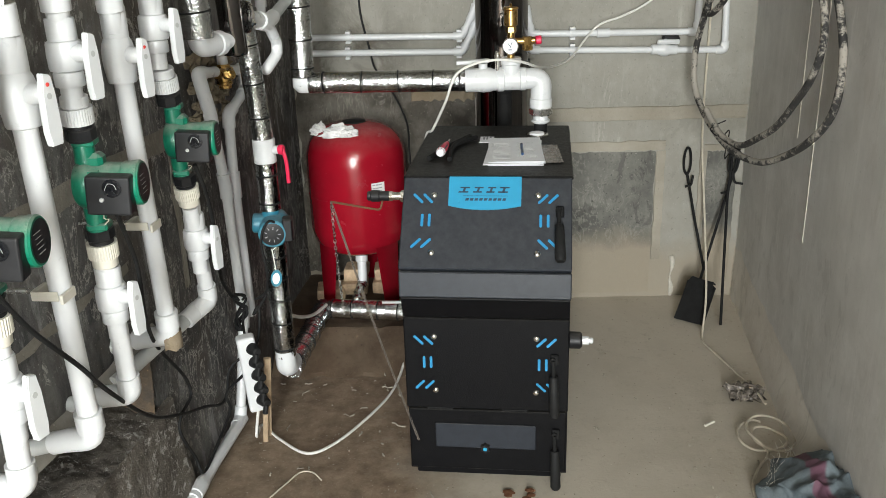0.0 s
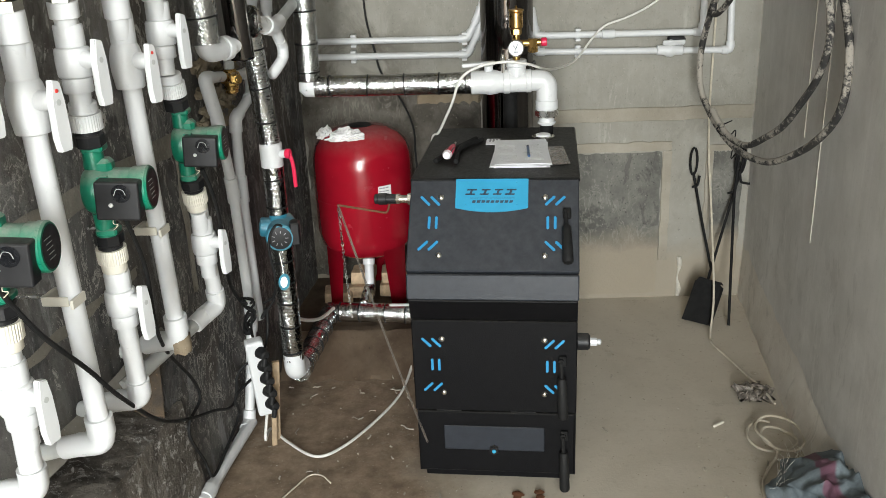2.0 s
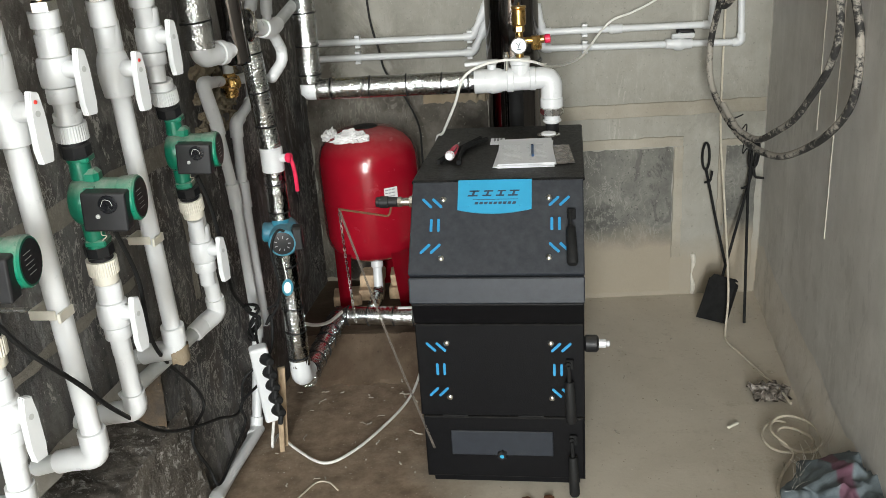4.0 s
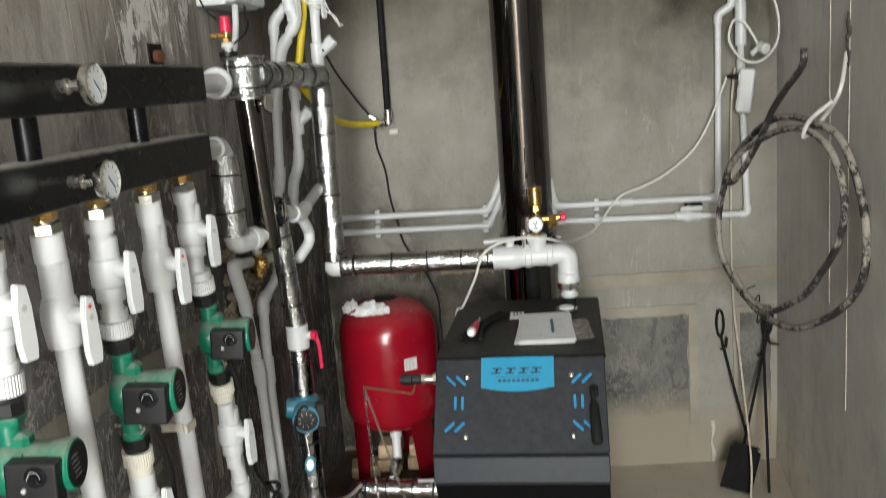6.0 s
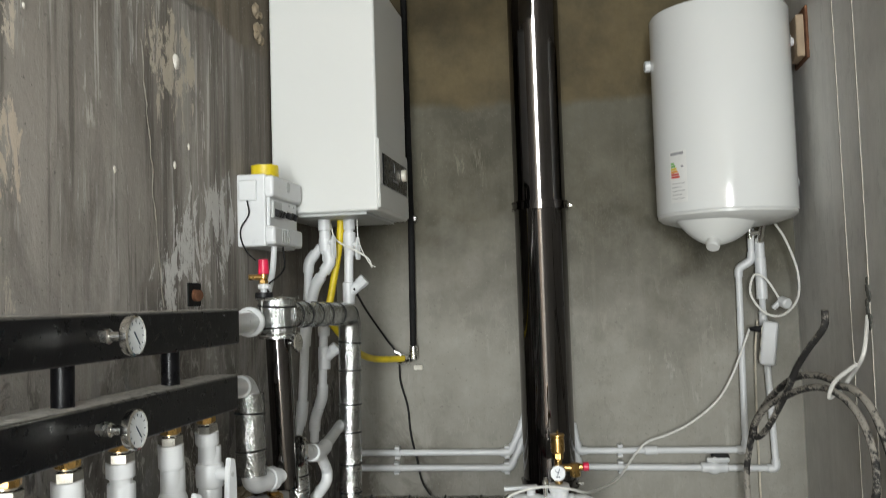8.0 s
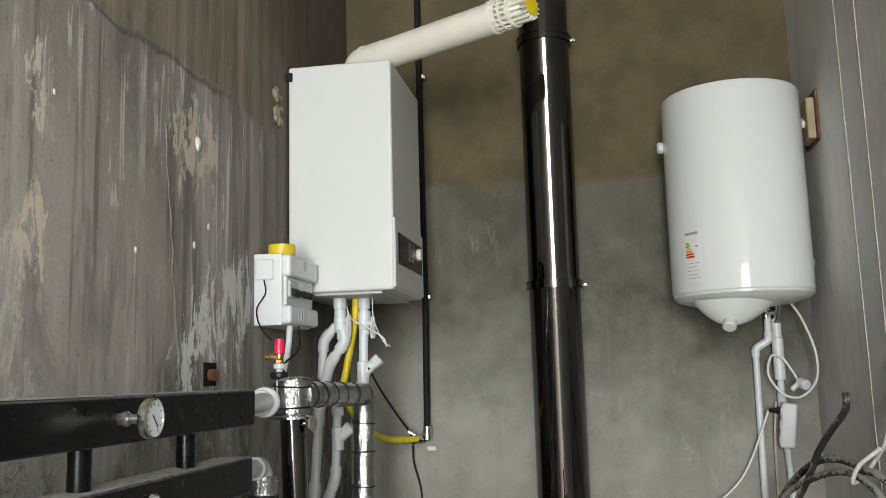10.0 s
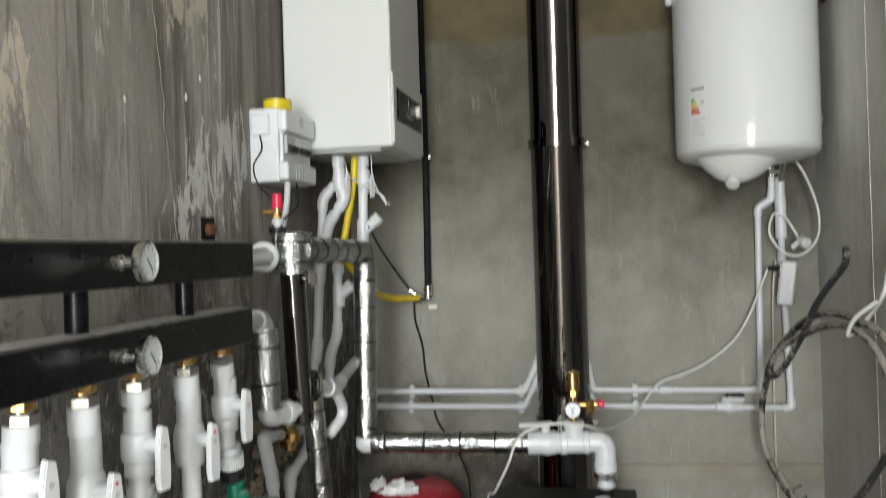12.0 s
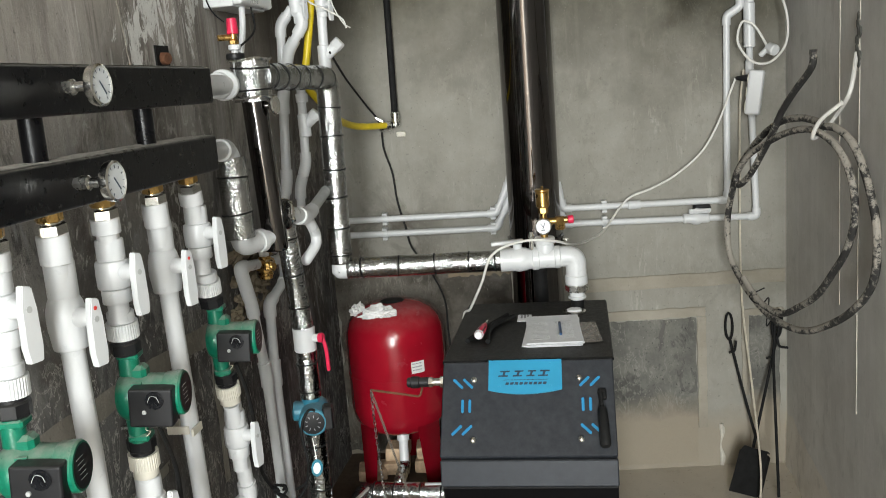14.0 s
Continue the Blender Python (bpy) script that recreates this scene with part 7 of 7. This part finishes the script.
for a in (226, 314, 90):
    m = pose(TX, TY, 0, 0, 0, a)
    bm = B()
    grid(bm, lambda u, v: m @ V((0.168 + 0.012 * v) * math.cos((u - 0.5) * (0.66 - 0.30 * v)), (0.178 + 0.0 * v) * math.sin((u - 0.5) * (0.66 - 0.30 * v)), 0.45 - 0.325 * v), 8, 8)
    bmesh.ops.solidify(bm, geom=bm.faces[:], thickness=0.004)
    part("leg", bm, M_RED, tk, "flat red steel leg")
bm = B()
a0 = radians(-55)
for i in range(4):
    b0, b1 = radians(-67 + 4 * i), radians(-63 + 4 * i)
    q = [V(TX + (TR + 0.0012) * math.cos(b), TY + (TR + 0.0012) * math.sin(b), z) for b, z in ((b0, 0.60), (b1, 0.60), (b1, 0.645), (b0, 0.645))]
    bm.faces.new([bm.verts.new(p) for p in q])
tl = part("label_plate", bm, M_STICK, tk, "white paper label")
bm = B()
for k in range(3):
    for i in range(3):
        b0, b1 = radians(-66 + 4 * i), radians(-62.5 + 4 * i)
        q = [V(TX + (TR + 0.0022) * math.cos(b), TY + (TR + 0.0022) * math.sin(b), z) for b, z in ((b0, 0.635 - 0.012 * k), (b1, 0.635 - 0.012 * k), (b1, 0.639 - 0.012 * k), (b0, 0.639 - 0.012 * k))]
        bm.faces.new([bm.verts.new(p) for p in q])
part("print_bar", bm, M_PRINT, tl, "dark unreadable print")


def rag(c, sx, sy, seed):
    bm = B()
    vs = bmesh.ops.create_icosphere(bm, subdivisions=5, radius=1.0)["verts"]
    for v in vs:
        d = v.co.normalized()
        k = 0.85 + 0.3 * noise.noise(d * 2.6 + V(seed, 0, 0)) + 0.7 * abs(noise.noise(d * 3.2 + V(0, seed, 0))) + 0.12 * abs(noise.noise(d * 8 + V(seed, 0, 4)))
        v.co = c + V(d.x * sx * k, d.y * sy * k, max(-0.006, d.z * 0.03 * k))
    return bm


single("rag", rag(V(-0.398, 2.975, 0.820), 0.055, 0.036, 3), M_RAG, "crumpled white rag on the red tank", "rag", angle=80)
single("rag", rag(V(-0.487, 3.075, 0.806), 0.030, 0.034, 8), M_RAG, "crumpled white rag on the red tank", "rag", angle=80)
tp2 = thing("tank_pipe", V(-0.36, 3.08, 0.2), "white plastic pipe under the tank with a wrapped joint", "pipe")
bm = B()
rod(bm, V(TX, TY - 0.02, 0.33), V(TX + 0.002, TY - 0.06, 0.19), 0.018, 18, 0.001)
rod(bm, V(TX, TY - 0.02, 0.325), V(TX, TY - 0.03, 0.285), 0.024, 18, 0.003)
part("tube", bm, M_WHITE, tp2)
bm = B()
tube(bm, curve_points([V(TX + 0.002, TY - 0.06, 0.20), V(TX - 0.004, TY - 0.10, 0.185), V(TX, TY - 0.19, 0.19), V(TX, TY - 0.26, 0.20)], 8), 0.024, 14, 0.3, 40)
part("wrapped_joint", bm, M_FOIL, tp2, "foil-wrapped joint")
bm = B()
box(bm, pose(-0.20, 2.80, 0.228, 0, 2, 3), (0.12, 0.012, 0.008), 0.002)
single("strip_offcut", bm, M_WHITE, "white plastic strip on the foil pipe", "strip")

# black cord hanging down the back wall
bm = B()
tube(bm, curve_points([S(-0.39, -0.62, 1.76), V(-0.46, 3.1, 1.68), V(-0.42, 3.25, 1.58), V(-0.375, 3.29, 1.50), V(-0.37, 3.31, 1.40), V(-0.345, 3.315, 1.30), V(-0.335, 3.315, 1.19), V(-0.31, 3.31, 1.08), V(-0.29, 3.30, 1.0), V(-0.22, 3.28, 0.90), V(-0.17, 3.22, 0.80), V(-0.16, 3.15, 0.70), V(-0.15, 3.10, 0.60)], 8), 0.004, 8)
single("cable", bm, M_RUBBER, "thin black cable hanging down the back wall", "cable")
bm = B()
tube(bm, curve_points([S(-0.475, -0.60, 2.0), S(-0.45, -0.62, 1.93), S(-0.38, -0.64, 1.89), S(-0.335, -0.64, 1.86), S(-0.325, -0.63, 1.83)], 8), 0.003, 6)
tube(bm, curve_points([S(-0.38, -0.60, 2.0), S(-0.37, -0.62, 1.92), S(-0.335, -0.64, 1.85), S(-0.31, -0.64, 1.83)], 8), 0.002, 6)
single("cable", bm, M_CABLE, "thin white wires hanging under the gas boiler", "cable")

# ---- bricks under the tank ----
br = thing("brick_stack", V(-0.33, 3.2, 0.125), "few loose tan bricks behind the tank legs", "bricks")
for x, y, z, a, w in ((-0.403, 3.15, 0.153, 3, 0.10), (-0.278, 3.15, 0.153, -2, 0.105), (-0.398, 3.16, 0.208, -2, 0.092), (-0.268, 3.16, 0.208, 3, 0.11), (-0.50, 3.12, 0.140, 8, 0.11)):
    bm = B()
    box(bm, pose(x, y, z, 0, 0, a), (w, 0.10, 0.051), 0.008, 2)
    for v in bm.verts:
        v.co += V(1, 1, 1) * 0.004 * noise.noise(v.co * 30)
    part("brick", bm, M_BRICK, br)

# ---- power strip, plugs, black cables by the side wall ----
ps = thing("power_strip", S(-0.50, -1.17, 0.16), "white power strip with black plugs leaning on the wall", "power strip")
mps = Matrix.Translation(S(-0.507, -1.16, 0.258)) @ pose(0, 0, 0, 6, -4, 20)
bm = B()
box(bm, mps, (0.055, 0.04, 0.27), 0.009, 3)
part("body", bm, M_WHITE, ps)
for k in range(5):
    bm = B()
    q = mps @ Vector((0.012, -0.018, 0.10 - 0.047 * k))
    rod(bm, q, q + S(0.03, -0.03, 0) - S(0, 0, 0), 0.019, 14, 0.004, 0.014)
    rod(bm, q + S(0.025, -0.03, -0.004) - S(0, 0, 0), q + S(0.022, -0.04, -0.03) - S(0, 0, 0), 0.008, 10, 0.002)
    single("plug", bm, M_RUBBER, "black plug in the power strip", "plug", "plugs")
for k, (x, y, h, w) in enumerate(((-0.482, -1.115, 0.30, 0.022), (-0.490, -1.14, 0.13, 0.016))):
    bm = B()
    box(bm, SKEW @ pose(x, y, h / 2 - 0.004, 7, 4, 25), (w, 0.014, h), 0.002)
    single("wood_strip", bm, M_WOOD, "raw wooden batten standing against the wall", "batten", "battens")


def cable(pts, r, label, material=None):
    bm = B()
    tube(bm, curve_points(pts, 8), r, 8)
    single("cable", bm, material or M_RUBBER, label, "cable")


cable([S(-0.42, col_y(1, 1.0) - 0.04, 1.07), S(-0.430, -2.339, 1.034), S(-0.430, -2.277, 0.947), S(-0.440, -2.156, 0.821), S(-0.460, -2.030, 0.690), S(-0.545, -1.733, 0.454), S(-0.588, -1.487, 0.310), S(-0.590, -1.331, 0.240), S(-0.590, -1.232, 0.188), S(-0.585, -1.181, 0.195), S(-0.570, -1.182, 0.274), S(-0.540, -1.160, 0.306), S(-0.50, -1.17, 0.325)], 0.0045, "black pump cable hanging to the power strip")
cable([S(-0.40, col_y(3, 1.0) - 0.03, 1.055), S(-0.430, -1.908, 0.917), S(-0.440, -1.887, 0.782), S(-0.530, -1.676, 0.606), S(-0.588, -1.452, 0.412), S(-0.590, -1.416, 0.330), S(-0.590, -1.496, 0.307), S(-0.590, -1.511, 0.263), S(-0.590, -1.449, 0.149), S(-0.575, -1.439, 0.091), S(-0.575, -1.327, 0.108), S(-0.575, -1.200, 0.147), S(-0.560, -1.245, 0.232), S(-0.540, -1.154, 0.244), S(-0.50, -1.17, 0.27)], 0.0045, "black pump cable looping to the floor and power strip")
cable([S(-0.41, col_y(5, 1.0) - 0.04, 1.04), S(-0.41, -1.56, 0.95), S(-0.45, -1.44, 0.78), S(-0.52, -1.27, 0.62), S(-0.55, -1.15, 0.52), S(-0.55, -1.10, 0.47)], 0.005, "black pump cable running down beside the pipes")
pts = []
for i in range(40):
    a = i * 0.62
    pts.append(S(-0.545 + 0.012 * math.sin(i * 1.3), -1.10 + 0.035 * math.cos(a), 0.445 + 0.055 * math.sin(a * 0.5 + 0.3)))
pts += [S(-0.54, -1.10, 0.39), S(-0.525, -1.12, 0.34), S(-0.50, -1.15, 0.34)]
bm = B()
tube(bm, curve_points(pts, 3), 0.0042, 7)
single("cable", bm, M_RUBBER, "bundled black cable tied in a bow", "cable")
cable([S(rx + 0.05, ry - 0.05, 0.70), S(rx + 0.02, ry - 0.085, 0.735), S(rx - 0.005, ry - 0.10, 0.68), S(rx, ry - 0.09, 0.58), S(rx - 0.02, ry - 0.06, 0.50), S(rx - 0.06, ry - 0.05, 0.47), S(rx - 0.02, ry - 0.06, 0.49), S(rx - 0.07, ry - 0.055, 0.42), S(rx - 0.05, ry - 0.055, 0.45), S(rx - 0.055, ry - 0.07, 0.36), S(rx - 0.06, ry - 0.12, 0.33)], 0.004, "black cable of the blue pump tied round the pipe")
cable([mps @ Vector((0, 0, -0.13)), S(-0.50, -1.20, 0.06), V(-0.62, 2.32, 0.012), V(-0.55, 2.24, 0.010), V(-0.444, 2.156, 0.010), V(-0.36, 2.22, 0.010), V(-0.27, 2.38, 0.010), V(-0.215, 2.52, 0.010), V(-0.19, 2.64, 0.02), V(-0.175, 2.74, 0.05), V(-0.155, 2.80, 0.12)], 0.0047, "white mains cable lying across the floor", M_CABLE)
cable([S(-0.45, -0.95, 0.36), S(-0.44, -0.82, 0.29), S(-0.435, -0.68, 0.235), S(-0.42, -0.565, 0.22)], 0.006, "white cable along the foil pipe", M_CABLE)

# ---- fire irons in the corner ----
def iron(pts, r, name, label):
    ob = thing(name, pts[-1], label, "fire iron", "fire irons")
    bm = B()
    tube(bm, rounded(pts, 0.02), r, 10)
    part("shaft", bm, M_IRON, ob)
    return ob


def loop_handle(ob, top, d):
    bm = B()
    n = V(1, 0, 0)
    tube(bm, [top + d * (0.045 - 0.055 * math.cos(a)) * -1 + n * 0.014 * math.sin(a) for a in [2 * math.pi * k / 20 for k in range(21)]], 0.005, 8, cap=False)
    part("loop", bm, M_IRON, ob)


t0 = V(0.947, 3.31, 0.645)
ob = iron([t0 - V(0, 0, 0.09), V(0.985, 3.28, 0.36), V(1.02, 3.21, 0.165)], 0.0055, "shovel_poker", "black iron fire tool leaning on the wall")
loop_handle(ob, t0 - V(0, 0, 0.09), V(0.012, 0, -1))
bm = B()
tube(bm, rounded([V(0.968, 3.29, 0.545), V(0.962, 3.285, 0.505), V(0.938, 3.28, 0.502)], 0.01), 0.005, 8)
part("hook", bm, M_IRON, ob)
t1 = V(1.135, 3.29, 0.652)
ob = iron([t1 - V(0.006, 0, 0.09), V(1.062, 3.24, 0.33), V(1.0, 3.18, 0.14)], 0.0055, "ash_shovel", "black ash shovel leaning in the corner")
loop_handle(ob, t1 - V(0.006, 0, 0.09), V(-0.06, 0, -1))
bm = B()
tube(bm, rounded([V(1.118, 3.27, 0.565), V(1.128, 3.268, 0.518), V(1.162, 3.265, 0.513)], 0.012), 0.005, 8)
part("hook", bm, M_IRON, ob)
b0, b1, tl = V(0.880, 3.081, 0.012), V(0.966, 3.015, 0.012), V(0.938, 3.185, 0.165)
ex = (b1 - b0).normalized()
ez = ex.cross((tl - b0).normalized()).normalized()
ey = ez.cross(ex)
mS = Matrix(((ex.x, ey.x, ez.x, b0.x), (ex.y, ey.y, ez.y, b0.y), (ex.z, ey.z, ez.z, b0.z), (0, 0, 0, 1)))
bm = B()
plate(bm, mS, [(0, 0), (0.108, 0), (0.114, 0.15), (0.106, 0.178), (0.018, 0.186), (0.006, 0.165)], 0.004)
box(bm, mS @ pose(0.110, 0.085, -0.016), (0.004, 0.165, 0.036), 0.001)
box(bm, mS @ pose(0.004, 0.085, -0.016), (0.004, 0.165, 0.036), 0.001)
box(bm, mS @ pose(0.060, 0.180, -0.014), (0.096, 0.004, 0.032), 0.001)
part("blade", bm, M_IRON, ob, "black pressed-steel blade")
ob = iron([V(1.118, 3.285, 0.60), V(1.10, 3.25, 0.47), V(1.046, 3.01, 0.012)], 0.0055, "poker", "thin black iron poker leaning in the corner")
loop_handle(ob, V(1.118, 3.285, 0.56), V(-0.06, 0, -1))
bm = B()
tube(bm, rounded([V(1.108, 3.265, 0.53), V(1.102, 3.262, 0.482), V(1.076, 3.26, 0.477)], 0.012), 0.005, 8)
part("hook", bm, M_IRON, ob)

# ---- sack and litter on the floor ----
def sack(u, v):
    a = 2 * math.pi * u
    k = v ** 0.7
    r = 0.275 * k
    c = V(1.085, 1.80, 0)
    fold = 0.02 * abs(noise.noise(V(math.cos(a) * 9, math.sin(a) * 9, v * 3))) + 0.05 * noise.noise(V(math.cos(a) * 2.2, math.sin(a) * 2.2, v * 2)) + 0.03 * noise.noise(V(math.cos(a) * 6, math.sin(a) * 6, v * 5))
    z = 0.15 * (1 - k ** 3) + 0.06 * noise.noise(V(math.cos(a) * r * 14, math.sin(a) * r * 14, 3)) * (1 - k * 0.6) + 0.05 * (0.35 - abs(noise.noise(V(math.cos(a) * r * 22, math.sin(a) * r * 22, 8)))) * (1 - k * 0.5) + 0.004
    x = c.x + (r + fold * k) * math.cos(a) * 0.9
    return V(min(x, 1.172 - 0.087 * (3.33 - 1.86) + 0.09), c.y + (r + fold * k) * math.sin(a) * 1.0, max(0.006, z))


bm = B()
grid(bm, sack, 80, 40)
sk = thing("sack", V(1.07, 1.805, 0), "crumpled blue-grey woven sack with a dark red stripe on the floor", "sack")
part("cloth", bm, M_SACK, sk, angle=60)
bm = B()
for k in range(120):
    a = rs.uniform(0.3, 2.9)
    q = 0.22 + 0.04 * rs.random()
    o = V(1.06 + q * math.cos(a) * 0.8, 1.815 + q * math.sin(a), 0.03 + 0.05 * rs.random())
    d = V(rs.uniform(-1, 1), rs.uniform(0, 1), rs.uniform(0.1, 1)).normalized() * rs.uniform(0.015, 0.05)
    tube(bm, [o, o + d * 0.5 + V(0, 0, 0.004), o + d], 0.0004, 4)
part("frayed_edge", bm, M_CABLE, sk, "loose pale threads of the torn hem")
bm = B()
grid(bm, lambda u, v: V(0.99 + 0.09 * (u - 0.5) + 0.05 * noise.noise(V(u * 9, v * 9, 1)), 2.49 + 0.08 * (v - 0.5) + 0.05 * noise.noise(V(u * 9, v * 9, 5)), 0.012 + 0.04 * noise.noise(V(u * 7, v * 7, 9))), 30, 30)
for v in bm.verts:
    v.co.z = max(0.006, v.co.z)
single("crumpled_film", bm, M_SHRED, "crumpled clear plastic film on the floor", "litter", angle=15)
bm = B()
box(bm, pose(0.822, 2.30, 0.010, 0, 0, 35), (0.045, 0.009, 0.008), 0.002)
single("offcut", bm, M_CREAM, "short pale plastic offcut on the floor", "litter")
bm = B()
for k in range(70):
    x, y = rs.uniform(-0.62, -0.05), rs.uniform(1.9, 2.75)
    if k > 55:
        x, y = rs.uniform(0.4, 1.0), rs.uniform(1.9, 3.2)
    a, ln = rs.uniform(0, 360), rs.uniform(0.004, 0.028) * rs.random()
    m = pose(x, y, 0.007, 0, 0, a)
    tube(bm, [m @ V(ln * (i / 4 - 0.5) * 2, 0.25 * ln * math.sin(i * 1.3), 0.002 * (i % 2)) for i in range(5)], 0.0013 + 0.0016 * rs.random(), 5)
single("shavings", bm, M_BAND, "pale shavings and crumbs scattered on the floor", "litter", kind="stuff", angle=40)
cable([V(-0.52, 1.93, 0.008), V(-0.48, 2.0, 0.012), V(-0.45, 2.06, 0.008), V(-0.41, 2.05, 0.014), V(-0.38, 2.02, 0.008)], 0.0025, "pale curled plastic strip on the floor", M_TWINE)
bm = B()
for i in range(8):
    c = S(0.33 + 0.05 * rs.uniform(-1, 1), -1.36 + 0.02 * rs.uniform(-1, 1), 0.007)
    bmesh.ops.create_icosphere(bm, subdivisions=1, radius=0.006 + 0.008 * rs.random(), matrix=Matrix.Translation(c) @ Matrix.Diagonal((1.3, 1, 0.3, 1)))
single("crumbs", bm, M_RUST, "brown crumbs of soil by the boiler foot", "litter", kind="stuff")
